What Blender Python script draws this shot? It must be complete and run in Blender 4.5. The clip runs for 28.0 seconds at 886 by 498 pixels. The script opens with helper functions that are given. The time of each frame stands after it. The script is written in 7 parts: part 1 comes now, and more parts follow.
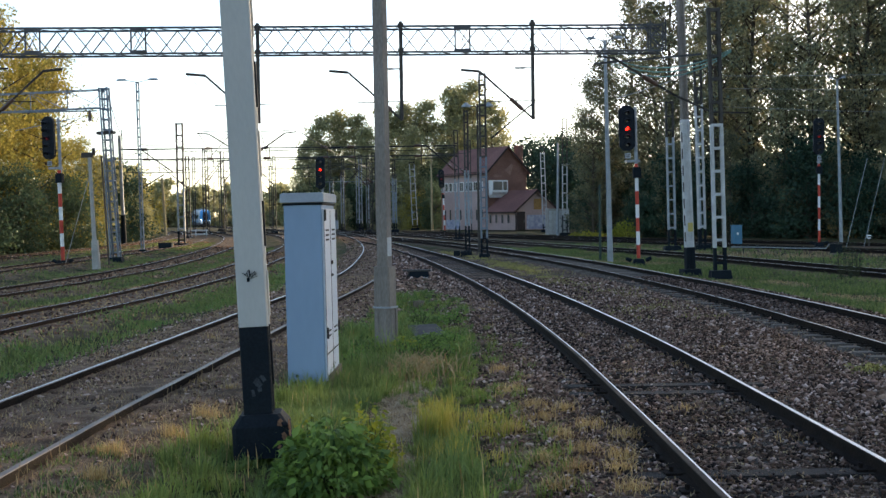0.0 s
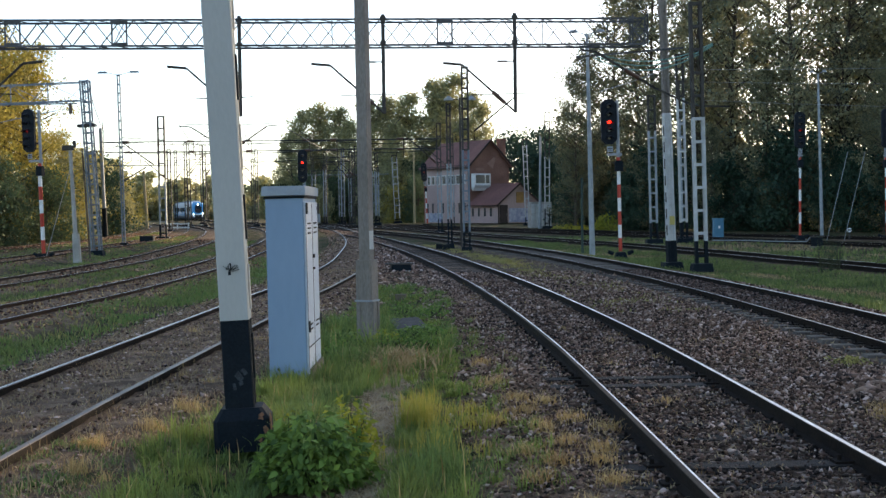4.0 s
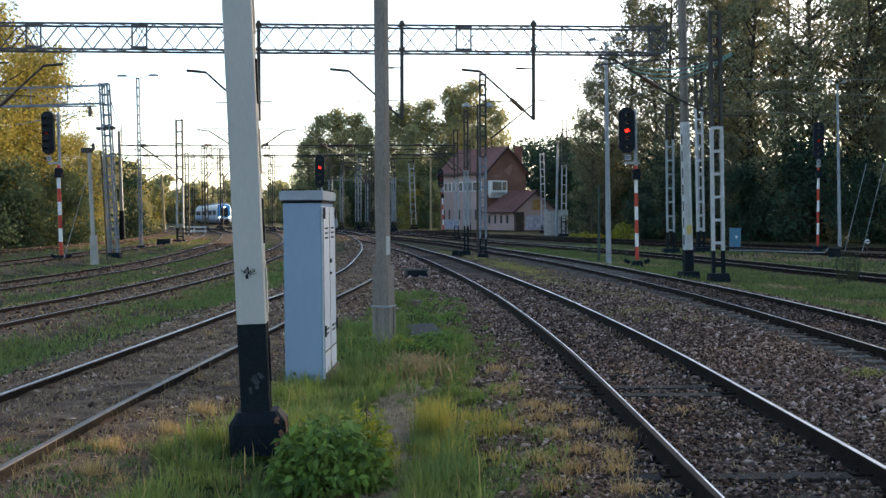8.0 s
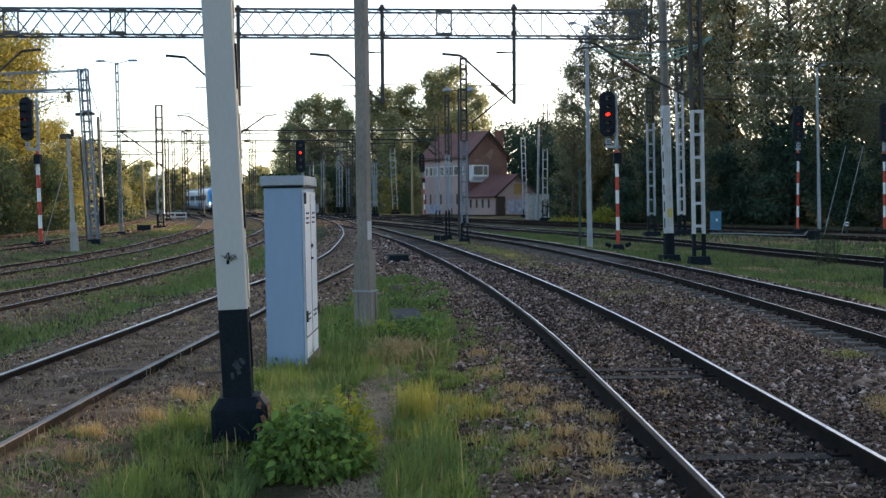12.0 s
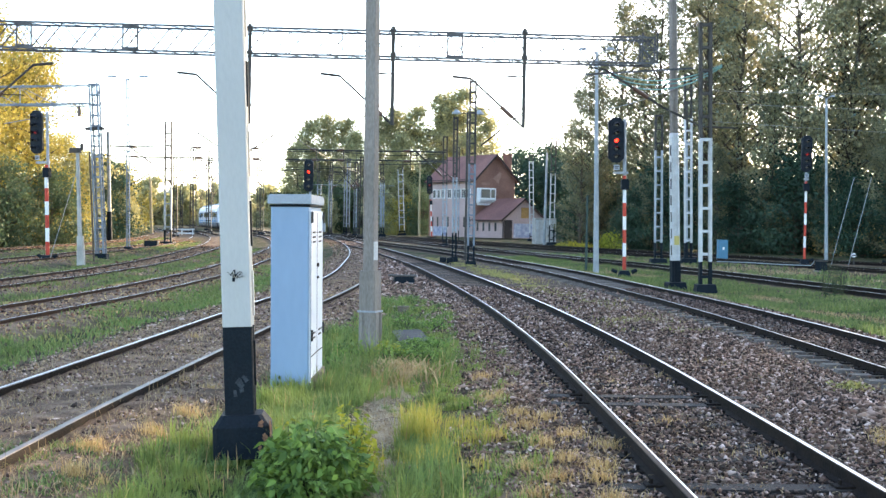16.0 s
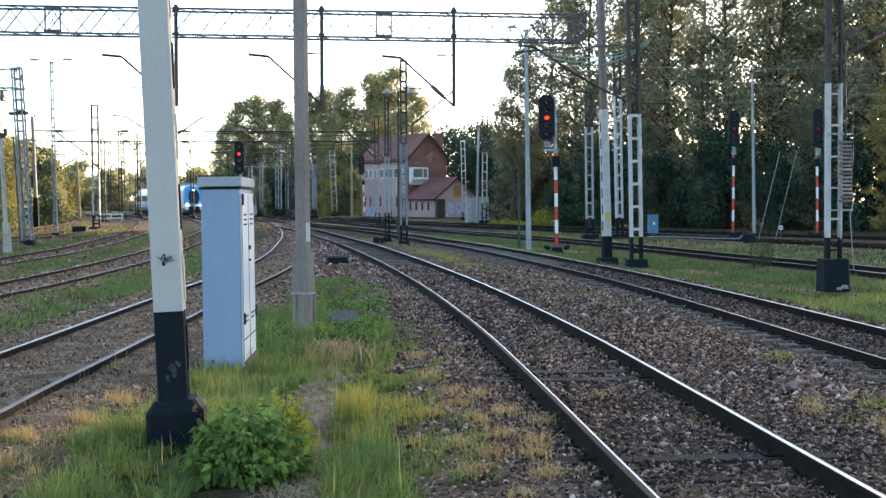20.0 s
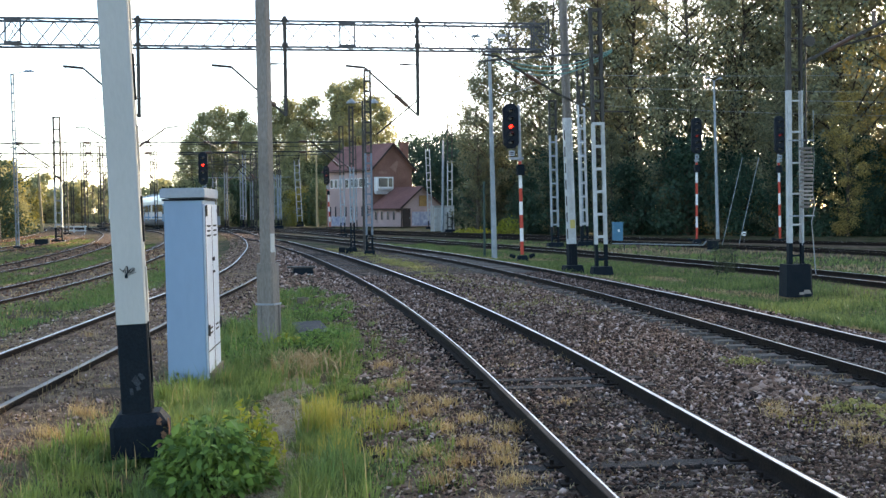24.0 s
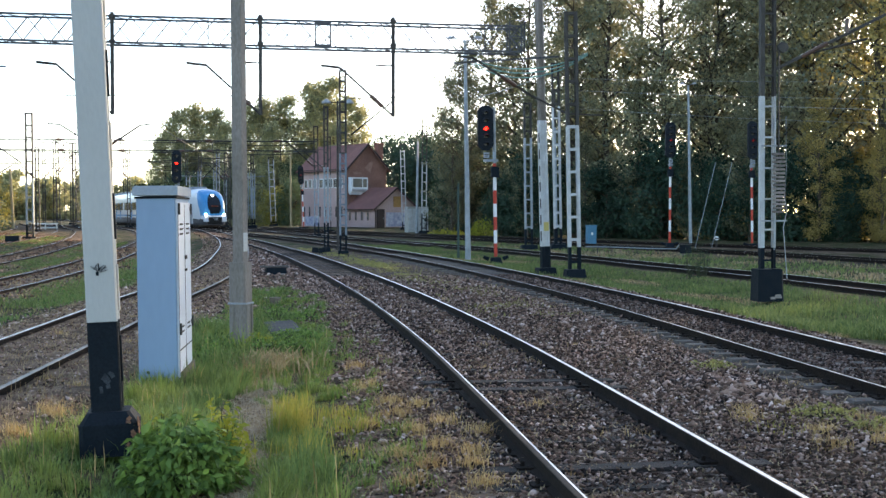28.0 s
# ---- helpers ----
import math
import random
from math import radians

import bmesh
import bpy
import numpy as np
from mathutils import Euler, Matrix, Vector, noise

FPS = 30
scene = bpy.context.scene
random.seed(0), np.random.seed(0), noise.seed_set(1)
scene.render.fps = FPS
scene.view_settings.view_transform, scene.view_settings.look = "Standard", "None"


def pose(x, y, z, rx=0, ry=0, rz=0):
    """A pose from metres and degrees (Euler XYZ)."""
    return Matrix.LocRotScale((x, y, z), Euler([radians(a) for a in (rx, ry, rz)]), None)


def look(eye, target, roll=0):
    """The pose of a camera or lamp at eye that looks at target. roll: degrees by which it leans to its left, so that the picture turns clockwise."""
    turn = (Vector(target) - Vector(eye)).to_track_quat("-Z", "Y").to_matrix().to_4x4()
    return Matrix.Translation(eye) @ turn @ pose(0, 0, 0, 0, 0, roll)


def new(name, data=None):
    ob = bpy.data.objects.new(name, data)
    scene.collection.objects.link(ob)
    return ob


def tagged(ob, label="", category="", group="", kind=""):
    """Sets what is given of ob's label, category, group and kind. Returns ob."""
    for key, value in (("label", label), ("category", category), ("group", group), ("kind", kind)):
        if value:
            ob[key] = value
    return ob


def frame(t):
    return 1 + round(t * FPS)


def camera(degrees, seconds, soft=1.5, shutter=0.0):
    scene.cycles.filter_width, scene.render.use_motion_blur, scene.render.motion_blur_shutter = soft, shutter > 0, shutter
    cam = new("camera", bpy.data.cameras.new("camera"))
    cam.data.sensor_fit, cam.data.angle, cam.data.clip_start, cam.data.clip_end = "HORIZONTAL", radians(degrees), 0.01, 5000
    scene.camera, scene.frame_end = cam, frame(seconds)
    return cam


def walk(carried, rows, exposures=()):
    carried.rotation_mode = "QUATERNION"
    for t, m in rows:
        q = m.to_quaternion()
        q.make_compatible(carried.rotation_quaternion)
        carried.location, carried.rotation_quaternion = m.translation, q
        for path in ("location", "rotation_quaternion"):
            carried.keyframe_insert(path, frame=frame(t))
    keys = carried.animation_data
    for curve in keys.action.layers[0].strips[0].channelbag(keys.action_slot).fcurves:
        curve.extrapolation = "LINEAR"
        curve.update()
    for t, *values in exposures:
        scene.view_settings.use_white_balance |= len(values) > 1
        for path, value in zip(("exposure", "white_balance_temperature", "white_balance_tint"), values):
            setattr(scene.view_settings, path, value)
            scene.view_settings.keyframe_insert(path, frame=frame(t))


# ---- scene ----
# Camera: held by hand, it turns a little and hardly moves.
cam = camera(39.8, 28.0, soft=1.45)
PATH = [
    (0, -0.000, 0.000, 1.930, 0.000, -1.500, 0.750), (0.5, 0.002, -0.001, 1.933, -0.222, -1.230, 0.545), (1, -0.001, -0.000, 1.931, -0.060, -1.055, 0.555),
    (1.5, -0.002, -0.004, 1.930, -0.164, -1.356, 0.724), (2, 0.001, -0.007, 1.931, -0.902, -1.331, 0.699), (2.5, 0.006, -0.010, 1.930, -0.962, -1.381, 0.971),
    (3, 0.006, -0.010, 1.934, -1.075, -1.469, 1.018), (3.5, 0.010, -0.010, 1.932, -0.939, -1.629, 0.901), (5.5, 0.009, 0.003, 1.930, -0.771, -2.220, 0.455),
    (6, 0.002, 0.003, 1.928, -0.747, -2.017, 0.366), (6.5, 0.002, 0.001, 1.930, -0.769, -1.894, -0.012), (7, -0.001, -0.004, 1.928, -0.827, -1.599, 0.058),
    (7.5, -0.005, -0.004, 1.928, -0.242, -1.775, -0.174), (8, -0.006, 0.000, 1.929, -0.055, -1.519, 0.059), (8.5, -0.004, 0.001, 1.927, -0.191, -1.607, -0.054),
    (9, -0.006, -0.008, 1.927, -0.218, -1.812, -0.025), (9.5, -0.004, -0.010, 1.928, -0.383, -1.873, -0.170), (10, -0.003, -0.013, 1.928, -0.468, -1.787, -0.164),
    (10.5, -0.002, -0.009, 1.928, -0.521, -1.926, 0.069), (11, 0.000, -0.005, 1.929, -0.598, -1.938, 0.339), (11.5, -0.001, -0.007, 1.927, -0.864, -2.162, 0.351),
    (12, -0.001, -0.008, 1.926, -0.923, -2.240, 0.338), (12.5, -0.000, -0.006, 1.929, -1.083, -2.238, 0.531), (14.5, 0.001, -0.004, 1.921, -1.275, -1.706, -0.063),
    (15, 0.001, 0.005, 1.923, -0.492, -1.154, -0.822), (15.5, -0.003, 0.010, 1.927, -0.630, -1.631, -1.042), (16, -0.004, 0.007, 1.923, -0.603, -1.200, -0.949),
    (16.5, 0.004, 0.005, 1.922, -0.030, -2.066, -0.821), (17, 0.004, 0.003, 1.921, -0.921, -1.493, -1.235), (17.5, 0.004, 0.002, 1.922, -1.264, -1.616, -1.443),
    (18, 0.004, 0.004, 1.923, -1.621, -1.239, -1.165), (18.5, 0.008, 0.007, 1.923, -3.041, -1.821, -0.627), (19, 0.012, 0.010, 1.917, -3.032, -2.097, -1.181),
    (19.5, 0.017, 0.010, 1.920, -3.888, -2.583, -0.762), (20, 0.009, 0.003, 1.922, -3.741, -2.134, 0.075), (20.5, 0.004, 0.005, 1.924, -3.532, -1.252, 0.162),
    (22.5, 0.007, 0.007, 1.919, -3.530, -1.634, 0.239), (23, 0.015, 0.008, 1.916, -4.246, -1.536, 0.336), (23.5, 0.018, 0.000, 1.921, -4.836, -1.648, 0.355),
    (24, 0.023, -0.003, 1.922, -5.351, -1.714, 0.599), (24.5, 0.027, -0.007, 1.919, -6.059, -1.506, 0.413), (25, 0.028, -0.004, 1.919, -6.529, -1.783, 0.302),
    (25.5, 0.028, -0.003, 1.920, -6.188, -2.018, 0.451), (26, 0.029, -0.005, 1.918, -6.082, -2.003, 0.592), (26.5, 0.029, 0.003, 1.920, -6.233, -1.613, 0.445),
    (27, 0.026, 0.001, 1.915, -6.353, -1.479, 0.065), (27.5, 0.026, -0.001, 1.918, -6.745, -1.630, -0.151), (28, 0.028, -0.000, 1.917, -6.558, -1.656, -0.052),
]

EXPOSURE = [(t, e + 0.25, 6800, 10) for t, e in ((0, 1.2), (3.5, 1.25), (8, 1.25), (12.5, 1.2), (14.6, 2.75), (16.5, 2.5), (18.5, 2.1), (22.5, 1.9), (28, 1.88))]
walk(cam, [(t, pose(x, y, z, 90 + p, r, w)) for t, x, y, z, w, p, r in PATH], exposures=EXPOSURE)

# World: a low evening sun behind the trees on the right, bright pale sky.
SUN_AZ, SUN_EL = 40.0, 12.0      # degrees from straight ahead to the right, and above the horizon
world = bpy.data.worlds.new("sky")
scene.world = world
world.use_nodes = True
wn = world.node_tree.nodes
sky = wn.new("ShaderNodeTexSky")
sky.sky_type = "NISHITA"
sky.sun_disc = False
sky.sun_elevation = radians(SUN_EL)
sky.sun_rotation = radians(SUN_AZ)
sky.air_density, sky.dust_density, sky.ozone_density = 0.7, 0.8, 1.0
wn["Background"].inputs["Strength"].default_value = 0.15
world.node_tree.links.new(sky.outputs[0], wn["Background"].inputs["Color"])
sun = new("sun", bpy.data.lights.new("sun", "SUN"))
sun.data.energy, sun.data.angle, sun.data.color = 2.6, radians(0.6), (1.0, 0.80, 0.54)
_d = Vector((math.sin(radians(SUN_AZ)) * math.cos(radians(SUN_EL)), math.cos(radians(SUN_AZ)) * math.cos(radians(SUN_EL)), math.sin(radians(SUN_EL))))
sun.matrix_world = look(_d * 50, (0, 0, 0))


# ---- materials ----
def mat(name, col, rough=0.8, metal=0.0, var=0.15, scale=6.0, fine=60.0, bump=0.2, bscale=None, col2=None, spec=0.3, mix=0.5, emit=None, stretch=(1, 1, 1), rand=0.0, coat=0.0):
    """A worn surface: two noise scales shift the colour between col and col2, and a fine relief."""
    m = bpy.data.materials.new(name)
    m.use_nodes = True
    nt = m.node_tree
    n, l = nt.nodes, nt.links
    b = n["Principled BSDF"]
    b.inputs["Roughness"].default_value = rough
    b.inputs["Metallic"].default_value = metal
    b.inputs["Specular IOR Level"].default_value = spec
    b.inputs["Coat Weight"].default_value = coat
    tc = n.new("ShaderNodeTexCoord")
    mp = n.new("ShaderNodeMapping")
    mp.inputs["Scale"].default_value = stretch
    l.new(tc.outputs["Object"], mp.inputs["Vector"])
    n1 = n.new("ShaderNodeTexNoise")
    n1.inputs["Scale"].default_value = scale
    n1.inputs["Detail"].default_value = 5
    n2 = n.new("ShaderNodeTexNoise")
    n2.inputs["Scale"].default_value = fine
    n2.inputs["Detail"].default_value = 3
    for q in (n1, n2):
        l.new(mp.outputs[0], q.inputs["Vector"])
    c2 = col2 or tuple(c * (1 - 2.2 * var) for c in col)
    r = n.new("ShaderNodeValToRGB")
    r.color_ramp.elements[0].position, r.color_ramp.elements[1].position = 0.5 - 0.25 * mix - 0.1, 0.5 + 0.25 * (1 - mix) + 0.1
    r.color_ramp.elements[0].color, r.color_ramp.elements[1].color = (*c2, 1), (*col, 1)
    l.new(n1.outputs["Fac"], r.inputs["Fac"])
    hs = n.new("ShaderNodeHueSaturation")
    l.new(r.outputs["Color"], hs.inputs["Color"])
    mr = n.new("ShaderNodeMapRange")
    mr.inputs["From Min"].default_value, mr.inputs["From Max"].default_value = 0.3, 0.7
    mr.inputs["To Min"].default_value, mr.inputs["To Max"].default_value = 1 - var, 1 + var
    l.new(n2.outputs["Fac"], mr.inputs["Value"])
    val = mr.outputs[0]
    if rand:
        oi = n.new("ShaderNodeObjectInfo")
        mr2 = n.new("ShaderNodeMapRange")
        mr2.inputs["To Min"].default_value, mr2.inputs["To Max"].default_value = 1 - rand, 1 + rand
        l.new(oi.outputs["Random"], mr2.inputs["Value"])
        mul = n.new("ShaderNodeMath")
        mul.operation = "MULTIPLY"
        l.new(val, mul.inputs[0])
        l.new(mr2.outputs[0], mul.inputs[1])
        val = mul.outputs[0]
    l.new(val, hs.inputs["Value"])
    l.new(hs.outputs["Color"], b.inputs["Base Color"])
    if bump:
        bp = n.new("ShaderNodeBump")
        bp.inputs["Strength"].default_value = bump
        bp.inputs["Distance"].default_value = 0.02
        n3 = n.new("ShaderNodeTexNoise")
        n3.inputs["Scale"].default_value = bscale or fine
        n3.inputs["Detail"].default_value = 4
        l.new(mp.outputs[0], n3.inputs["Vector"])
        l.new(n3.outputs["Fac"], bp.inputs["Height"])
        l.new(bp.outputs[0], b.inputs["Normal"])
    if emit:
        b.inputs["Emission Color"].default_value = (*emit[0], 1)
        b.inputs["Emission Strength"].default_value = emit[1]
    return m


def leaf_mat(name, dark, light, trans=0.35, tip=None, nscale=0.35):
    """Leaves: each leaf has its own shade between dark and light; thin, so that light shines through."""
    m = bpy.data.materials.new(name)
    m.use_nodes = True
    n, l = m.node_tree.nodes, m.node_tree.links
    b = n["Principled BSDF"]
    b.inputs["Roughness"].default_value = 0.6
    b.inputs["Specular IOR Level"].default_value = 0.25
    g = n.new("ShaderNodeNewGeometry")
    oi = n.new("ShaderNodeObjectInfo")
    tc = n.new("ShaderNodeTexCoord")
    nz = n.new("ShaderNodeTexNoise")
    nz.inputs["Scale"].default_value = nscale
    l.new(tc.outputs["Object"], nz.inputs["Vector"])
    a = n.new("ShaderNodeMath")
    a.operation = "MULTIPLY_ADD"
    a.inputs[1].default_value = 0.55
    l.new(g.outputs["Random Per Island"], a.inputs[0])
    a2 = n.new("ShaderNodeMath")
    a2.operation = "MULTIPLY_ADD"
    a2.inputs[1].default_value = 0.9
    a2.inputs[2].default_value = -0.28
    l.new(nz.outputs["Fac"], a2.inputs[0])
    l.new(a2.outputs[0], a.inputs[2])
    a3 = n.new("ShaderNodeMath")
    a3.operation = "MULTIPLY_ADD"
    a3.inputs[1].default_value = 0.25
    l.new(oi.outputs["Random"], a3.inputs[0])
    l.new(a.outputs[0], a3.inputs[2])
    r = n.new("ShaderNodeValToRGB")
    r.color_ramp.elements[0].color, r.color_ramp.elements[1].color = (*dark, 1), (*light, 1)
    if tip:
        e = r.color_ramp.elements.new(0.93)
        e.color = (*tip, 1)
        r.color_ramp.elements[1].position = 0.75
    l.new(a3.outputs[0], r.inputs["Fac"])
    l.new(r.outputs["Color"], b.inputs["Base Color"])
    tr = n.new("ShaderNodeBsdfTranslucent")
    l.new(r.outputs["Color"], tr.inputs["Color"])
    mx = n.new("ShaderNodeMixShader")
    mx.inputs[0].default_value = trans
    l.new(b.outputs[0], mx.inputs[1])
    l.new(tr.outputs[0], mx.inputs[2])
    l.new(mx.outputs[0], n["Material Output"].inputs["Surface"])
    return m


M = dict(
    rail_side=mat("rusty_rail", (0.021, 0.014, 0.010), 0.9, 0.0, 0.3, 5, 40, 0.4, col2=(0.011, 0.008, 0.007), spec=0.12),
    rail_brown=mat("dull_brown_rail_head", (0.22, 0.185, 0.155), 0.52, 0.35, 0.15, 2, 30, 0.05, col2=(0.11, 0.082, 0.062)),
    rail_top=mat("worn_rail_head", (0.86, 0.85, 0.83), 0.40, 0.8, 0.12, 2, 30, 0.03, col2=(0.55, 0.52, 0.49)),
    rail_rust=mat("red_brown_rail", (0.062, 0.034, 0.021), 0.9, 0.0, 0.3, 5, 40, 0.4, col2=(0.028, 0.018, 0.013), spec=0.12),
    rail_dull=mat("dull_rail_head", (0.085, 0.062, 0.048), 0.8, 0.0, 0.2, 2, 30, 0.1, spec=0.1, col2=(0.04, 0.028, 0.021)),
    sleeper_wood=mat("tarred_wood", (0.06, 0.047, 0.038), 0.9, 0, 0.3, 3, 25, 0.7, col2=(0.03, 0.025, 0.022), stretch=(0.6, 6, 6), rand=0.25),
    sleeper_conc=mat("sleeper_concrete", (0.17, 0.142, 0.118), 0.9, 0, 0.25, 3, 50, 0.5, col2=(0.075, 0.058, 0.048), rand=0.2),
    concrete=mat("aged_concrete", (0.27, 0.232, 0.20), 0.9, 0, 0.18, 1.5, 40, 0.5, col2=(0.15, 0.128, 0.108), stretch=(1, 1, 0.35)),
    concrete_lt=mat("pale_concrete", (0.42, 0.40, 0.36), 0.9, 0, 0.15, 2, 50, 0.4, col2=(0.28, 0.26, 0.23)),
    pole_white=mat("grey_white_paint", (0.455, 0.435, 0.40), 0.65, 0, 0.03, 1.2, 30, 0.1, col2=(0.405, 0.39, 0.36), stretch=(1, 1, 0.4)),
    mast_white=mat("white_mast_paint", (0.52, 0.525, 0.52), 0.6, 0, 0.12, 3, 40, 0.2, col2=(0.36, 0.35, 0.33), mix=0.4),
    black_paint=mat("black_paint", (0.005, 0.010, 0.014), 0.65, 0, 0.25, 4, 50, 0.25, col2=(0.011, 0.014, 0.018), spec=0.1),
    signal_black=mat("matt_blue_black_paint", (0.008, 0.011, 0.016), 0.6, 0, 0.2, 4, 50, 0.15, col2=(0.013, 0.017, 0.023), spec=0.15),
    steel_dark=mat("weathered_steel", (0.085, 0.075, 0.065), 0.75, 0.3, 0.25, 3, 40, 0.2, col2=(0.045, 0.04, 0.036)),
    steel_beam=mat("grey_steel_beam", (0.125, 0.125, 0.13), 0.7, 0.25, 0.25, 3, 40, 0.2, col2=(0.07, 0.066, 0.064)),
    steel_blue=mat("grey_blue_steel_paint", (0.20, 0.24, 0.28), 0.65, 0.2, 0.15, 3, 40, 0.15, col2=(0.13, 0.15, 0.17)),
    steel_grey=mat("galvanised_steel", (0.33, 0.35, 0.37), 0.6, 0.35, 0.12, 3, 40, 0.1, col2=(0.22, 0.24, 0.25)),
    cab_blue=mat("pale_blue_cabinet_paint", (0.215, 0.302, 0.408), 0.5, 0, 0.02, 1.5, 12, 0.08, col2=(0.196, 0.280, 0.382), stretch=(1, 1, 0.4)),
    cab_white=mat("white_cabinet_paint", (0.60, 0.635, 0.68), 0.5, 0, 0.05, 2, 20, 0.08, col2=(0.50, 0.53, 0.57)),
    cab_lid=mat("stained_grey_lid", (0.31, 0.345, 0.385), 0.7, 0, 0.06, 4, 40, 0.2, col2=(0.25, 0.275, 0.30)),
    plinth=mat("mossy_plinth", (0.20, 0.15, 0.10), 0.95, 0, 0.25, 6, 40, 0.6, col2=(0.10, 0.085, 0.06)),
    brick_red=mat("old_brick", (0.24, 0.125, 0.09), 0.95, 0, 0.2, 0.6, 9, 0.5, col2=(0.15, 0.075, 0.055)),
    brick_pale=mat("faded_brick_patch", (0.30, 0.175, 0.135), 0.95, 0, 0.2, 1.2, 9, 0.5, col2=(0.21, 0.115, 0.085)),
    plaster=mat("pink_plaster", (0.47, 0.34, 0.31), 0.95, 0, 0.12, 0.4, 6, 0.25, col2=(0.36, 0.255, 0.23)),
    roof_tile=mat("dull_red_roofing", (0.23, 0.105, 0.085), 0.85, 0, 0.2, 0.5, 8, 0.3, col2=(0.155, 0.07, 0.06)),
    window_glass=mat("dark_window_glass", (0.014, 0.018, 0.024), 0.22, 0, 0.1, 2, 20, 0.0, spec=0.3),
    # house panes: reflected sky is put into a paler glass colour
    house_glass=mat("sky_paled_window_glass", (0.035, 0.038, 0.045), 0.2, 0, 0.1, 2, 20, 0.0, spec=0.6),
    frame_white=mat("white_window_frame", (0.72, 0.72, 0.70), 0.5, 0, 0.06, 3, 30, 0.1),
    door_brown=mat("dark_brown_door", (0.045, 0.03, 0.025), 0.7, 0, 0.2, 3, 30, 0.2),
    board=mat("ochre_board", (0.38, 0.21, 0.07), 0.8, 0, 0.15, 3, 20, 0.2),
    graffiti=mat("graffiti_wall", (0.50, 0.50, 0.54), 0.9, 0, 0.1, 1.8, 12, 0.15, col2=(0.16, 0.17, 0.27), mix=0.55),
    red_paint=mat("red_mast_paint", (0.50, 0.055, 0.03), 0.55, 0, 0.12, 4, 40, 0.1),
    chip=mat("worn_grey_chip", (0.055, 0.065, 0.075), 0.8, 0, 0.25, 20, 80, 0.2),
    rust_chip=mat("rusty_chips", (0.26, 0.13, 0.07), 0.9, 0, 0.25, 20, 80, 0.3, col2=(0.12, 0.06, 0.04)),
    lamp_red=mat("red_signal_lamp", (0.5, 0.02, 0.01), 0.3, emit=((1.0, 0.012, 0.006), 3.5), bump=0),
    weed_stem=mat("brown_green_stem", (0.055, 0.062, 0.025), 0.8, 0, 0.2, 8, 40, 0.0),
    lamp_dim=mat("dim_red_lamp", (0.06, 0.010, 0.01), 0.3, emit=((1.0, 0.03, 0.015), 0.07), bump=0),
    lens_dark=mat("dark_lens", (0.015, 0.017, 0.02), 0.2, spec=0.6, bump=0),
    plate=mat("white_sign_plate", (0.72, 0.72, 0.70), 0.5, 0, 0.05, 5, 40, 0.05),
    yellow=mat("yellow_mark", (0.52, 0.42, 0.13), 0.6, 0, 0.1, 5, 40, 0.1),
    green_ins=mat("green_cable_sleeve", (0.15, 0.31, 0.26), 0.4, 0, 0.1, 8, 40, 0.05),
    insul=mat("brown_insulator", (0.10, 0.05, 0.03), 0.3, 0, 0.1, 8, 40, 0.0, spec=0.5),
    wire=mat("copper_wire", (0.045, 0.045, 0.042), 0.6, 0.4, 0.1, 3, 20, 0.0),
    green_post=mat("dark_green_post_paint", (0.035, 0.062, 0.052), 0.6, 0, 0.15, 3, 30, 0.1),
    blue_box=mat("blue_box_paint", (0.07, 0.20, 0.30), 0.55, 0, 0.1, 3, 30, 0.1),
    wood_pole=mat("yellowish_wooden_pole", (0.46, 0.36, 0.20), 0.85, 0, 0.15, 3, 30, 0.4, stretch=(4, 4, 0.4)),
    bark=mat("grey_brown_bark", (0.12, 0.095, 0.07), 0.95, 0, 0.25, 3, 14, 0.8, col2=(0.055, 0.045, 0.035), stretch=(2, 2, 0.5)),
    train_white=mat("train_white_paint", (0.74, 0.76, 0.78), 0.35, 0, 0.03, 1, 10, 0.02, coat=0.3),
    train_blue=mat("train_blue_paint", (0.055, 0.29, 0.57), 0.35, 0, 0.04, 1, 10, 0.02, coat=0.3),
    train_grey=mat("train_grey_band", (0.17, 0.18, 0.20), 0.45, 0, 0.08, 1, 10, 0.02),
    train_skirt=mat("train_grey_skirt", (0.085, 0.09, 0.105), 0.5, 0, 0.12, 1, 10, 0.03, col2=(0.06, 0.06, 0.068)),
    train_dark=mat("train_underframe", (0.03, 0.028, 0.026), 0.8, 0.1, 0.2, 3, 20, 0.2),
    headlight=mat("train_headlight", (0.8, 0.8, 0.8), 0.3, emit=((1.0, 0.97, 0.92), 14.0), bump=0),
    display=mat("amber_display", (0.10, 0.035, 0.02), 0.4, emit=((1.0, 0.25, 0.08), 0.015), bump=0),
    weight=mat("pale_weight_disc", (0.25, 0.21, 0.185), 0.9, 0, 0.15, 4, 40, 0.3, rand=0.35),
)
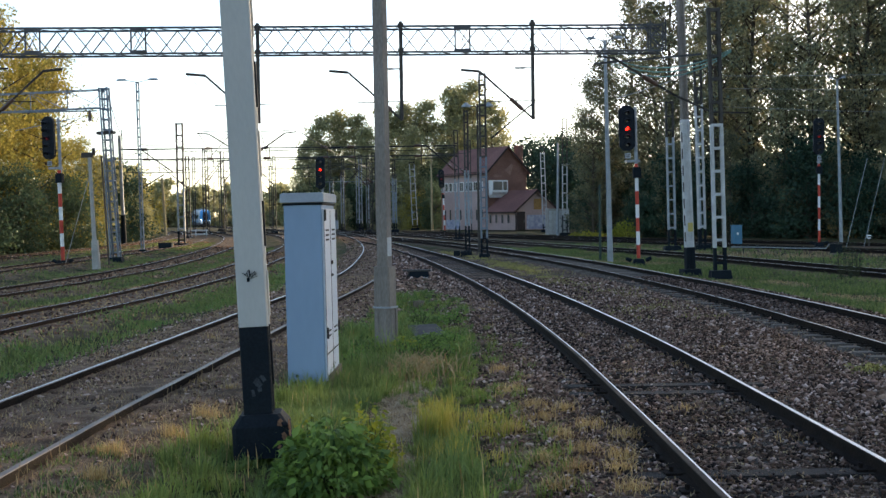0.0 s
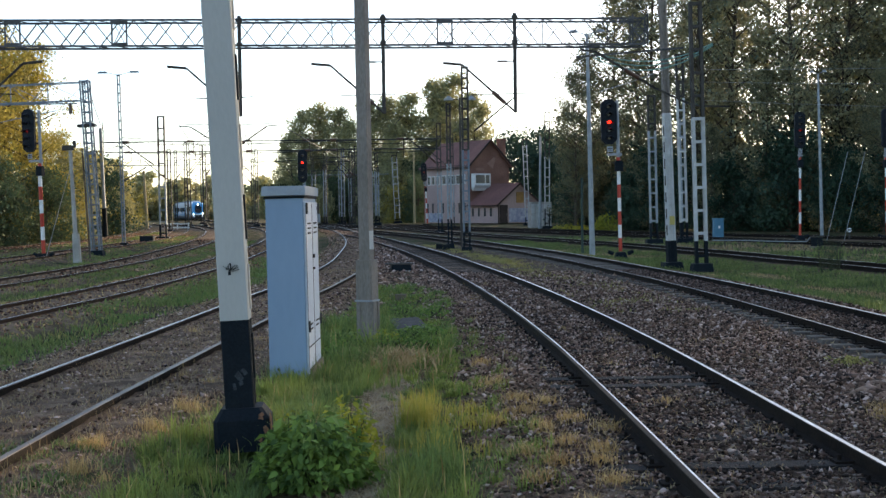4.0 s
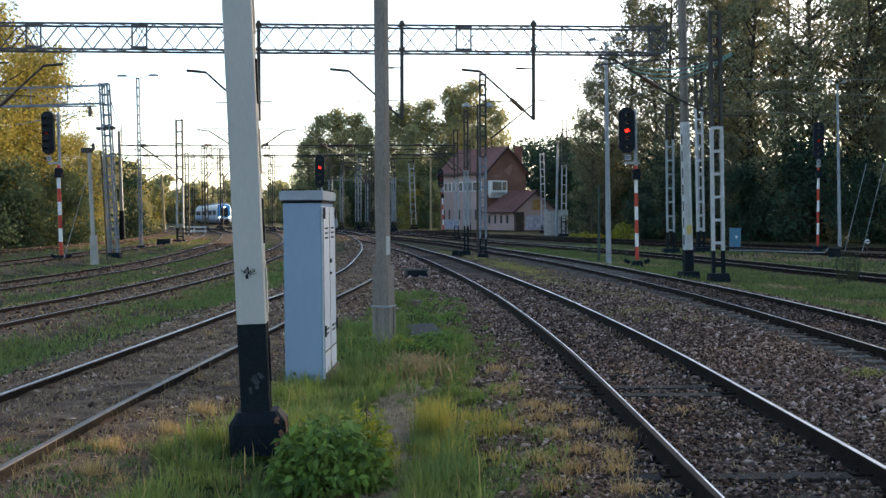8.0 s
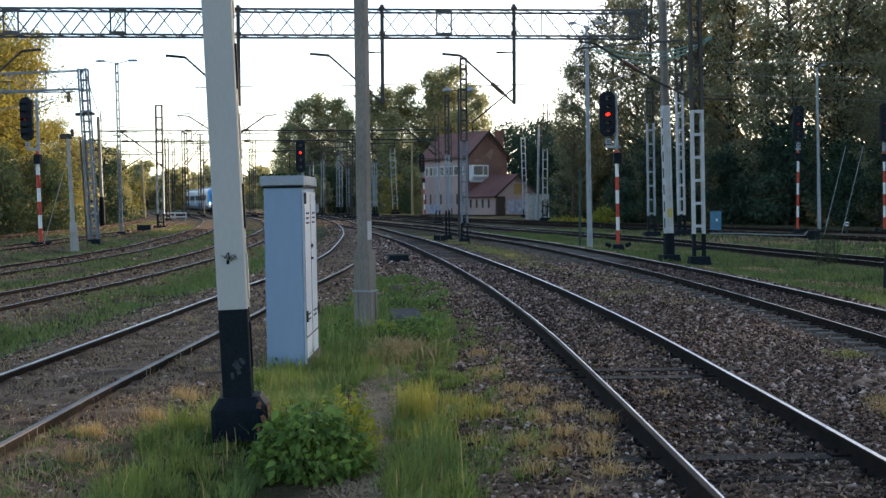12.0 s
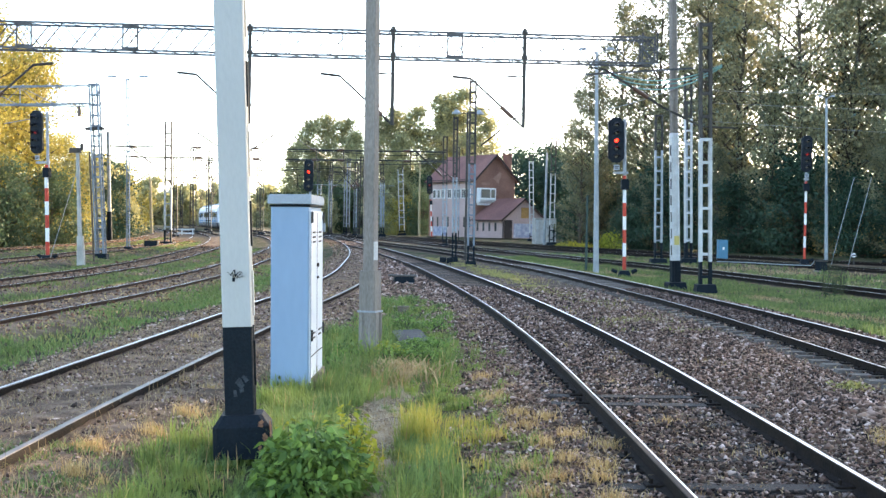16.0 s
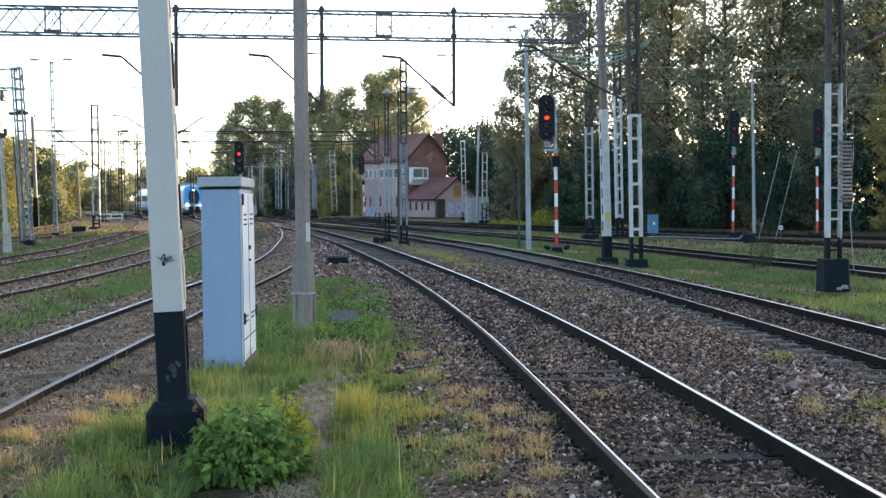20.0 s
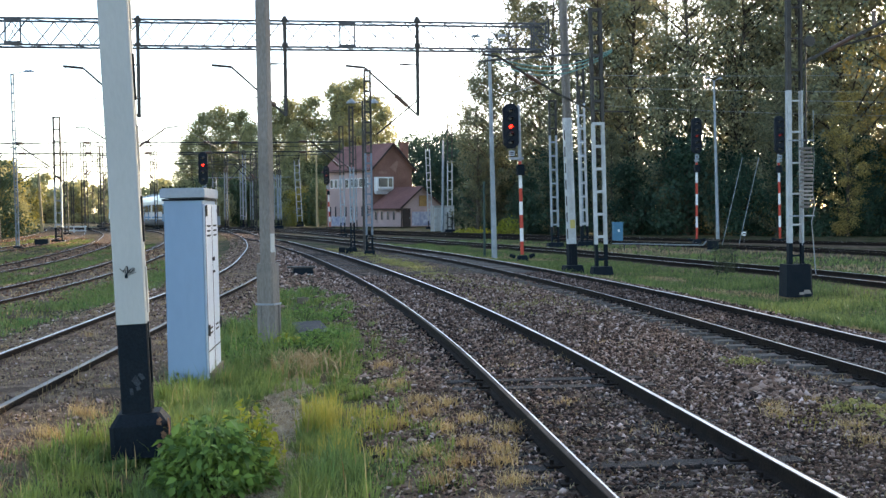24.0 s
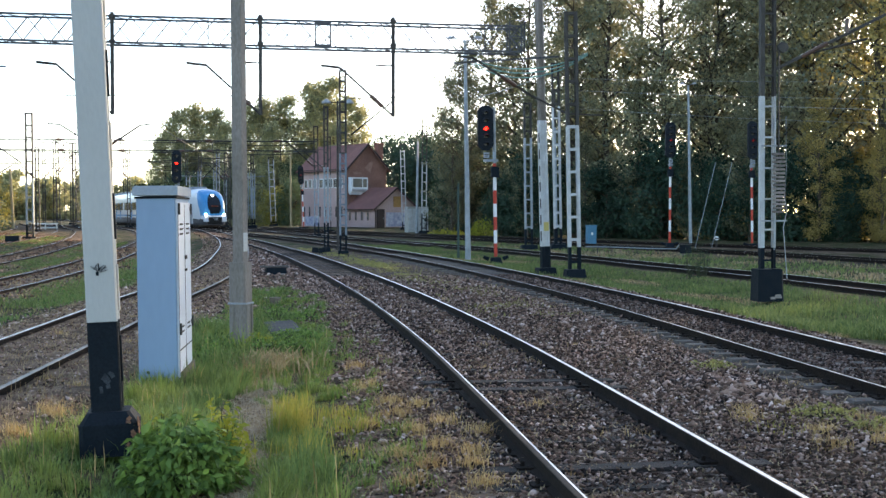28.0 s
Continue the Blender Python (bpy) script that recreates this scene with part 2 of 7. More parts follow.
LEAF = dict(
    # forest: the warm tip colour stands in for golden backlit highlights
    forest=leaf_mat("forest_leaves", (0.028, 0.058, 0.054), (0.140, 0.205, 0.178), 0.36, (0.36, 0.32, 0.17)),
    # gold: low sunlight on the crowns is put into the yellow
    gold=leaf_mat("sun_tinted_leaves", (0.050, 0.080, 0.024), (0.185, 0.210, 0.058), 0.42, (0.42, 0.33, 0.075)),
    # edge: darker copy of forest, with the wood corner's shade in its colour
    edge=leaf_mat("shade_dark_edge_leaves", (0.019, 0.039, 0.036), (0.098, 0.145, 0.122), 0.28, (0.25, 0.23, 0.12)),
    # amber: the glow of leaves against the sun, as base colour
    amber=leaf_mat("backlight_tinted_leaves", (0.036, 0.058, 0.036), (0.20, 0.20, 0.090), 0.46, (0.54, 0.40, 0.13)),
    # middle: distance haze is put into this pale grey-green
    middle=leaf_mat("haze_paled_leaves", (0.098, 0.128, 0.088), (0.255, 0.270, 0.155), 0.48, (0.42, 0.38, 0.18)),
    # bush and shade: foliage shade put into dark greens; bush also colours dry weeds
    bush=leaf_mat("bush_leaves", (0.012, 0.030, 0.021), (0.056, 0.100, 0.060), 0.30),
    shade=leaf_mat("shade_toned_leaves", (0.036, 0.062, 0.034), (0.125, 0.165, 0.080), 0.35),
    herb=leaf_mat("herb_leaves", (0.012, 0.048, 0.014), (0.078, 0.178, 0.036), 0.30, (0.23, 0.33, 0.066), nscale=4.0),
    # herb_tip: yellow weed leaves, brightened to pass for sunlit bushes too
    herb_tip=leaf_mat("yellow_and_sun_tinted_herb_leaves", (0.14, 0.19, 0.026), (0.52, 0.46, 0.055), 0.45),
    # grass and cool: dark ends deepened for shade among blades, cool bluer for shade
    grass=leaf_mat("grass_blades", (0.014, 0.044, 0.012), (0.120, 0.225, 0.050), 0.42, (0.30, 0.345, 0.085), nscale=1.6),
    cool=leaf_mat("grey_green_grass_blades", (0.012, 0.043, 0.015), (0.098, 0.195, 0.056), 0.40, (0.24, 0.31, 0.090), nscale=1.8),
    meadow=leaf_mat("meadow_grass_blades", (0.020, 0.060, 0.018), (0.125, 0.225, 0.055), 0.42, (0.24, 0.28, 0.085), nscale=0.9),
    dry=leaf_mat("dry_grass_blades", (0.28, 0.135, 0.045), (0.62, 0.38, 0.15), 0.3, (0.66, 0.46, 0.20), nscale=1.5),
    olive=leaf_mat("olive_grass_blades", (0.075, 0.095, 0.026), (0.27, 0.245, 0.075), 0.4, (0.42, 0.36, 0.12), nscale=2.0),
    straw=leaf_mat("trodden_straw", (0.20, 0.145, 0.090), (0.50, 0.38, 0.235), 0.25, (0.58, 0.48, 0.33), nscale=3.0),
    yellow=leaf_mat("yellow_grass_blades", (0.20, 0.25, 0.04), (0.62, 0.46, 0.10), 0.4, nscale=2.0),
    fern=leaf_mat("dead_fern_leaves", (0.16, 0.085, 0.030), (0.46, 0.26, 0.095), 0.35, (0.55, 0.40, 0.20), nscale=2.0),
    rust=leaf_mat("rust_brown_leaves", (0.13, 0.060, 0.022), (0.38, 0.20, 0.075), 0.3, (0.48, 0.36, 0.20), nscale=2.0),
)


def stone_mat(name="ballast_stone", shade=1.0, tint=(1.04, 1.0, 0.97)):
    """Ballast: every stone has its own tone, from dark basalt to pale granite and rusty brown; the dark end is deepened
    for gap shade.
    """
    m = bpy.data.materials.new(name)
    m.use_nodes = True
    n, l = m.node_tree.nodes, m.node_tree.links
    b = n["Principled BSDF"]
    b.inputs["Roughness"].default_value = 0.85
    b.inputs["Specular IOR Level"].default_value = 0.25
    g = n.new("ShaderNodeNewGeometry")
    r = n.new("ShaderNodeValToRGB")
    els = r.color_ramp.elements
    for pos in (0.3, 0.55, 0.75, 0.9):
        els.new(pos)
    for e, c in zip(els, ((0.010, 0.007, 0.006), (0.052, 0.031, 0.022), (0.20, 0.118, 0.080), (0.32, 0.210, 0.150), (0.48, 0.35, 0.275), (0.70, 0.57, 0.48))):
        e.color = (*(min(0.9, q * shade * w) for q, w in zip(c, tint)), 1)
    l.new(g.outputs["Random Per Island"], r.inputs["Fac"])
    tc = n.new("ShaderNodeTexCoord")
    nz = n.new("ShaderNodeTexNoise")
    nz.inputs["Scale"].default_value = 60
    nz.inputs["Detail"].default_value = 4
    l.new(tc.outputs["Object"], nz.inputs["Vector"])
    nb = n.new("ShaderNodeTexNoise")
    nb.inputs["Scale"].default_value = 0.8
    l.new(tc.outputs["Object"], nb.inputs["Vector"])
    dust = n.new("ShaderNodeMix")
    dust.data_type = "RGBA"
    dust.inputs["B"].default_value = (0.165 * shade, 0.094 * shade, 0.054 * shade, 1)
    mr = n.new("ShaderNodeMapRange")
    mr.inputs["From Min"].default_value, mr.inputs["From Max"].default_value = 0.4, 0.7
    mr.inputs["To Max"].default_value = 0.35
    l.new(nb.outputs["Fac"], mr.inputs["Value"])
    l.new(mr.outputs[0], dust.inputs["Factor"])
    l.new(r.outputs["Color"], dust.inputs["A"])
    hs = n.new("ShaderNodeHueSaturation")
    l.new(dust.outputs["Result"], hs.inputs["Color"])
    mr2 = n.new("ShaderNodeMapRange")
    mr2.inputs["To Min"].default_value, mr2.inputs["To Max"].default_value = 0.6, 1.4
    l.new(nz.outputs["Fac"], mr2.inputs["Value"])
    l.new(mr2.outputs[0], hs.inputs["Value"])
    l.new(hs.outputs["Color"], b.inputs["Base Color"])
    bp = n.new("ShaderNodeBump")
    bp.inputs["Strength"].default_value = 0.4
    bp.inputs["Distance"].default_value = 0.01
    l.new(nz.outputs["Fac"], bp.inputs["Height"])
    l.new(bp.outputs[0], b.inputs["Normal"])
    return m


M["stone"] = stone_mat(tint=(1.03, 0.975, 0.99))
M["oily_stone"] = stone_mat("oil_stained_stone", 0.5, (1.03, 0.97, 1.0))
M["rusty_stone"] = stone_mat("rust_stained_stone", 0.75, (1.25, 0.95, 0.72))


# ---- mesh helpers ----
class Geo:
    """Collects vertices and faces with a material slot each."""

    def __init__(self):
        self.v, self.f, self.m = [], [], []

    def add(self, verts, faces, slot=0):
        o = len(self.v)
        self.v += [tuple(p) for p in verts]
        self.f += [tuple(i + o for i in q) for q in faces]
        self.m += [slot] * len(faces)
        return self

    def box(self, c, s, slot=0, turn=None, bevel=0.0, taper=1.0):
        """A box of size s about c, with chamfered upright edges; taper scales its top."""
        x, y, z = (k / 2 for k in s)
        b = bevel
        ring = [(-x + b, -y), (x - b, -y), (x, -y + b), (x, y - b), (x - b, y), (-x + b, y), (-x, y - b), (-x, -y + b)] if b else [(-x, -y), (x, -y), (x, y), (-x, y)]
        n = len(ring)
        vs = [Vector((p[0], p[1], -z)) for p in ring] + [Vector((p[0] * taper, p[1] * taper, z)) for p in ring]
        if turn is not None:
            vs = [turn @ v for v in vs]
        vs = [v + Vector(c) for v in vs]
        fs = [tuple(range(n))[::-1], tuple(range(n, 2 * n))] + [(i, (i + 1) % n, n + (i + 1) % n, n + i) for i in range(n)]
        return self.add(vs, fs, slot)

    def tube(self, p, q, r, r2=None, n=6, slot=0):
        p, q = Vector(p), Vector(q)
        r2 = r if r2 is None else r2
        t = (q - p).to_track_quat("Z", "Y").to_matrix()
        vs = [p + t @ Vector((r * math.cos(k * 2 * math.pi / n), r * math.sin(k * 2 * math.pi / n), 0)) for k in range(n)]
        vs += [q + t @ Vector((r2 * math.cos(k * 2 * math.pi / n), r2 * math.sin(k * 2 * math.pi / n), 0)) for k in range(n)]
        fs = [(k, (k + 1) % n, n + (k + 1) % n, n + k) for k in range(n)] + [tuple(range(n))[::-1], tuple(range(n, 2 * n))]
        return self.add(vs, fs, slot)

    def hose(self, pts, r, n=5):
        """One bent tube through all the points."""
        pts = [Vector(p) for p in pts]
        vs = []
        for i, p in enumerate(pts):
            d = pts[min(i + 1, len(pts) - 1)] - pts[max(i - 1, 0)]
            t = d.to_track_quat("Z", "Y").to_matrix()
            vs += [p + t @ Vector((r * math.cos(k * 2 * math.pi / n), r * math.sin(k * 2 * math.pi / n), 0)) for k in range(n)]
        m = len(pts)
        fs = [(i * n + k, i * n + (k + 1) % n, (i + 1) * n + (k + 1) % n, (i + 1) * n + k) for i in range(m - 1) for k in range(n)]
        return self.add(vs, fs + [tuple(range(n))[::-1], tuple(range((m - 1) * n, m * n))])

    def prism(self, pts, z0, z1):
        """An upright bar with the given plan outline."""
        n = len(pts)
        return self.add([(x, y, z0) for x, y in pts] + [(x, y, z1) for x, y in pts], [tuple(range(n))[::-1], tuple(range(n, 2 * n))] + [(i, (i + 1) % n, n + (i + 1) % n, n + i) for i in range(n)])

    def channel(self, x, a, d, th, z0, z1):
        """A steel channel: its back at x, two flanges reaching a, d deep."""
        q = math.copysign(th, a)
        return self.prism([(x, -d / 2), (x + a, -d / 2), (x + a, -d / 2 + th), (x + q, -d / 2 + th), (x + q, d / 2 - th), (x + a, d / 2 - th), (x + a, d / 2), (x, d / 2)], z0, z1)

    def angle(self, x, y, a, b, th, z0, z1):
        """A steel angle with its corner at x, y."""
        q, r = math.copysign(th, a), math.copysign(th, b)
        return self.prism([(x, y), (x + a, y), (x + a, y + r), (x + q, y + r), (x + q, y + b), (x, y + b)], z0, z1)

    def bar(self, p, q, w, d=None, slot=0):
        """A flat bar from p to q, w wide and d deep."""
        p, q = Vector(p), Vector(q)
        d = w if d is None else d
        t = (q - p).to_track_quat("Z", "Y").to_matrix()
        L = (q - p).length
        return self.box((p + q) / 2, (w, d, L), slot, t)

    def mesh(self, name, *mats):
        me = bpy.data.meshes.new(name)
        me.from_pydata(self.v, [], self.f)
        for k in mats:
            me.materials.append(k)
        if len(mats) > 1:
            me.polygons.foreach_set("material_index", self.m)
        me.update()
        return me


def part(name, geo, material, parent=None, label="", at=None):
    """Links a Geo (or a mesh) as one mesh object under a thing or a part."""
    mats = material if isinstance(material, (tuple, list)) else (material,)
    me = geo.mesh(name, *mats) if isinstance(geo, Geo) else geo
    ob = new(name, me)
    if parent is not None:
        ob.parent = parent
    if at is not None:
        ob.matrix_basis = at
    if label:
        ob["label"] = label
    return ob


def thing(name, at, label, category, group="", kind=""):
    e = new(name)
    e.empty_display_size = 0.2
    e.matrix_basis = at
    return tagged(e, label, category, group, kind)


def big_mesh(name, verts, faces, material, smooth=False):
    """A mesh from numpy arrays: verts (n, 3), faces (m, k)."""
    verts, faces = np.asarray(verts, np.float32), np.asarray(faces, np.int32)
    me = bpy.data.meshes.new(name)
    k = faces.shape[1]
    me.vertices.add(len(verts))
    me.vertices.foreach_set("co", verts.ravel())
    me.loops.add(faces.size)
    me.loops.foreach_set("vertex_index", faces.ravel())
    me.polygons.add(len(faces))
    me.polygons.foreach_set("loop_start", np.arange(0, faces.size, k, dtype=np.int32))
    me.polygons.foreach_set("loop_total", np.full(len(faces), k, np.int32))
    if smooth:
        me.polygons.foreach_set("use_smooth", np.ones(len(faces), bool))
    me.materials.append(material)
    me.update(calc_edges=True)
    me.validate()
    return me


def smooth_line(points, step=1.0):
    """Catmull-Rom through plan points, sampled about every step metres."""
    p = np.array(points, float)
    p = np.vstack([2 * p[0] - p[1], p, 2 * p[-1] - p[-2]])
    out = []
    for i in range(1, len(p) - 2):
        a, b, c, d = p[i - 1:i + 3]
        n = max(2, int(np.linalg.norm(c - b) / step))
        t = np.linspace(0, 1, n, endpoint=False)[:, None]
        out.append(0.5 * (2 * b + (c - a) * t + (2 * a - 5 * b + 4 * c - d) * t ** 2 + (3 * b - a - 3 * c + d) * t ** 3))
    out.append(p[-2][None])
    return np.vstack(out)


def rise(y):
    """The line climbs gently away from the camera."""
    y = np.maximum(y, 30.0)
    return np.minimum(0.005 * (y - 30) ** 2 / (y + 10), 0.40 + 0.0 * y)


# ---- plan of the tracks (centre lines, metres) ----
TRACKS = dict(
    near=[(2.75, -30), (2.7, 0), (2.66, 8), (2.64, 13), (2.58, 18), (2.38, 24), (2.02, 31), (1.4, 39.5), (0.55, 49), (-0.35, 57.5), (-1.7, 68), (-3.4, 80.5), (-5.4, 92), (-7.2, 106)],
    siding=[(-4.6, -30), (-4.3, 0), (-4.13, 11), (-3.98, 15), (-3.75, 20), (-3.45, 27), (-3.0, 36), (-2.85, 44), (-3.1, 54), (-4.0, 73), (-5.8, 94), (-7.9, 112), (-9.6, 124), (-11.7, 133), (-14.2, 141), (-16.8, 147)],
    right=[(7.4, -30), (7.3, 0), (7.2, 15), (7.2, 20), (7.15, 26), (6.95, 32), (6.55, 38), (5.9, 46), (4.9, 55), (3.4, 65), (1.5, 77), (-0.3, 86), (-2.5, 95), (-5.2, 106), (-8.6, 120), (-12.5, 138)],
    grass_side=[(15.9, -30), (15.6, 10), (15.1, 28), (14.5, 37), (13.5, 43), (12.2, 52), (10.6, 61), (7.0, 76), (2.1, 94), (-0.6, 106), (-3.3, 116.5), (-6.1, 125), (-9.35, 131.5), (-11.15, 135.3), (-13.2, 139.5), (-16.1, 146), (-20, 157.5), (-23.4, 172), (-25.8, 182), (-28.2, 191.5), (-33, 207), (-37, 219), (-40.4, 233), (-43.2, 244), (-48.4, 265), (-54, 287), (-61, 312), (-71, 345), (-98, 420), (-138, 530)],
    wood_side=[(28.5, 20), (26.3, 37), (24.3, 47.5), (22.7, 54.5), (20.3, 62), (17.2, 71), (14, 79.5), (9.3, 92), (3.8, 107), (-2.5, 122), (-8, 137), (-20, 172)],
    wood_edge=[(39, 30), (34.5, 50), (30, 60.5), (27, 66), (23.5, 72.3), (19.5, 80.5), (14, 92), (8, 106), (2, 121), (-4, 140)],
    left_two=[(-10.5, -20), (-9.4, 8), (-8.6, 24), (-8.2, 30), (-8.0, 38), (-8.05, 48), (-8.5, 58), (-9.0, 70), (-10.2, 84), (-12.2, 100), (-16, 122), (-23, 150), (-33, 185)],
    left_three=[(-14.5, 8), (-13.2, 25), (-12.5, 35), (-12.15, 43), (-12.2, 52), (-12.9, 63), (-14.3, 78), (-16.5, 95), (-20.5, 118), (-27, 145), (-37, 185)],
    left_four=[(-19, 20), (-18.3, 40), (-18.2, 52), (-18.3, 64), (-18.6, 76), (-19.5, 90), (-22.5, 112), (-28.5, 142), (-39, 185)],
    left_five=[(-26, 40), (-24.5, 60), (-23.6, 75), (-23.4, 90), (-25, 108), (-31, 142), (-43, 190)],
)
LINES = {k: smooth_line(v, 1.0) for k, v in TRACKS.items()}


def line_distance(x, y, names):
    """Distance of plan points to the nearest of the named centre lines."""
    d = np.full(np.shape(x), 1e9)
    for k in names:
        for px, py in LINES[k]:
            np.minimum(d, (x - px) ** 2 + (y - py) ** 2, out=d)
    return np.sqrt(d)


# ---- ground: one sheet to the horizon, finer near the camera ----
def steps(spans):
    out = []
    for a, b, s in spans:
        out += list(np.arange(a, b, s))
    return np.array(out + [spans[-1][1]])


def bed_height(x, y, d):
    """Ground height: ballast shoulders under the tracks, shallow ditches between."""
    cs = np.interp(y, *LINES["siding"].T[::-1])
    silt = 0.075 * np.clip((1.9 - abs(x - cs)) / 0.6, 0, 1) * np.clip((120 - y) / 15, 0, 1)
    for k in ("left_two", "left_three", "left_four", "left_five"):
        c = np.interp(y, *LINES[k].T[::-1])
        silt = np.maximum(silt, 0.085 * np.clip((1.9 - abs(x - c)) / 0.6, 0, 1) * np.clip((140 - y) / 15, 0, 1))
    return rise(y) - 0.165 - 0.10 * np.clip((d - 1.7) / 1.0, 0, 1) + silt


GX = steps([(-2500, -300, 220), (-300, -60, 20), (-60, -22, 2.0), (-22, 22, 0.3), (22, 60, 2.0), (60, 300, 20), (300, 2500, 220)])
GY = steps([(-200, -10, 20), (-10, 4, 2), (4, 40, 0.3), (40, 100, 0.8), (100, 200, 4), (200, 600, 40), (600, 3000, 400)])
gx, gy = np.meshgrid(GX, GY)
gd = line_distance(gx, gy, TRACKS)
g_stone = np.clip(1.9 - line_distance(gx, gy, ["near", "right"]), 0, 1)
between = (gx > np.interp(gy, *LINES["near"].T[::-1])) & (gx < np.interp(gy, *LINES["right"].T[::-1])) & (gy < 62)
g_stone = np.where(between, 1.0, g_stone)
rng = np.random.default_rng(7)
gz = bed_height(gx, gy, np.where(between, 1.0, gd)) + rng.normal(0, 0.012, gx.shape) * np.clip((24 - gy) / 8, 0.15, 1)
far = np.clip((np.hypot(gx, gy) - 350) / 400, 0, 1)
gz = gz * (1 - far) + 2.0 * far
nx, ny = len(GX), len(GY)
idx = np.arange(nx * ny).reshape(ny, nx)
faces = np.stack([idx[:-1, :-1], idx[:-1, 1:], idx[1:, 1:], idx[1:, :-1]], -1).reshape(-1, 4)


def ground_mat():
    m = bpy.data.materials.new("railway_ground")
    m.use_nodes = True
    n, l = m.node_tree.nodes, m.node_tree.links
    b = n["Principled BSDF"]
    b.inputs["Roughness"].default_value = 0.95
    b.inputs["Specular IOR Level"].default_value = 0.1
    tc = n.new("ShaderNodeTexCoord")

    def noise_(scale, detail=4):
        q = n.new("ShaderNodeTexNoise")
        q.inputs["Scale"].default_value = scale
        q.inputs["Detail"].default_value = detail
        l.new(tc.outputs["Object"], q.inputs["Vector"])
        return q.outputs["Fac"]

    def ramp(src, stops):
        r = n.new("ShaderNodeValToRGB")
        els = r.color_ramp.elements
        while len(els) < len(stops):
            els.new(0.5)
        for e, (pos, c) in zip(els, stops):
            e.position, e.color = pos, (*c, 1)
        l.new(src, r.inputs["Fac"])
        return r.outputs["Color"]

    def mixc(fac, a, c):
        q = n.new("ShaderNodeMix")
        q.data_type = "RGBA"
        l.new(fac, q.inputs["Factor"])
        l.new(a, q.inputs["A"])
        l.new(c, q.inputs["B"])
        return q.outputs["Result"]

    def math_(op, a, bb):
        q = n.new("ShaderNodeMath")
        q.operation = op
        q.use_clamp = True
        for k, v in enumerate((a, bb)):
            if isinstance(v, float):
                q.inputs[k].default_value = v
            else:
                l.new(v, q.inputs[k])
        return q.outputs[0]

    vo = n.new("ShaderNodeTexVoronoi")
    vo.inputs["Scale"].default_value = 17
    l.new(tc.outputs["Object"], vo.inputs["Vector"])
    sep = n.new("ShaderNodeSeparateColor")
    l.new(vo.outputs["Color"], sep.inputs[0])
    # dark stops carry the shade in gaps between loose stones
    stones = ramp(sep.outputs[0], [(0.0, (0.008, 0.006, 0.004)), (0.5, (0.034, 0.022, 0.016)), (0.8, (0.12, 0.082, 0.062)), (1.0, (0.40, 0.32, 0.27))])
    soil = ramp(noise_(3.0, 6), [(0.3, (0.080, 0.053, 0.036)), (0.5, (0.165, 0.108, 0.071)), (0.7, (0.30, 0.205, 0.138))])
    # turf colour is lowered to stand in for shadow between grass blades
    turf = ramp(noise_(1.3, 6), [(0.3, (0.018, 0.028, 0.008)), (0.5, (0.036, 0.048, 0.013)), (0.66, (0.062, 0.058, 0.020)), (0.8, (0.095, 0.07, 0.03))])
    at = n.new("ShaderNodeAttribute")
    at.attribute_name = "stone"
    at2 = n.new("ShaderNodeAttribute")
    at2.attribute_name = "turf"
    big = noise_(0.7, 5)
    k1 = math_("ADD", math_("MULTIPLY", math_("SUBTRACT", big, 0.35), 2.0), -0.1)
    f_stone = math_("MULTIPLY", at.outputs["Fac"], math_("ADD", k1, 0.45))
    base = mixc(f_stone, soil, stones)
    f_turf = math_("MULTIPLY", at2.outputs["Fac"], math_("MULTIPLY", math_("SUBTRACT", noise_(0.9, 6), 0.30), 4.0))
    col = mixc(f_turf, base, turf)
    l.new(col, b.inputs["Base Color"])
    bp = n.new("ShaderNodeBump")
    bp.inputs["Strength"].default_value = 0.9
    bp.inputs["Distance"].default_value = 0.04
    hgt = n.new("ShaderNodeMath")
    hgt.operation = "ADD"
    l.new(vo.outputs["Distance"], hgt.inputs[0])
    l.new(noise_(30, 4), hgt.inputs[1])
    l.new(hgt.outputs[0], bp.inputs["Height"])
    l.new(bp.outputs[0], b.inputs["Normal"])
    return m


g_turf = np.clip((gd - np.where(gy > 70, 0.75, 1.45)) / 0.7, 0, 1)
g_turf = np.where(between, np.clip((gd - 1.9) / 1.2, 0, 0.25), g_turf)
path_x = -0.36 - 0.0095 * gy
g_turf *= np.where((gy < 24) & (gx > 0) & (gx < 4), np.clip((0.7 - gx) / 0.4, 0, 1), 1.0)
g_turf *= 1 - np.exp(-((gx - path_x) / 0.3) ** 2) * (gy < 17)
ground_me = big_mesh("ground", np.stack([gx, gy, gz], -1).reshape(-1, 3), faces, ground_mat(), True)
for nm, arr in (("stone", g_stone), ("turf", g_turf)):
    a = ground_me.attributes.new(nm, "FLOAT", "POINT")
    a.data.foreach_set("value", arr.ravel().astype(np.float32))
tagged(new("ground", ground_me), "uneven railway yard ground of soil, ballast and turf", "ground", kind="structure")


# ---- tracks: two rails and sleepers each ----
RAIL = [(-0.065, -0.15), (0.065, -0.15), (0.06, -0.138), (0.012, -0.12), (0.01, -0.045), (0.035, -0.035), (0.036, -0.006), (0.03, 0.0), (0.011, 0.0006), (-0.011, 0.0006), (-0.03, 0.0), (-0.036, -0.006), (-0.035, -0.035), (-0.01, -0.045), (-0.012, -0.12), (-0.06, -0.138)]


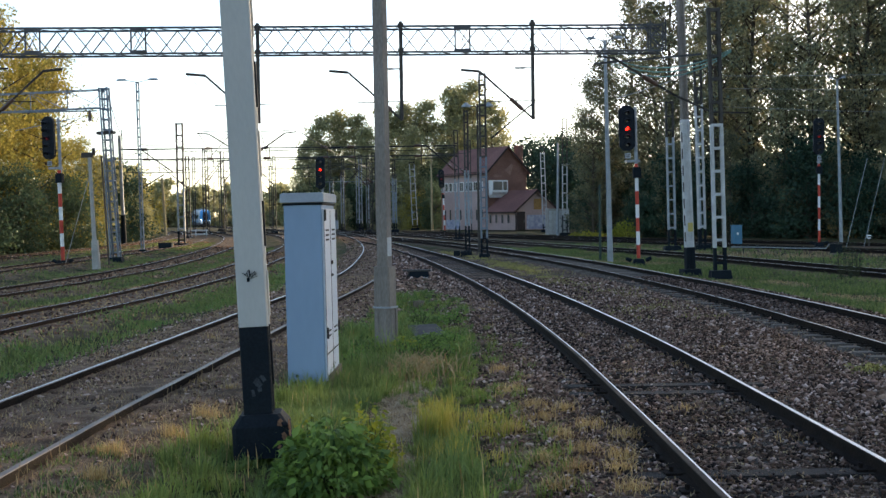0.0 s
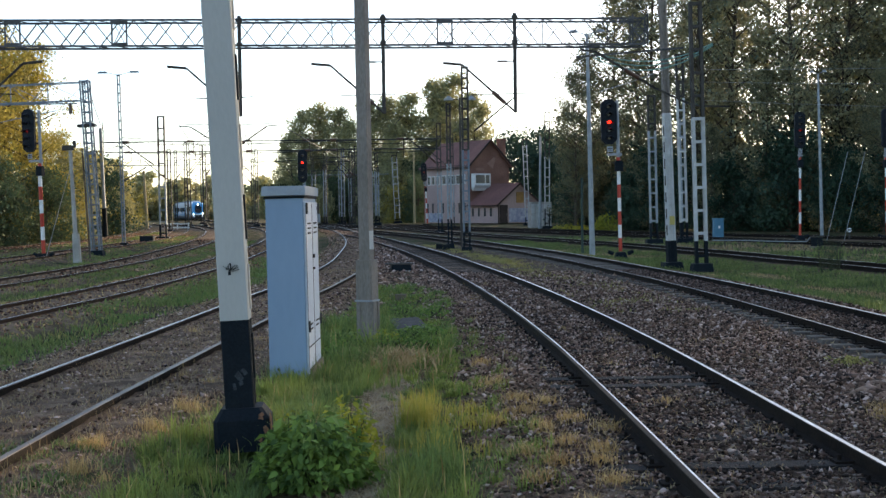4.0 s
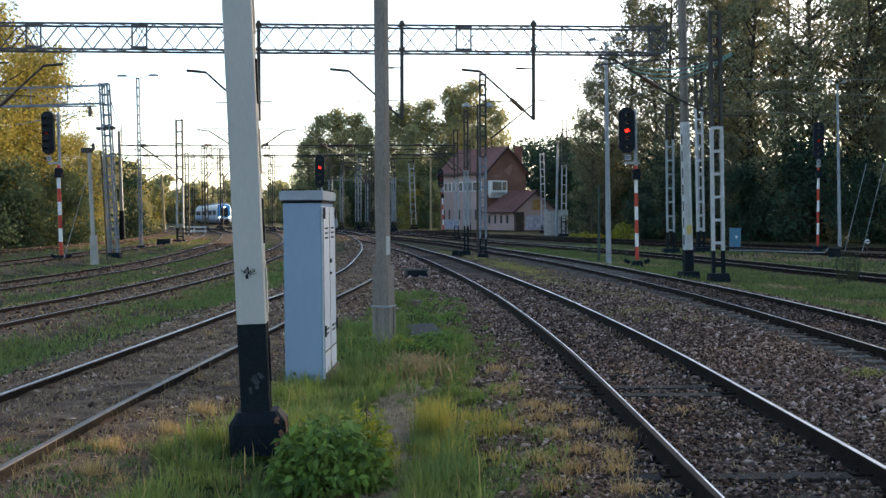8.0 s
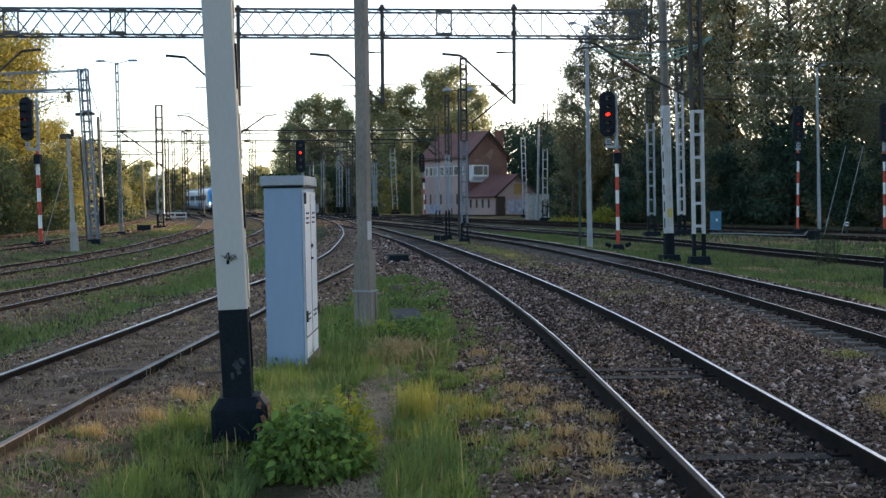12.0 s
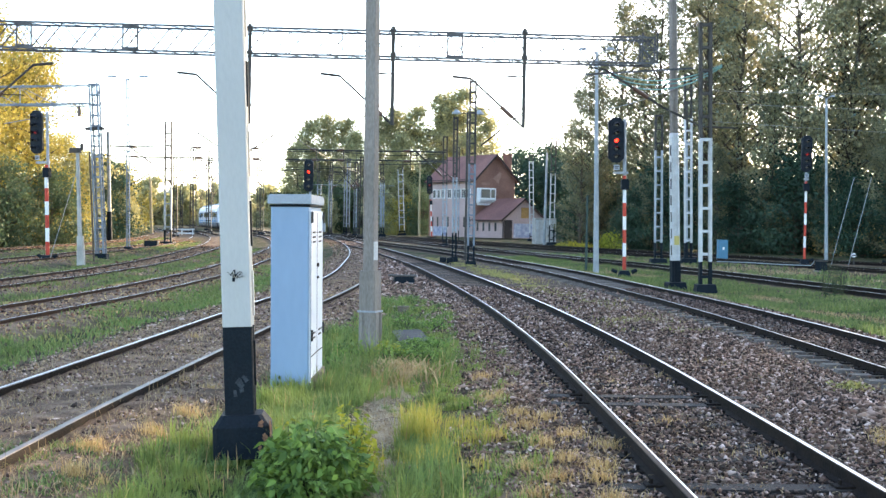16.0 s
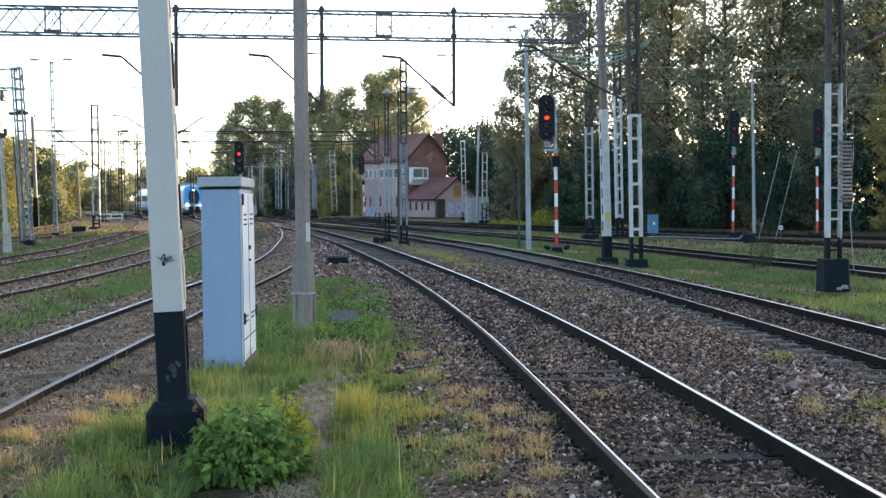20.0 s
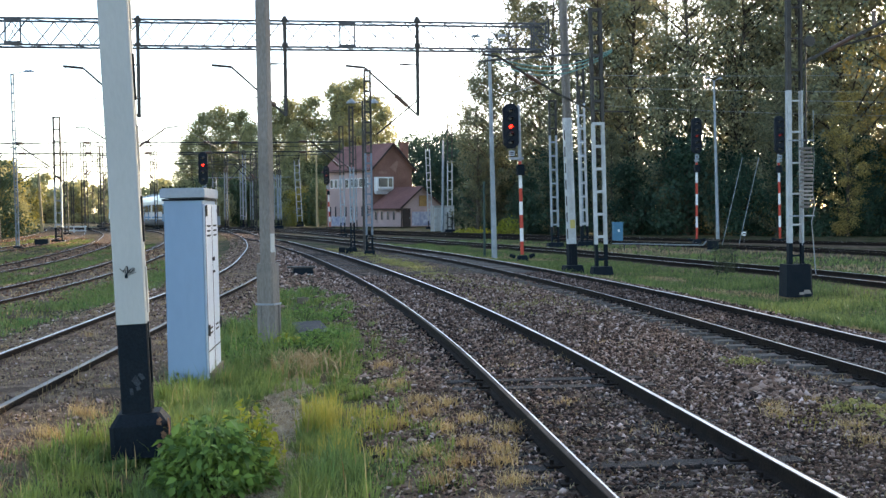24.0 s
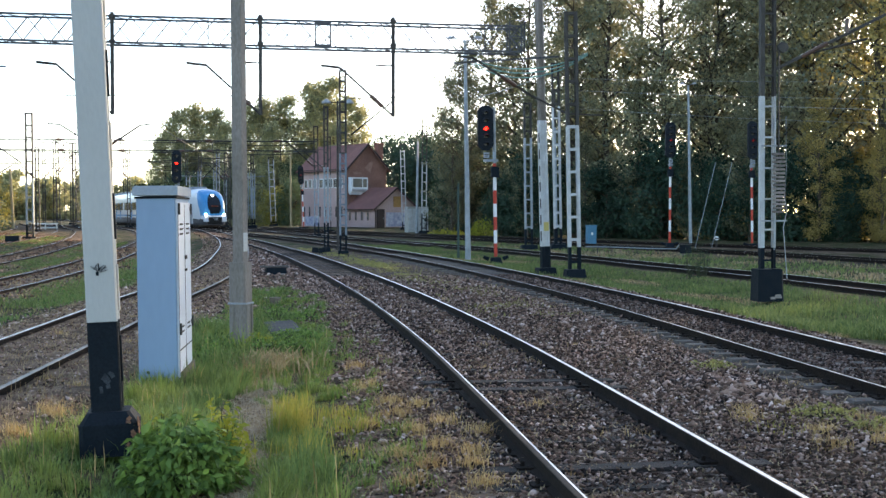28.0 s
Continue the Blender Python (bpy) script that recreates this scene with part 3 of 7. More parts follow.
def sweep_rail(line, side, worn):
    d = np.gradient(line, axis=0)
    d /= np.linalg.norm(d, axis=1)[:, None]
    nrm = np.stack([d[:, 1], -d[:, 0]], 1)
    c = line + nrm * side
    z = rise(line[:, 1])
    n = len(RAIL)
    v = np.array([[(c[i, 0] + nrm[i, 0] * u, c[i, 1] + nrm[i, 1] * u, z[i] + w) for u, w in RAIL] for i in range(len(c))]).reshape(-1, 3)
    g = Geo()
    fs, slots = [], []
    for i in range(len(c) - 1):
        for k in range(n):
            fs.append((i * n + k, i * n + (k + 1) % n, (i + 1) * n + (k + 1) % n, (i + 1) * n + k))
            slots.append(1 if k in worn else (2 if 6 <= k <= 10 else 0))
    g.v, g.f, g.m = [tuple(p) for p in v], fs, slots
    return g


SLEEPER = {}
for nm, mt in (("wood", "sleeper_wood"), ("conc", "sleeper_conc")):
    SLEEPER[nm] = Geo().box((0, 0, -0.08), (2.5, 0.25, 0.16), bevel=0.015, taper=0.96).mesh("sleeper", M[mt])
FASTENER = Geo().box((0, 0, 0.0), (0.33, 0.16, 0.02), bevel=0.01).tube((-0.11, 0, 0), (-0.11, 0, 0.05), 0.018).tube((0.11, 0, 0), (0.11, 0, 0.05), 0.018).mesh("rail_chair", M["rail_side"])


def track(key, top, kind, span, label, every=0.63, drop=0.172, chairs=0.0, rust="rail_side", dull="rail_dull", worn=((7,), (9,)), high=()):
    t = thing("railway_track", pose(0, 0, 0), label, "railway track", kind="structure")
    line = LINES[key]
    for s in (-0.7535, 0.7535):
        part("rail", sweep_rail(line, s, worn[s > 0]), (M[rust], M[top], M[dull]), t)
    seg = np.linalg.norm(np.diff(line, axis=0), axis=1)
    s_at = np.concatenate([[0], np.cumsum(seg)])
    rg = random.Random(key)
    for s in np.arange(0, s_at[-1], every):
        x, y = np.interp(s, s_at, line[:, 0]), np.interp(s, s_at, line[:, 1])
        if not span[0] < y < span[1]:
            continue
        x2, y2 = np.interp(s + 0.5, s_at, line[:, 0]), np.interp(s + 0.5, s_at, line[:, 1])
        a = math.degrees(math.atan2(y2 - y, x2 - x)) - 90
        sl = part("sleeper", SLEEPER[kind], M["wire"], t, at=pose(x, y, float(rise(y)) - drop + rg.uniform(-0.012, 0.012) + (0.035 if any(abs(y - q) < 0.32 for q in high) else 0), rg.uniform(-0.6, 0.6), rg.uniform(-0.5, 0.5), a + rg.uniform(-1.2, 1.2)))
        if y < chairs:
            for q in (-0.7535, 0.7535):
                part("rail_chair", FASTENER, M["wire"], sl, at=pose(q, 0, 0.012))
    return t


# ---- poles and masts ----
def h_post(geo, h, w, d, web, flange, z0=0.0, top=1.0, slot=0):
    """An H-section post: two flanges and a web set back, tapering to top."""
    for s in (-1, 1):
        geo.box((s * (w - flange) / 2 * (1 + top) / 2, 0, z0 + h / 2), (flange, d, h), slot, bevel=0.01, taper=top)
    geo.box((0, 0, z0 + h / 2), (w * 0.97, web, h), slot, taper=top)
    return geo


def lattice_mast(x, y, h, w, lean=0.0, turn=0.0, white=None, step=0.7, depth=0.12, foot=0.5, four=False, label="", upper="steel_dark", paint="mast_white", cross=False, z=None, name="lattice_mast", category="mast", fdark=0.55):
    """A mast of two channels (or four angles) joined by battens, on a dark footing; white says up to which height it is painted."""
    zb = float(rise(y)) - 0.2 if z is None else z
    t = thing(name, pose(x, y, zb, 0, lean, turn), label, category, "overhead line masts")
    part("footing", Geo().box((0, 0, 0.12), (w + foot, max(depth + foot, w + foot * 0.7), 0.28), bevel=0.03, taper=0.88), M["black_paint"], t, "black painted concrete footing")
    zs = [(0.2, fdark + 0.25, "black_paint"), (fdark + 0.25, white, paint), (white, h, upper)] if white else [(0.2, h, upper)]
    a = (0.085 if four else (0.05 if w < 0.3 else (0.10 if y < 110 else 0.09))) if w < 0.6 else 0.1
    for s in (-1, 1):
        for e in ((-1, 1) if four else (0,)):
            for z0, z1, mt in zs:
                g = Geo()
                yy = e * depth / 2
                dd = a if four else depth
                if four:
                    g.angle(s * w / 2, yy + e * dd / 2, -s * a, -e * dd, 0.014, z0, z1)
                else:
                    g.channel(s * w / 2, -s * a, dd, 0.013, z0, z1)
                part("leg", g, M[mt], t)
    n = int((h - 0.5) / step)
    for k in range(n + 1):
        zz = 0.5 + k * (h - 0.56) / n
        mt = upper
        for z0, z1, m_ in zs:
            if z0 <= zz < z1:
                mt = m_
        for e in (-1, 1):
            yy = e * (depth / 2 + 0.004)
            part("batten", Geo().box((0, yy, zz), (w * 0.985, 0.012, 0.09 if not four else 0.075)), M[mt], t)
            if cross and k < n:
                z2 = zz + (h - 0.56) / n
                sgn = 1 if (k + (e > 0)) % 2 else -1
                part("brace", Geo().bar((-sgn * w * 0.46, yy * 1.04, zz + 0.03), (sgn * w * 0.46, yy * 1.04, z2 - 0.03), 0.05, 0.012), M[mt], t)
        if four:
            for s in (-1, 1):
                part("batten", Geo().box((s * (w / 2 - 0.01), 0, zz + 0.02), (0.012, depth * 0.95, 0.05)), M[mt], t)
    return t


def round_pole(x, y, h, r0, r1, mt, lean=0.0, label="", name="pole", category="pole", z=None, base=None, group=""):
    zb = float(rise(y)) - 0.2 if z is None else z
    t = thing(name, pose(x, y, zb, 0, lean, 0), label, category, group)
    part("shaft", Geo().tube((0, 0, 0), (0, 0, h * 0.5), r0, (r0 + r1) / 2, 10).tube((0, 0, h * 0.5), (0, 0, h), (r0 + r1) / 2, r1, 10), M[mt], t)
    if base:
        part("sleeve", Geo().tube((0, 0, 0), (0, 0, base), r0 * 1.35, r0 * 1.2, 10), M["black_paint"], t)
    return t


def lamp_heads(t, h, reach, two=True):
    for s in ((-1, 1) if two else (1,)):
        part("lamp_arm", Geo().tube((0, 0, h - 0.05), (s * reach * 0.55, 0, h + 0.1), 0.025), M["steel_grey"], t)
        g = Geo()
        g.box((s * reach * 0.8, 0, h + 0.13), (reach * 0.55, 0.28, 0.11), bevel=0.08, taper=0.7)
        part("lamp_head", g, M["steel_grey"], t, "pale oval lamp housing")


def signal(x, y, h, head, lamps=5, lit=2, lean=0.0, dim=False, r=0.075, off=-0.05, plate=True, bands=True, label="", z=None, hw=0.5, band_h=0.55, turn=0.0):
    """A colour-light signal: a banded mast, a dark head with hooded lamps held beside it, a plate and a relay box."""
    zb = float(rise(y)) - 0.2 if z is None else z
    t = thing("railway_signal", pose(x, y, zb, 0, lean, turn), label, "railway signal", "colour-light signals")
    part("footing", Geo().box((0, 0, 0.12), (0.55, 0.5, 0.3), bevel=0.06, taper=0.7), M["black_paint"], t)
    for s in (-1, 1):
        part("footing_lug", Geo().tube((s * 0.3, 0, 0.2), (s * 0.52, 0, 0.3), 0.09, 0.07, 8), M["black_paint"], t)
    zh = h - head
    top_band = zh - 1.12
    k, zz = 0, 0.3
    while zz < top_band - 0.05:
        z1 = min(zz + band_h, top_band)
        if top_band - z1 < 0.2:
            z1 = top_band
        part("mast_band", Geo().tube((0, 0, zz), (0, 0, z1), r, n=10), M["red_paint" if (k % 2 == 0) else "plate"] if bands else M["steel_grey"], t)
        zz, k = z1, k + 1
    part("relay_box", Geo().box((0.02, 0.02, top_band + 0.2), (0.32, 0.3, 0.4), bevel=0.03).box((0.02, 0.02, top_band + 0.42), (0.26, 0.26, 0.05), bevel=0.03), M["black_paint"], t)
    part("mast_band", Geo().tube((0, 0.02, top_band + 0.42), (0, 0.02, top_band + 0.58), r * 0.95, n=10), M["red_paint" if bands else "steel_grey"], t)
    part("upper_mast", Geo().tube((0.02, 0.12, top_band + 0.3), (0.02, 0.12, h - 0.05), 0.075, 0.07, n=8), M["steel_grey"], t)
    hx = off
    for q in (0.2, 0.8):
        part("head_bracket", Geo().bar((0.02, 0.12, zh + head * q), (hx, 0.06, zh + head * q), 0.05, 0.06), M["steel_dark"], t)
    g = Geo()
    c = hw * 0.28
    pts = [(-hw / 2 + c, zh), (hw / 2 - c, zh), (hw / 2, zh + c), (hw / 2, h - c), (hw / 2 - c, h), (-hw / 2 + c, h), (-hw / 2, h - c), (-hw / 2, zh + c)]
    n = len(pts)
    g.add([(hx + a, -0.1, b) for a, b in pts] + [(hx + a, 0.08, b) for a, b in pts], [tuple(range(n)), tuple(range(n, 2 * n))[::-1]] + [(i, n + i, n + (i + 1) % n, (i + 1) % n) for i in range(n)])
    hd = part("signal_head", g, M["signal_black"], t, "black signal head")
    pitch = (head - 0.22) / lamps
    for q in range(lamps):
        zc = zh + 0.10 + pitch * (q + 0.5)
        on = lit is not None and q == lamps - 1 - lit
        part("lens", Geo().tube((hx, -0.125, zc), (hx, -0.1, zc), 0.078, n=12), M["lamp_dim" if dim else "lamp_red"] if on else M["lens_dark"], hd, "glowing red lens" if on else "")
        hood = Geo()
        for a in range(9):
            a0, a1 = math.pi * (-0.12 + 1.24 * a / 9.0), math.pi * (-0.12 + 1.24 * (a + 1) / 9.0)
            w0, w1 = (0.36 if 1 < a < 7 else 0.22), 0.125
            ring_ = [(hx + rr * math.cos(b), -0.1 - dd, zc + rr * 0.92 * math.sin(b) - dd * 0.22) for rr, dd, b in ((0.12, 0, a0), (0.12, 0, a1), (w1, w0, a1), (w1, w0, a0))]
            hood.add(ring_, [(0, 1, 2, 3)])
        part("hood", hood, M["signal_black"], hd)
    if plate:
        part("number_plate", Geo().box((hx + 0.02, -0.06, zh - 0.2), (0.24, 0.03, 0.22), bevel=0.02), M["cab_lid"], t, "pale grey plate with dark bars")
        part("plate_bar", Geo().box((hx + 0.02, -0.08, zh - 0.17), (0.17, 0.008, 0.035)).box((hx + 0.02, -0.08, zh - 0.24), (0.13, 0.008, 0.03)), M["steel_dark"], t)
        part("plate_bracket", Geo().box((hx * 0.5 + 0.03, 0.05, zh - 0.42), (abs(hx) + 0.25, 0.16, 0.10), bevel=0.02), M["steel_grey"], t, "grey bracket below the head")
    return t


# ---- the tall painted post by the camera ----
def painted_post():
    t = thing("painted_post", pose(-1.64, 10.95, -0.15, 0, -2.35, 4), "tall grey-white post with a black painted foot standing in grass", "post")
    w, d = 0.29, 0.26
    rng_f = random.Random(8)

    def shaft(z0, z1, tp=1.0):
        g = Geo()
        g.box((-0.015, -d / 2 + 0.03, (z0 + z1) / 2), (w - 0.03, 0.06, z1 - z0), bevel=0.012, taper=tp)
        g.box((-0.015, d / 2 - 0.03, (z0 + z1) / 2), (w - 0.03, 0.06, z1 - z0), bevel=0.012, taper=tp)
        g.box((-0.04, 0, (z0 + z1) / 2), (w - 0.12, d - 0.1, z1 - z0), taper=tp)
        return g
    part("white_shaft", shaft(1.13, 9.0), M["pole_white"], t, "grey-white painted shaft")
    part("black_shaft", shaft(0.33, 1.128), M["black_paint"], t, "black painted lower shaft")
    for k in range(14):
        z0 = 0.55 + k * 0.62
        part("edge_strip", Geo().box((w / 2 - 0.02, -0.03, z0 + 0.25), (0.018, 0.05, 0.40), bevel=0.004), M["black_paint" if k % 2 == 0 else "pole_white"], t, "narrow strip in the side groove")
    g = Geo().box((0, 0, 0.11), (0.5, 0.46, 0.28), bevel=0.04).box((0, 0, 0.30), (0.5, 0.46, 0.1), bevel=0.04, taper=0.72)
    part("footing", g, M["black_paint"], t, "black footing with worn rusty corner")
    g = Geo()
    for k in range(26):
        if k % 13 == 0 and k:
            part("rusty_wear", g, M["rust_chip"], t, "rusty worn corner of the footing")["kind"] = "stuff"
            g = Geo()
        zc = rng_f.uniform(0.0, 0.3)
        g.box((0.2505 if k % 3 else rng_f.uniform(0.16, 0.245), rng_f.uniform(-0.22, 0.0) if k % 3 else -0.2305, zc), (0.006, rng_f.uniform(0.015, 0.06), rng_f.uniform(0.015, 0.07)) if k % 3 else (rng_f.uniform(0.015, 0.05), 0.006, rng_f.uniform(0.015, 0.07)), turn=pose(0, 0, 0, rng_f.uniform(-40, 40) if k % 3 else 0, 0 if k % 3 else rng_f.uniform(-40, 40), 0).to_3x3())
    part("rusty_wear", g, M["rust_chip"], t, "rusty worn corner of the footing")["kind"] = "stuff"
    g = Geo()
    rg = random.Random(3)
    for k in range(9):
        a = rg.uniform(0.3, 2.8)
        p = Vector((-0.035 + rg.uniform(-0.03, 0.03), -d / 2 - 0.003, 1.57 + rg.uniform(-0.02, 0.02)))
        g.bar(p, p + Vector((math.cos(a) * 0.07, -0.004, math.sin(a) * 0.06)), 0.010, 0.004)
    g.box((-0.035, -d / 2 - 0.003, 1.55), (0.025, 0.006, 0.035))
    part("scribble", g, M["black_paint"], t, "small dark paint mark")["kind"] = "stuff"
    for k in range(7):
        part("chipped_patch", Geo().box((rg.uniform(-0.06, 0.05), -d / 2 - 0.003, rg.uniform(0.52, 0.68)), (rg.uniform(0.02, 0.05), 0.004, rg.uniform(0.02, 0.06)), turn=pose(0, 0, 0, 0, rg.uniform(-50, 50), 0).to_3x3()), M["chip"], t, "grey chipped paint patch")


painted_post()


# ---- relay cabinet ----
def relay_cabinet():
    W, D, Hh = 0.49, 1.3, 2.25
    t = thing("relay_cabinet", pose(-1.70, 15.8, -0.02, 0, -0.6, -1.5), "tall narrow pale blue trackside relay cabinet with white doors", "cabinet")
    part("plinth", Geo().box((0.03, 0.06, -0.16), (W + 0.04, D - 0.02, 0.3), bevel=0.02), M["plinth"], t, "mossy concrete plinth")
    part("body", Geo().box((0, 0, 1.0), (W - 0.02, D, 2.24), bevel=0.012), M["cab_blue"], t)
    lid = Geo().box((0, 0, 2.207), (W + 0.055, D + 0.09, 0.106), bevel=0.012).box((0, 0, 2.266), (W + 0.02, D + 0.05, 0.012), bevel=0.012)
    part("lid", lid, M["cab_lid"], t, "overhanging stained grey lid with moss")
    part("lid_gap", Geo().box((0, 0, 2.13), (W + 0.02, D + 0.02, 0.025)), M["black_paint"], t)
    for s in (-1, 1):
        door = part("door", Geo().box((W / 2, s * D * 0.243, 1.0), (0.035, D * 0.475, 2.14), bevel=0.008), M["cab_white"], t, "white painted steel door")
        for z in (0.47, 0.53, 1.68, 1.74, 1.80):
            part("louvre", Geo().box((W / 2 + 0.022, s * D * 0.243 - 0.04, z), (0.012, D * 0.19, 0.02), turn=pose(0, 0, 0, 0, 25, 0).to_3x3()), M["steel_dark"], door)
        for z in (0.52, 1.99):
            part("hinge", Geo().tube((W / 2 + 0.03, s * D * 0.47, z - 0.07), (W / 2 + 0.03, s * D * 0.47, z + 0.07), 0.014, n=8).box((W / 2 + 0.02, s * D * 0.45, z), (0.010, 0.07, 0.05)), M["steel_dark"], door)
        part("handle", Geo().box((W / 2 + 0.03, s * 0.05, 1.38), (0.02, 0.018, 0.05), bevel=0.004), M["steel_dark"], door)
        part("lock", Geo().box((W / 2 + 0.03, s * 0.05, 1.22), (0.02, 0.018, 0.03), bevel=0.004), M["steel_dark"], door)
    part("wall_bracket", Geo().box((W / 2 + 0.035, D * 0.47, 1.86), (0.04, 0.03, 0.12), bevel=0.006), M["cab_lid"], t, "small grey bracket on the door edge")
    for y in (-D * 0.49, 0.0):
        part("door_seam", Geo().box((W / 2 + 0.0185, y, 1.0), (0.004, 0.012, 2.1)), M["steel_dark"], t)
    part("lower_panel", Geo().box((W / 2 + 0.021, 0, 0.26), (0.008, D * 0.96, 0.012)), M["steel_dark"], t)
    part("stud", Geo().tube((-0.12, -D / 2 - 0.012, 0.0), (-0.12, -D / 2, 0.0), 0.02, n=8), M["black_paint"], t)
    g = Geo()
    rg = random.Random(5)
    for k in range(60):
        x, y = rg.uniform(-W / 2, W / 2), rg.choice((-1, 1)) * rg.uniform(0.45, 0.5) * D
        g.box((x, y, 2.285), (0.03, 0.03, rg.uniform(0.01, 0.035)), bevel=0.008, taper=0.4)
    part("moss", g, mat("moss", (0.05, 0.06, 0.02), 0.95, 0, 0.3, 9, 60, 0.5), t, "tufts of moss on the lid")["kind"] = "stuff"


relay_cabinet()


# ---- concrete mast behind the cabinet ----
def concrete_mast():
    t = thing("concrete_mast", pose(-0.95, 19.85, -0.2, 0, -0.4, -26), "tall weathered concrete mast with a thicker jointed foot", "mast")
    part("shaft", Geo().box((0, 0, 5.6), (0.195, 0.18, 9.2), bevel=0.018, taper=0.94), M["concrete"], t)
    g = Geo().box((0, 0, 0.67), (0.30, 0.28, 1.34), bevel=0.028, taper=0.95)
    for q in (-0.1, 0.1):
        g.box((q * 0.8, -0.14, 0.35), (0.06, 0.035, 0.62), bevel=0.01).box((0.15, q * 0.8, 0.35), (0.035, 0.06, 0.62), bevel=0.01)
    part("foot", g, M["concrete"], t, "thick stained concrete foot")
    part("strap", Geo().box((0, 0, 0.68), (0.33, 0.32, 0.028), bevel=0.03), M["steel_grey"], t, "pale metal strap")
    part("patch", Geo().box((0.1, -0.01, 1.66), (0.008, 0.13, 0.3)), M["mast_white"], t, "white painted patch")
    return t


concrete_mast()


# ---- overhead line gantry across the tracks ----
GY0 = 41.0


def gantry():
    x0, x1, zb, zt, hd = -21.0, 7.35, 7.34, 8.19, 0.35
    t = thing("gantry_beam", pose(0, GY0, 0, 0, 0, 0), "long lattice steel beam spanning the tracks", "gantry")

    def zz(x, z):
        return z + (0 if x > 5 else (5 - x) * 0.008)
    for z, nm in ((zb, "bottom_chord"), (zt, "top_chord")):
        for s in (-1, 1):
            part(nm, Geo().bar((x0, s * hd, zz(x0, z)), (x1, s * hd, zz(x1, z)), 0.06, 0.065), M["steel_beam"], t)
    n = 42
    dx = (x1 - x0) / n
    for k in range(n):
        a, b = x0 + k * dx, x0 + (k + 1) * dx
        for s in (-1, 1):
            p, q = ((a, b) if (k + (s > 0)) % 2 == 0 else (b, a))
            part("brace", Geo().bar((p, s * hd * 0.97, zz(p, zb)), (q, s * hd * 0.97, zz(q, zt)), 0.06, 0.03), M["steel_beam"], t)
        for z in (zb, zt):
            part("tie", Geo().bar((a, -hd, zz(a, z)), (b, hd, zz(b, z)), 0.03, 0.02), M["steel_beam"], t)
    for xc in (-13.5, -10.0, 0.72):
        for s in (-0.24, 0.24):
            part("upright", Geo().bar((xc + s, -hd * 1.02, zz(xc, zb)), (xc + s, -hd * 1.02, zz(xc, zt)), 0.055, 0.03), M["steel_beam"], t)
        for a, b in ((-0.22, 0.22), (0.22, -0.22)):
            part("brace", Geo().bar((xc + a, -hd * 1.04, zz(xc, zb)), (xc + b, -hd * 1.04, zz(xc, zt)), 0.045, 0.02), M["steel_beam"], t)
        for z in (zb, zt):
            part("gusset", Geo().box((xc, -hd * 1.05, zz(xc, z) + (0.05 if z == zb else -0.05)), (0.56, 0.015, 0.13)), M["steel_beam"], t)
    for xc in (-3.0, 3.95, 6.1):
        part("upright", Geo().bar((xc, -hd * 1.02, zz(xc, zb)), (xc, -hd * 1.02, zz(xc, zt)), 0.035, 0.025), M["steel_beam"], t)
    for p, q in (((6.95, 7.3), (6.95, 8.35)), ((7.45, 7.3), (7.45, 8.35)), ((6.95, 7.35), (7.45, 7.85)), ((7.45, 7.35), (6.95, 7.85)), ((6.95, 7.85), (7.45, 8.3)), ((7.45, 7.85), (6.95, 8.3)), ((6.95, 7.85), (7.45, 7.85))):
        for s in (-0.3, 0.2):
            part("end_brace", Geo().bar((p[0], s, p[1]), (q[0], s, q[1]), 0.05, 0.03), M["steel_beam"], t)
    part("lower_member", Geo().bar((5.1, 0, 6.98), (8.7, 0, 7.25), 0.07, 0.06), M["steel_beam"], t)
    return t


gantry()


def hanger(x, zlow, z0=8.4, arm=True, mirror=1, strut=False):
    """A drop tube below the gantry with the slanted arm that holds the wires."""
    t = thing("drop_tube", pose(x, GY0, 0), "dark vertical drop tube with a slanted wire arm under the gantry", "line support", "drop tubes")
    part("tube", Geo().tube((0, -0.4, zlow), (0, -0.4, z0), 0.062, n=8), M["steel_dark"], t)
    for z in (7.46, 8.27):
        part("clamp", Geo().box((0, -0.4, z), (0.2, 0.12, 0.12), bevel=0.02), M["steel_dark"], t)
    if arm:
        m = mirror
        part("arm", Geo().tube((0, -0.42, zlow + 0.02), (-1.75 * m, -0.42, zlow + 1.6), 0.038).tube((-1.75 * m, -0.42, zlow + 1.6), (-2.38 * m, -0.42, zlow + 1.66), 0.048), M["steel_dark"], t)
        part("insulator", Geo().tube((-0.35 * m, -0.42, zlow + 0.33), (-0.75 * m, -0.42, zlow + 0.69), 0.07, n=10), M["insul"], t)
        part("stay", Geo().tube((-1.46 * m, -0.42, zlow + 0.60), (0.43 * m, -0.42, zlow + 0.64), 0.018), M["steel_dark"], t)
        if strut:
            part("strut", Geo().tube((-0.04 * m, -0.42, zlow + 0.5), (-1.39 * m, -0.42, zlow - 0.6), 0.028), M["steel_dark"], t)
        part("upper_stub", Geo().tube((-0.6 * m, -0.42, zlow + 1.7), (0, -0.42, zlow + 1.7), 0.022).tube((-0.58 * m, -0.42, zlow + 1.7), (-0.26 * m, -0.42, zlow + 1.7), 0.035), M["steel_dark"], t)
    return t


hanger(3.03, 5.12, strut=True)
hanger(-1.32, 5.14)
hanger(-6.05, 5.1)
hanger(-14.9, 5.32, mirror=-1)
# the left support of the gantry, beyond the view
lattice_mast(-21.3, GY0, 8.5, 0.6, four=True, depth=0.6, cross=True, label="lattice steel mast carrying the gantry", step=0.8)


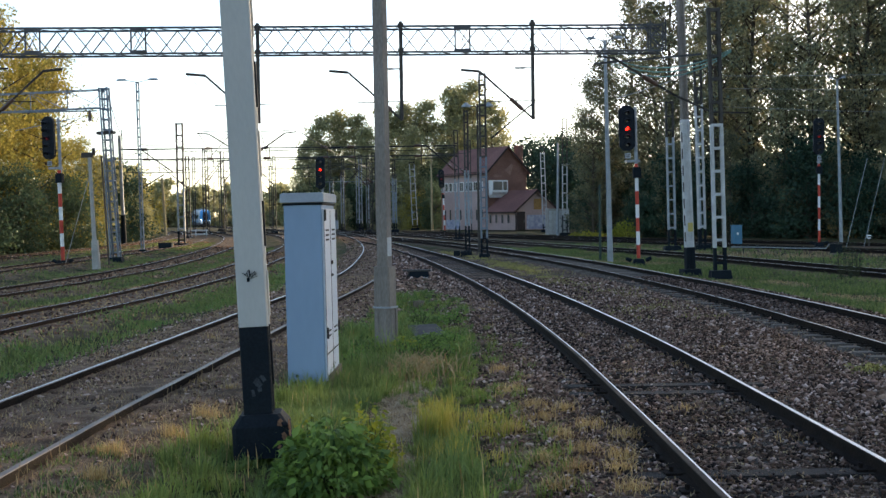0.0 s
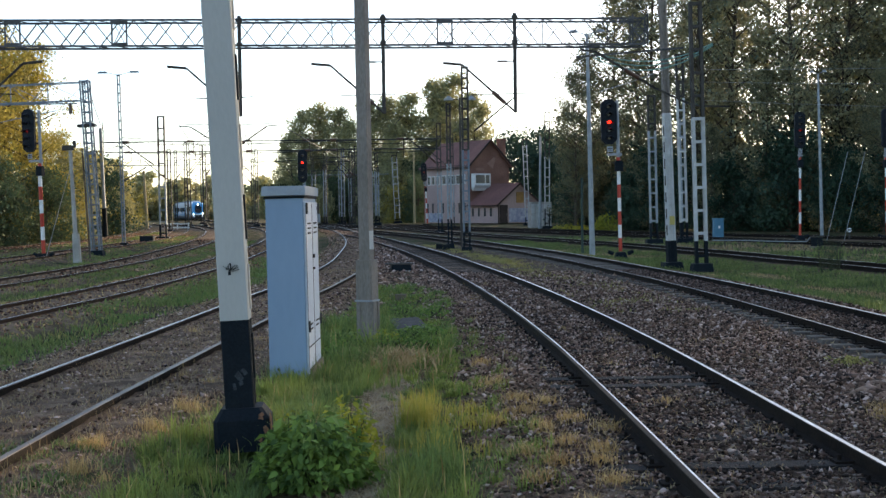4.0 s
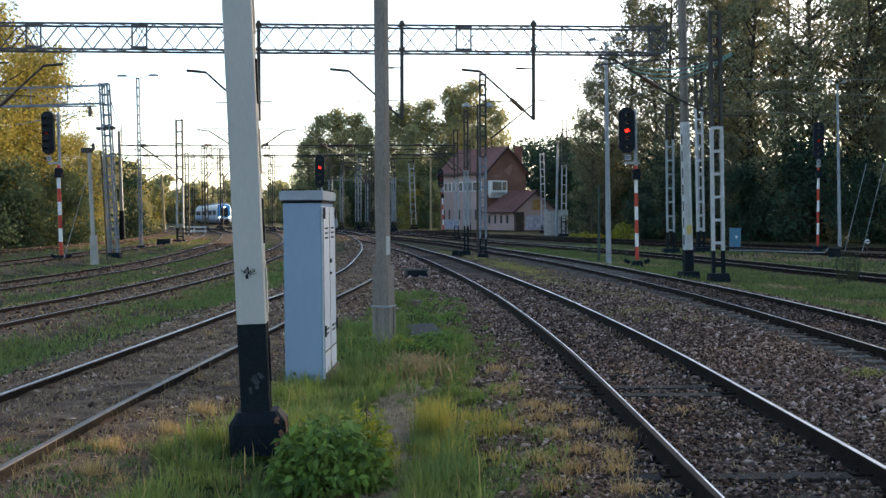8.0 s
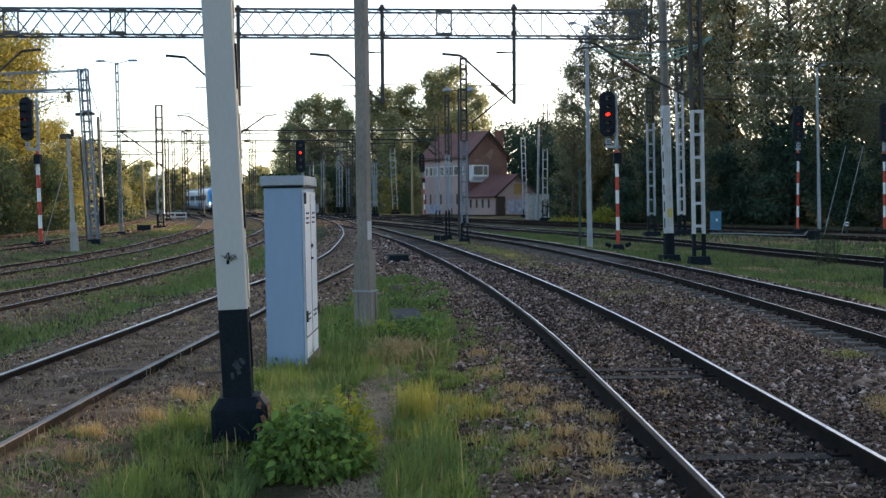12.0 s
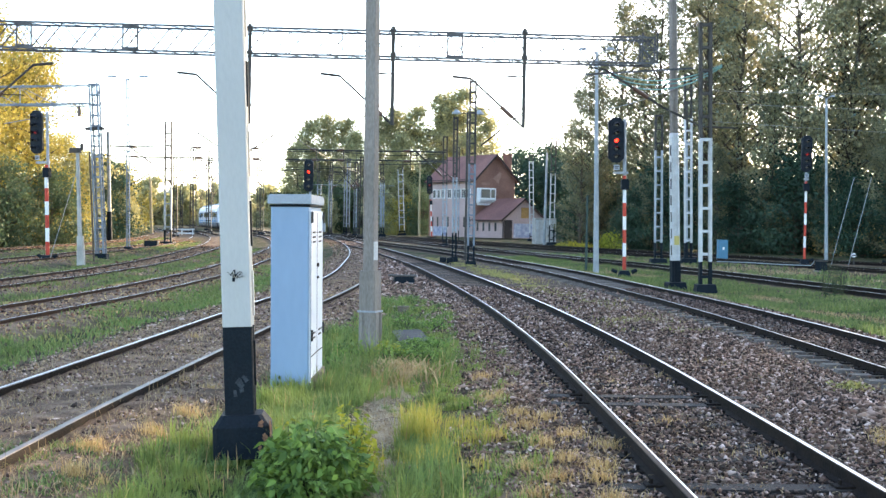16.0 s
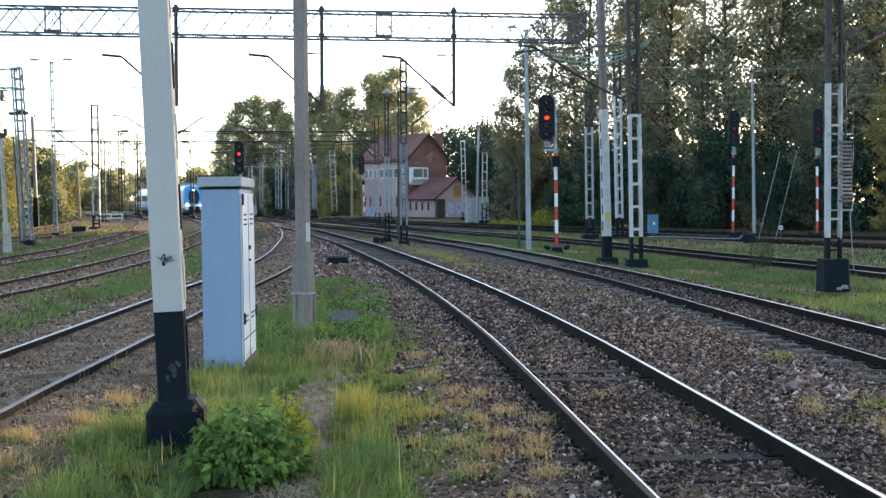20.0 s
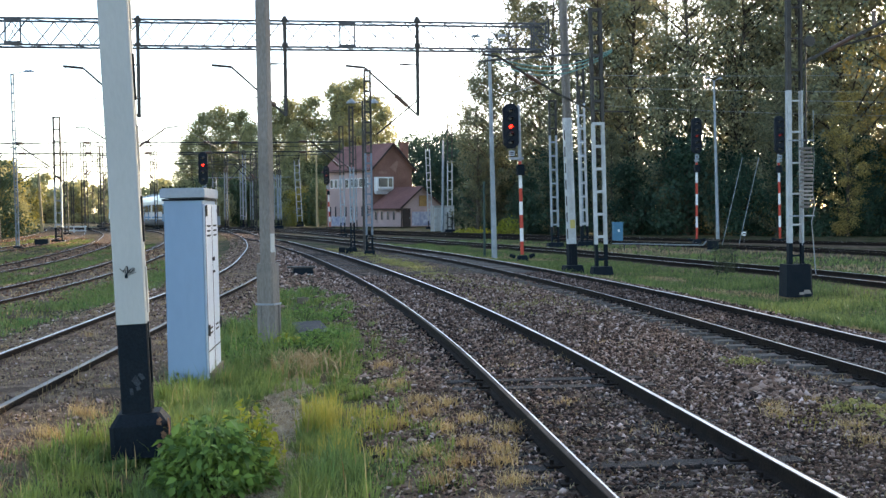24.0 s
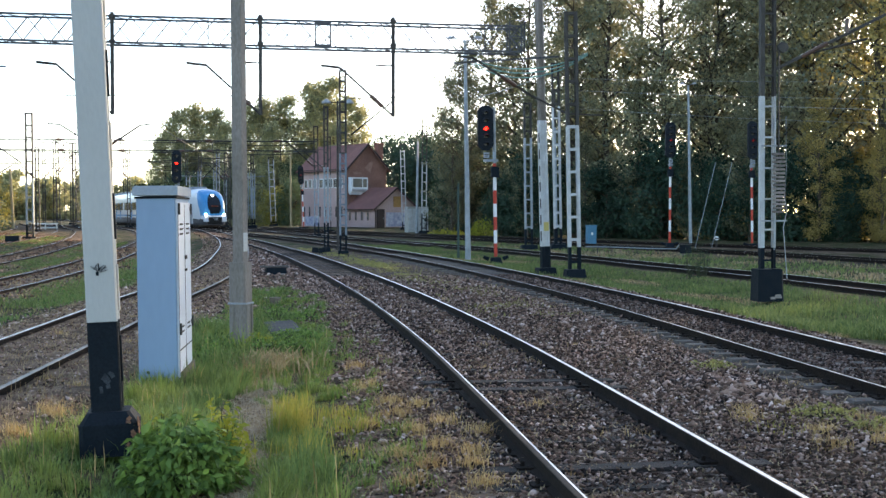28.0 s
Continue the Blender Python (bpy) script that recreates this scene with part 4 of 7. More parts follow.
# ---- white-footed concrete mast and its neighbour ----
def mast_white_foot():
    t = thing("concrete_mast", pose(8.33, 41.3, -0.2, 0, -1.75, 10), "concrete line mast painted white below with black foot", "mast", "overhead line masts")
    part("upper_shaft", h_post(Geo(), 6.2, 0.24, 0.22, 0.11, 0.07, 5.3, 0.92), M["concrete"], t, "dark weathered concrete")
    part("white_shaft", h_post(Geo(), 4.3, 0.29, 0.24, 0.17, 0.08, 1.0, 0.90), M["mast_white"], t, "white painted lower shaft")
    part("black_shaft", h_post(Geo(), 0.8, 0.31, 0.26, 0.18, 0.09, 0.2, 1.0), M["black_paint"], t)
    for k in range(7):
        part("side_slot", Geo().box((-0.145 + 0.002 * k, -0.04, 1.35 + k * 0.56), (0.012, 0.1, 0.34), bevel=0.004), M["steel_dark"], t, "dark slot in the shaft's side" if k == 0 else "")
    part("footing", Geo().box((0, 0, 0.12), (0.68, 0.64, 0.3), bevel=0.04, taper=0.85), M["black_paint"], t)
    part("yellow_mark", Geo().box((0.02, -0.126, 1.68), (0.18, 0.008, 0.3)), M["yellow"], t, "faded yellow mark")
    part("cross_arm", Geo().bar((-2.5, -0.2, 7.4), (-0.4, -0.2, 6.1), 0.06, 0.06).bar((-0.5, -0.2, 6.16), (0.9, -0.2, 5.5), 0.06, 0.06).bar((0.88, -0.2, 5.51), (2.2, -0.2, 5.45), 0.05, 0.05).bar((-3.0, -0.2, 7.46), (-2.45, -0.2, 7.38), 0.08, 0.06), M["steel_dark"], t, "dark slanted arm")
    part("insulator", Geo().tube((-1.5, -0.2, 6.78), (-1.0, -0.2, 6.47), 0.075, n=10), M["insul"], t)
    return t


mast_white_foot()
lattice_mast(9.05, 40.0, 8.8, 0.42, lean=-1.15, white=5.0, step=0.74, label="two-leg steel line mast painted white below, on a black foot", depth=0.2, fdark=0.75, foot=0.28)
lattice_mast(2.0, 59.5, 9.0, 0.36, lean=-0.15, white=4.95, step=0.5, label="slim lattice line mast with pale paint and dark feet", paint="steel_blue", four=True, depth=0.3, cross=True, fdark=0.75, foot=0.2)
lattice_mast(1.3, 65.2, 7.7, 0.27, lean=-0.2, white=4.5, step=0.6, label="slim lattice line mast with pale paint and dark feet", paint="steel_grey", four=True, depth=0.22, cross=True, fdark=1.3, foot=0.2)
lattice_mast(12.78, 68.3, 8.3, 0.46, lean=-0.8, white=6.3, step=0.78, label="two-leg steel line mast painted pale grey", paint="steel_grey", depth=0.2, fdark=0.9)
lattice_mast(14.72, 69.5, 10.7, 0.46, lean=-1.2, white=8.2, step=0.78, label="two-leg steel line mast painted pale grey", paint="mast_white", depth=0.2, fdark=0.9)
lattice_mast(15.4, 72.5, 9.5, 0.36, lean=-1.2, white=7.2, step=0.78, label="two-leg steel line mast painted pale grey", paint="steel_grey", depth=0.2, fdark=0.9)


# ---- weight mast by the grassy track ----
def weight_mast():
    t = thing("weight_mast", pose(11.2, 28.5, -0.2, 0, -0.35, 0), "white two-leg steel mast with a stack of balance weights", "mast", "overhead line masts")
    part("block", Geo().box((0, 0, 0.4), (0.64, 0.62, 0.78), bevel=0.05, taper=0.94).box((0.12, -0.2, 0.79), (0.2, 0.16, 0.03)), M["black_paint"], t, "black painted concrete block")
    part("block_edge", Geo().box((0.16, -0.317, 0.14), (0.20, 0.03, 0.09), bevel=0.012, taper=0.7).box((0.03, -0.317, 0.10), (0.12, 0.03, 0.06), bevel=0.01), M["concrete"], t, "bare crumbled concrete edge")
    for s in (-1, 1):
        for z0, z1, mt in ((0.75, 1.3, "black_paint"), (1.3, 4.95, "mast_white"), (4.95, 8.6, "steel_dark")):
            g = Geo().channel(s * 0.19, -s * (0.10 if s < 0 else 0.055), 0.16, 0.013, z0, z1)
            part("leg", g, M[mt], t)
    for k in range(11):
        z = 1.0 + k * 0.74
        part("batten", Geo().box((0, -0.087, z), (0.37, 0.012, 0.045)), M["black_paint" if z < 1.3 else ("mast_white" if z < 4.9 else "steel_dark")], t)
    for z in (1.95, 3.75):
        part("guide_bracket", Geo().box((0.1, -0.18, z), (0.62, 0.035, 0.035)), M["steel_grey"], t, "thin grey guide bracket")
    part("guide_rod", Geo().tube((0.10, -0.2, 1.25), (0.10, -0.2, 4.3), 0.012), M["steel_grey"], t)
    part("guide_rod", Geo().hose([(0.39, -0.2, 4.45), (0.40, -0.2, 3.2), (0.36, -0.2, 2.5), (0.41, -0.22, 2.2), (0.33, -0.2, 1.8), (0.41, -0.24, 0.55)], 0.011), M["steel_grey"], t, "bent guide rod")
    rg = random.Random(17)
    for k in range(16):
        q, w = 0.19 + rg.uniform(-0.018, 0.018), rg.uniform(0.135, 0.155)
        part("weight_disc", Geo().tube((q, -0.25, 2.14 + k * 0.092), (q, -0.25, 2.14 + k * 0.092 + 0.055), w, n=14), M["weight"], t, "pale balance weight" if k == 0 else "")
    part("weight_rod", Geo().tube((0.19, -0.25, 2.05), (0.19, -0.25, 6.0), 0.02), M["steel_dark"], t)
    part("pulley", Geo().tube((0.3, -0.25, 6.1), (0.3, -0.15, 6.1), 0.13, n=14), M["steel_dark"], t)
    g = Geo().bar((0.2, 0, 5.6), (3.6, 0, 7.25), 0.07).bar((0.2, 0, 8.3), (6.5, 0, 8.05), 0.1, 0.09).tube((0.9, 0, 5.95), (2.5, 0, 6.35), 0.03)
    part("arm", g, M["steel_dark"], t, "dark slanted arm reaching out")
    part("insulator", Geo().tube((0.85, 0, 5.9), (1.5, 0, 6.24), 0.055, n=10), M["insul"], t)
    part("insulator", Geo().tube((2.0, 0, 6.5), (2.0, 0, 6.85), 0.05, n=10), M["insul"], t)


weight_mast()

# ---- lamp posts ----
_l = round_pole(7.37, 54.05, 9.75, 0.13, 0.065, "steel_grey", lean=-0.9, label="pale grey steel lamp post with two lamp heads", name="lamp_post", category="lamp post", group="lamp posts")
lamp_heads(_l, 9.75, 0.75)
_l = round_pole(25.06, 77.05, 10.3, 0.12, 0.07, "steel_grey", lean=-1.25, label="pale grey steel lamp post with a small lamp head", name="lamp_post", category="lamp post", group="lamp posts")
lamp_heads(_l, 10.3, 0.5)
_l = lattice_mast(-18.39, 74.85, 10.5, 0.2, lean=-0.75, white=None, step=0.55, upper="steel_blue", label="slim dark lamp post with two pale lamp heads", depth=0.18, foot=0.3, name="lamp_post", category="lamp post")
lamp_heads(_l, 10.5, 1.2)
part("arm", Geo().tube((0.1, 0, 6.35), (2.0, -0.1, 4.95), 0.045).tube((0.15, 0, 4.05), (1.5, -0.1, 4.82), 0.04).tube((0.15, 0, 4.92), (2.65, -0.1, 4.9), 0.025).tube((1.2, -0.1, 5.5), (1.2, -0.1, 4.9), 0.02), M["steel_dark"], _l, "dark slanted wire arm")
part("bracket", Geo().bar((-0.3, 0, 6.4), (0.4, 0, 6.4), 0.05).bar((-0.3, 0, 6.1), (0.3, 0, 6.1), 0.05), M["steel_dark"], _l)
_l = round_pole(1.93, 66.3, 8.1, 0.07, 0.05, "steel_dark", label="slim dark lamp post with two round lamp heads", name="lamp_post", category="lamp post", group="lamp posts")
for _x in (-0.6, 0.62):
    part("lamp_arm", Geo().tube((0, 0, 8.0), (_x, 0, 8.0), 0.025), M["steel_dark"], _l)
    part("lamp_head", Geo().tube((_x, 0, 7.96), (_x, 0, 8.06), 0.26, 0.24, 12).tube((_x, 0, 8.06), (_x, 0, 8.2), 0.2, 0.06, 12), M["steel_grey"], _l, "pale round lamp housing")
_l = round_pole(-1.42, 160, 9.6, 0.17, 0.09, "wood_pole", lean=-0.2, label="pale yellowish lamp pole with a small lamp head", name="lamp_post", category="lamp post")
lamp_heads(_l, 9.6, 0.9, two=False)

# ---- signals ----
signal(8.02, 50.25, 6.55, 1.84, lit=2, lean=-0.95, off=-0.36, label="red-and-white banded railway signal showing red", hw=0.64)
signal(21.78, 70.9, 7.45, 2.1, lit=2, lean=0.1, dim=True, off=-0.02, label="red-and-white banded railway signal with a dark head", hw=0.6, band_h=0.66)
signal(26.35, 69.5, 7.45, 2.2, lit=2, lean=-0.9, dim=True, off=0.05, label="red-and-white banded railway signal with a dark head", hw=0.56, band_h=0.66)
signal(-17.74, 57.05, 7.0, 1.98, lit=2, dim=True, lean=-1.7, off=-0.44, r=0.09, band_h=0.62, turn=-14, label="red-and-white banded railway signal with a dark head", hw=0.6)
signal(-7.9, 80.0, 6.02, 2.1, lamps=4, lit=1, lean=0.4, off=-0.1, label="railway signal showing red beside the curve", bands=False, hw=0.6)
signal(0.2, 133.3, 6.9, 2.0, lit=2, lean=-2.2, dim=True, off=-0.1, label="small red-and-white banded signal near the house", hw=0.62)


# ---- left side masts ----
def left_gantry():
    t = lattice_mast(-16.42, 61.35, 8.75, 0.46, lean=-2.9, step=0.5, upper="steel_blue", four=True, depth=0.42, cross=True, label="grey-blue lattice mast carrying a side gantry", foot=0.25)
    g = thing("gantry_beam", pose(-16.95, 61.35, 7.6, 0, 1.0, 170), "grey lattice beam on the lattice mast", "gantry")
    for z in (0.0, 0.9):
        for s in (-0.25, 0.25):
            part("chord", Geo().bar((0, s, z), (16, s, z + 0.1), 0.048), M["steel_blue"], g)
    for k in range(16):
        part("lacing", Geo().bar((k * 1.0, -0.27, 0.05 if k % 2 else 0.9), (k * 1.0 + 1.0, -0.27, 0.9 if k % 2 else 0.05), 0.045, 0.02), M["steel_blue"], g)
    for k in range(8):
        part("upright", Geo().bar((k * 2.0, -0.25, 0), (k * 2.0, -0.25, 0.95), 0.05, 0.03), M["steel_blue"], g)
        part("brace", Geo().bar((k * 2.0, -0.25, 0), (k * 2.0 + 2, -0.25, 0.95), 0.05, 0.03), M["steel_blue"], g)
    h = thing("wire_arm", pose(-17.2, 61.2, 7.45), "thin arm with an insulator under the side gantry", "line support")
    part("tube", Geo().tube((0, 0, 0), (-8, -0.4, -0.1), 0.04).tube((-1.0, -0.1, -0.35), (-4, -0.2, -0.95), 0.025), M["steel_blue"], h)
    part("insulator", Geo().tube((-0.35, 0, -0.5), (-0.35, 0, 0.02), 0.1, 0.06, n=8), M["insul"], h)
    part("bracket", Geo().box((-0.1, 0, -2.25), (0.85, 0.5, 0.14)), M["steel_dark"], t, at=pose(0.05, 0, 8.75))


left_gantry()
_s = round_pole(-15.52, 54.6, 5.0, 0.11, 0.08, "concrete_lt", lean=-2.2, label="short pale concrete stub mast with a dark device on top", name="stub_mast", category="mast")
part("device", Geo().box((-0.1, 0, 5.05), (0.5, 0.25, 0.22), bevel=0.05).box((0.2, 0, 5.2), (0.12, 0.12, 0.3)), M["steel_dark"], _s)
part("foot", Geo().box((0.02, 0, 0.6), (0.33, 0.32, 1.3), bevel=0.04, taper=0.82), M["concrete_lt"], _s)
part("guy_wire", Geo().tube((0, 0, 4.3), (-1.4, 0.2, 0.3), 0.014), M["steel_grey"], _s)
round_pole(-26.04, 99.85, 8.9, 0.17, 0.14, "steel_grey", lean=-1.5, label="grey tubular mast with a black foot", name="line_mast", category="mast", base=2.4)
round_pole(-16.0, 58.5, 5.2, 0.045, 0.04, "bark", lean=-3.0, label="thin wooden pole behind the lattice mast", name="wooden_pole", category="pole")
lattice_mast(-19.26, 90.15, 9.1, 0.55, lean=-0.25, white=4.4, step=0.85, depth=0.25, label="two-leg steel line mast with pale paint and dark foot", paint="steel_grey", fdark=0.9)
round_pole(-31.48, 138.75, 6.6, 0.2, 0.15, "wood_pole", lean=-2.3, label="pale yellowish wooden pole by the bushes", name="wooden_pole", category="pole")


def cantilever_mast(x, y, h, lean=0.0, side=1, reach=3.0, w=0.4, label="distant line mast with a slanted wire arm", paint="steel_grey", white=None):
    t = lattice_mast(x, y, h, w, lean=lean, white=white, step=1.0, depth=0.2, label=label, upper="steel_dark", paint=paint, fdark=0.9)
    g = Geo().tube((0, 0, h * 0.62), (side * reach * 0.75, -0.2, h * 0.86), 0.05).tube((side * reach * 0.75, -0.2, h * 0.86), (side * reach, -0.2, h * 0.87), 0.045).tube((0, 0, h * 0.86), (side * reach * 0.8, -0.2, h * 0.86), 0.03)
    part("arm", g, M["steel_dark"], t)
    part("insulator", Geo().tube((side * 0.25, 0, h * 0.64), (side * 0.7, -0.1, h * 0.69), 0.09, n=8), M["insul"], t)
    return t


for a in ((-29.9, 156, 10.6, -1.0, 1), (-35.6, 196, 12.6, -0.5, 1), (-24.5, 118, 8.0, -0.5, -1), (-38, 225, 12.5, 0, 1), (-20.6, 150, 9.5, 0, -1), (-25, 178, 9.5, 0, -1), (-17.0, 185, 10.5, 0, 1), (-12.5, 187, 11.0, 0, 1), (-10.8, 186, 10.5, 0, -1), (-47, 265, 11, 0, 1), (-56, 300, 11, 0, -1)):
    cantilever_mast(*a)
# mast with an arm on either side
_t = lattice_mast(-10.9, 69, 8.1, 0.4, step=0.8, depth=0.2, label="slim dark line mast with slanted wire arms on both sides")
for _s, _r in ((-1, 2.85), (1, 2.75)):
    part("arm", Geo().tube((0.1 * _s, 0, 5.5), (_s * _r * 0.76, -0.2, 6.85), 0.045).tube((_s * _r * 0.76, -0.2, 6.85), (_s * _r, -0.2, 6.92), 0.04).tube((0, 0, 6.95), (_s * _r * 0.9, -0.2, 7.0), 0.025), M["steel_dark"], _t)
    part("insulator", Geo().tube((_s * 0.45, 0, 5.75), (_s * 0.85, -0.1, 6.05), 0.08, n=8), M["insul"], _t)
# farther masts among the wires
for a in ((-29.2, 150, 10.4, 0, 1), (-27.3, 152, 10.2, 0, 1), (-13.0, 160, 9.5, 0, 1), (-9.0, 148, 9.0, 0, -1), (-34.5, 170, 10.5, 0, 1), (-7.2, 128, 8.6, 0, -1)):
    cantilever_mast(*a)
cantilever_mast(-6.0, 154, 9.0, -1.0, -1, 3.2, white=5.0)
cantilever_mast(1.2, 100, 9.0, -0.5, -1, 3.2, white=5.0)
cantilever_mast(2.6, 118, 9.2, -0.3, -1, 3.4, white=5.5)
# pale masts among the dark bushes beyond the curve
for x, y, h, w in ((-10.2, 152, 9.6, 0.42), (-10.9, 157, 8.0, 0.4), (-12.7, 155, 7.6, 0.4), (-9.2, 150, 6.4, 0.36), (-6.3, 150, 7.2, 0.4), (-5.7, 147, 7.0, 0.36), (-13.9, 153, 6.8, 0.5), (-8.0, 158, 8.4, 0.36)):
    lattice_mast(x, y, h, w, white=h - 0.6, step=1.0, depth=0.2, paint="steel_grey", label="pale grey line mast before dark bushes", fdark=0.8)
lattice_mast(-3.8, 167, 9.3, 0.75, lean=-2.4, white=9.0, step=0.9, paint="mast_white", depth=0.3, label="pale lattice mast before the trees", fdark=0.4)
lattice_mast(11.03, 132.2, 9.3, 0.5, lean=-1.6, white=8.6, step=0.8, paint="mast_white", depth=0.25, label="white two-leg mast beside the house", fdark=0.6)
lattice_mast(11.24, 113, 10.8, 0.5, lean=0.4, white=6.6, step=0.8, paint="mast_white", depth=0.25, label="white two-leg line mast with dark top", fdark=1.6)
round_pole(10.6, 113.5, 8.6, 0.14, 0.1, "steel_grey", lean=0.9, label="slim pale pole beside a line mast", name="line_mast", category="mast")


# ---- trackside bits ----
def small_things():
    t = thing("point_machine", pose(-0.88, 42.4, -0.2, 0, 0, 8), "low dark point machine between the rails with a white plate", "point machine")
    part("housing", Geo().box((0, 0, 0.14), (0.75, 0.6, 0.26), bevel=0.04, taper=0.85), M["black_paint"], t)
    part("lid", Geo().box((-0.05, 0, 0.29), (0.95, 0.55, 0.05), bevel=0.04), M["steel_dark"], t)
    part("plate", Geo().box((0.18, -0.33, 0.02), (0.28, 0.06, 0.08), bevel=0.02), M["plate"], t)
    t = thing("concrete_slab", pose(-0.33, 22.4, -0.205, 1, -2, 6), "flat grey concrete cover slab sunk in the grass", "slab")
    part("slab", Geo().box((0, 0, 0.02), (0.55, 1.9, 0.1), bevel=0.03), mat("stained_slab", (0.085, 0.078, 0.070), 0.95, 0, 0.2, 4, 50, 0.5, col2=(0.045, 0.041, 0.036)), t)
    t = thing("marker_box", pose(-0.62, 29.5, -0.2), "small dark box half hidden in grass", "box")
    part("box", Geo().box((0, 0, 0.04), (0.26, 0.25, 0.14), bevel=0.03), M["plinth"], t)
    t = thing("cable_box", pose(18.28, 76.3, -0.1, 0, 0.4, 8), "pale blue steel cable box beside the track", "cabinet")
    part("body", Geo().box((0, 0, 0.62), (0.6, 0.4, 1.24), bevel=0.02), M["blue_box"], t)
    part("lid", Geo().box((0, 0, 1.27), (0.66, 0.46, 0.05), bevel=0.02), M["blue_box"], t)
    part("plate", Geo().box((0.0, -0.21, 0.75), (0.12, 0.01, 0.16)), M["plate"], t)
    t = thing("concrete_wall", pose(11.35, 121.7, 0.0, 0, 0, 8), "white painted concrete hut with faded graffiti", "hut")
    part("wall", Geo().box((0, 0, 1.3), (2.1, 1.6, 2.6), bevel=0.05), M["concrete_lt"], t)
    for k in range(5):
        part("panel", Geo().box((-0.84 + k * 0.42, -0.82, 1.25), (0.36, 0.06, 2.3), bevel=0.01), M["mast_white"], t)
    t = thing("track_box", pose(-10.2, 66.0, -0.1), "low dark box beside the track", "box")
    part("box", Geo().box((0, 0, 0.2), (0.9, 0.6, 0.45), bevel=0.05), M["black_paint"], t)
    t = thing("track_box", pose(-18.6, 82.0, -0.05), "low dark box beside the track", "box")
    part("box", Geo().box((0, 0, 0.25), (0.9, 0.6, 0.5), bevel=0.05), M["black_paint"], t)
    t = thing("barrier", pose(-27.0, 128.0, 0.1, 0, 0, 12), "low white wooden barrier beside the rails", "barrier")
    for k in range(3):
        part("post", Geo().box((k * 1.1, 0, 0.4), (0.12, 0.1, 0.9)), M["plate"], t)
    for z in (0.35, 0.75):
        part("rail_board", Geo().box((1.1, -0.07, z), (2.5, 0.04, 0.14)), M["plate"], t)
    t = thing("guy_wires", pose(21.9, 66.5, -0.1), "two slanted guy wires by the wood", "guy wire")
    for k in range(2):
        part("wire", Geo().tube((k * 0.95, 0, 0.1), (k * 0.95 + 1.15, 0, 4.9), 0.016), M["steel_grey"], t)
    t = thing("ground_signal", pose(24.0, 69.0, -0.05), "small round ground signal with a white stripe", "signal")
    part("disc", Geo().tube((0, -0.05, 0.55), (0, 0.05, 0.55), 0.12, n=14), M["plate"], t)
    part("stripe", Geo().box((0, -0.06, 0.55), (0.2, 0.02, 0.07)), M["black_paint"], t)
    part("post", Geo().tube((0, 0, 0), (0, 0, 0.4), 0.05), M["steel_dark"], t)
    t = thing("post", pose(7.05, 55.0, -0.1), "slim dark green steel post", "post")
    part("shaft", Geo().tube((0, 0, 0), (0, 0, 3.4), 0.06, 0.05, n=8), M["green_post"], t)
    for x, y in ((1.05, 62.5), (0.7, 63.5)):
        t = thing("track_magnet", pose(x, y, -0.1), "low dark trackside device", "box")
        part("box", Geo().box((0, 0, 0.1), (0.35, 0.35, 0.34), bevel=0.04), M["black_paint"], t)


small_things()


def trackside_conduit():
    t = thing("cable_conduit", pose(0, 0, 0), "thin grey cable pipe running low beside the dark track", "pipe")
    part("pipe", Geo().hose([(15.1, 64.2, 0.16), (16.4, 62.6, 0.17), (17.6, 61.1, 0.14), (18.7, 59.8, 0.15), (18.8, 59.6, 0.36)], 0.03, n=6), M["steel_grey"], t)
    for x, y in ((15.6, 63.6), (17.2, 61.6)):
        part("stake", Geo().tube((x, y, -0.2), (x, y, 0.2), 0.03), M["steel_dark"], t)
    t = thing("track_box", pose(19.1, 59.5, -0.12, 0, 0, 20), "dark steel junction box beside the dark track", "box")
    part("body", Geo().box((0, 0, 0.26), (0.46, 0.4, 0.46), bevel=0.03), M["black_paint"], t)
    part("lid", Geo().box((0, 0, 0.51), (0.52, 0.46, 0.05), bevel=0.03), M["steel_dark"], t)
    part("plinth", Geo().box((0, 0, 0.0), (0.5, 0.44, 0.1)), M["concrete"], t)


trackside_conduit()


# ---- overhead wires ----
def wire(points, r, mt, name="overhead_wire", label="thin overhead wire above the track", sag=0.0):
    t = thing(name, pose(0, 0, 0), label, "wire")
    line = [Vector(points[0])]
    for p, q in zip(points[:-1], points[1:]):
        p, q = Vector(p), Vector(q)
        n = 8 if sag else 1
        line += [p.lerp(q, k / n) - Vector((0, 0, sag * 4 * k / n * (1 - k / n))) for k in range(1, n + 1)]
    g = Geo().hose(line, r)
    part("strand", g, M[mt], t)


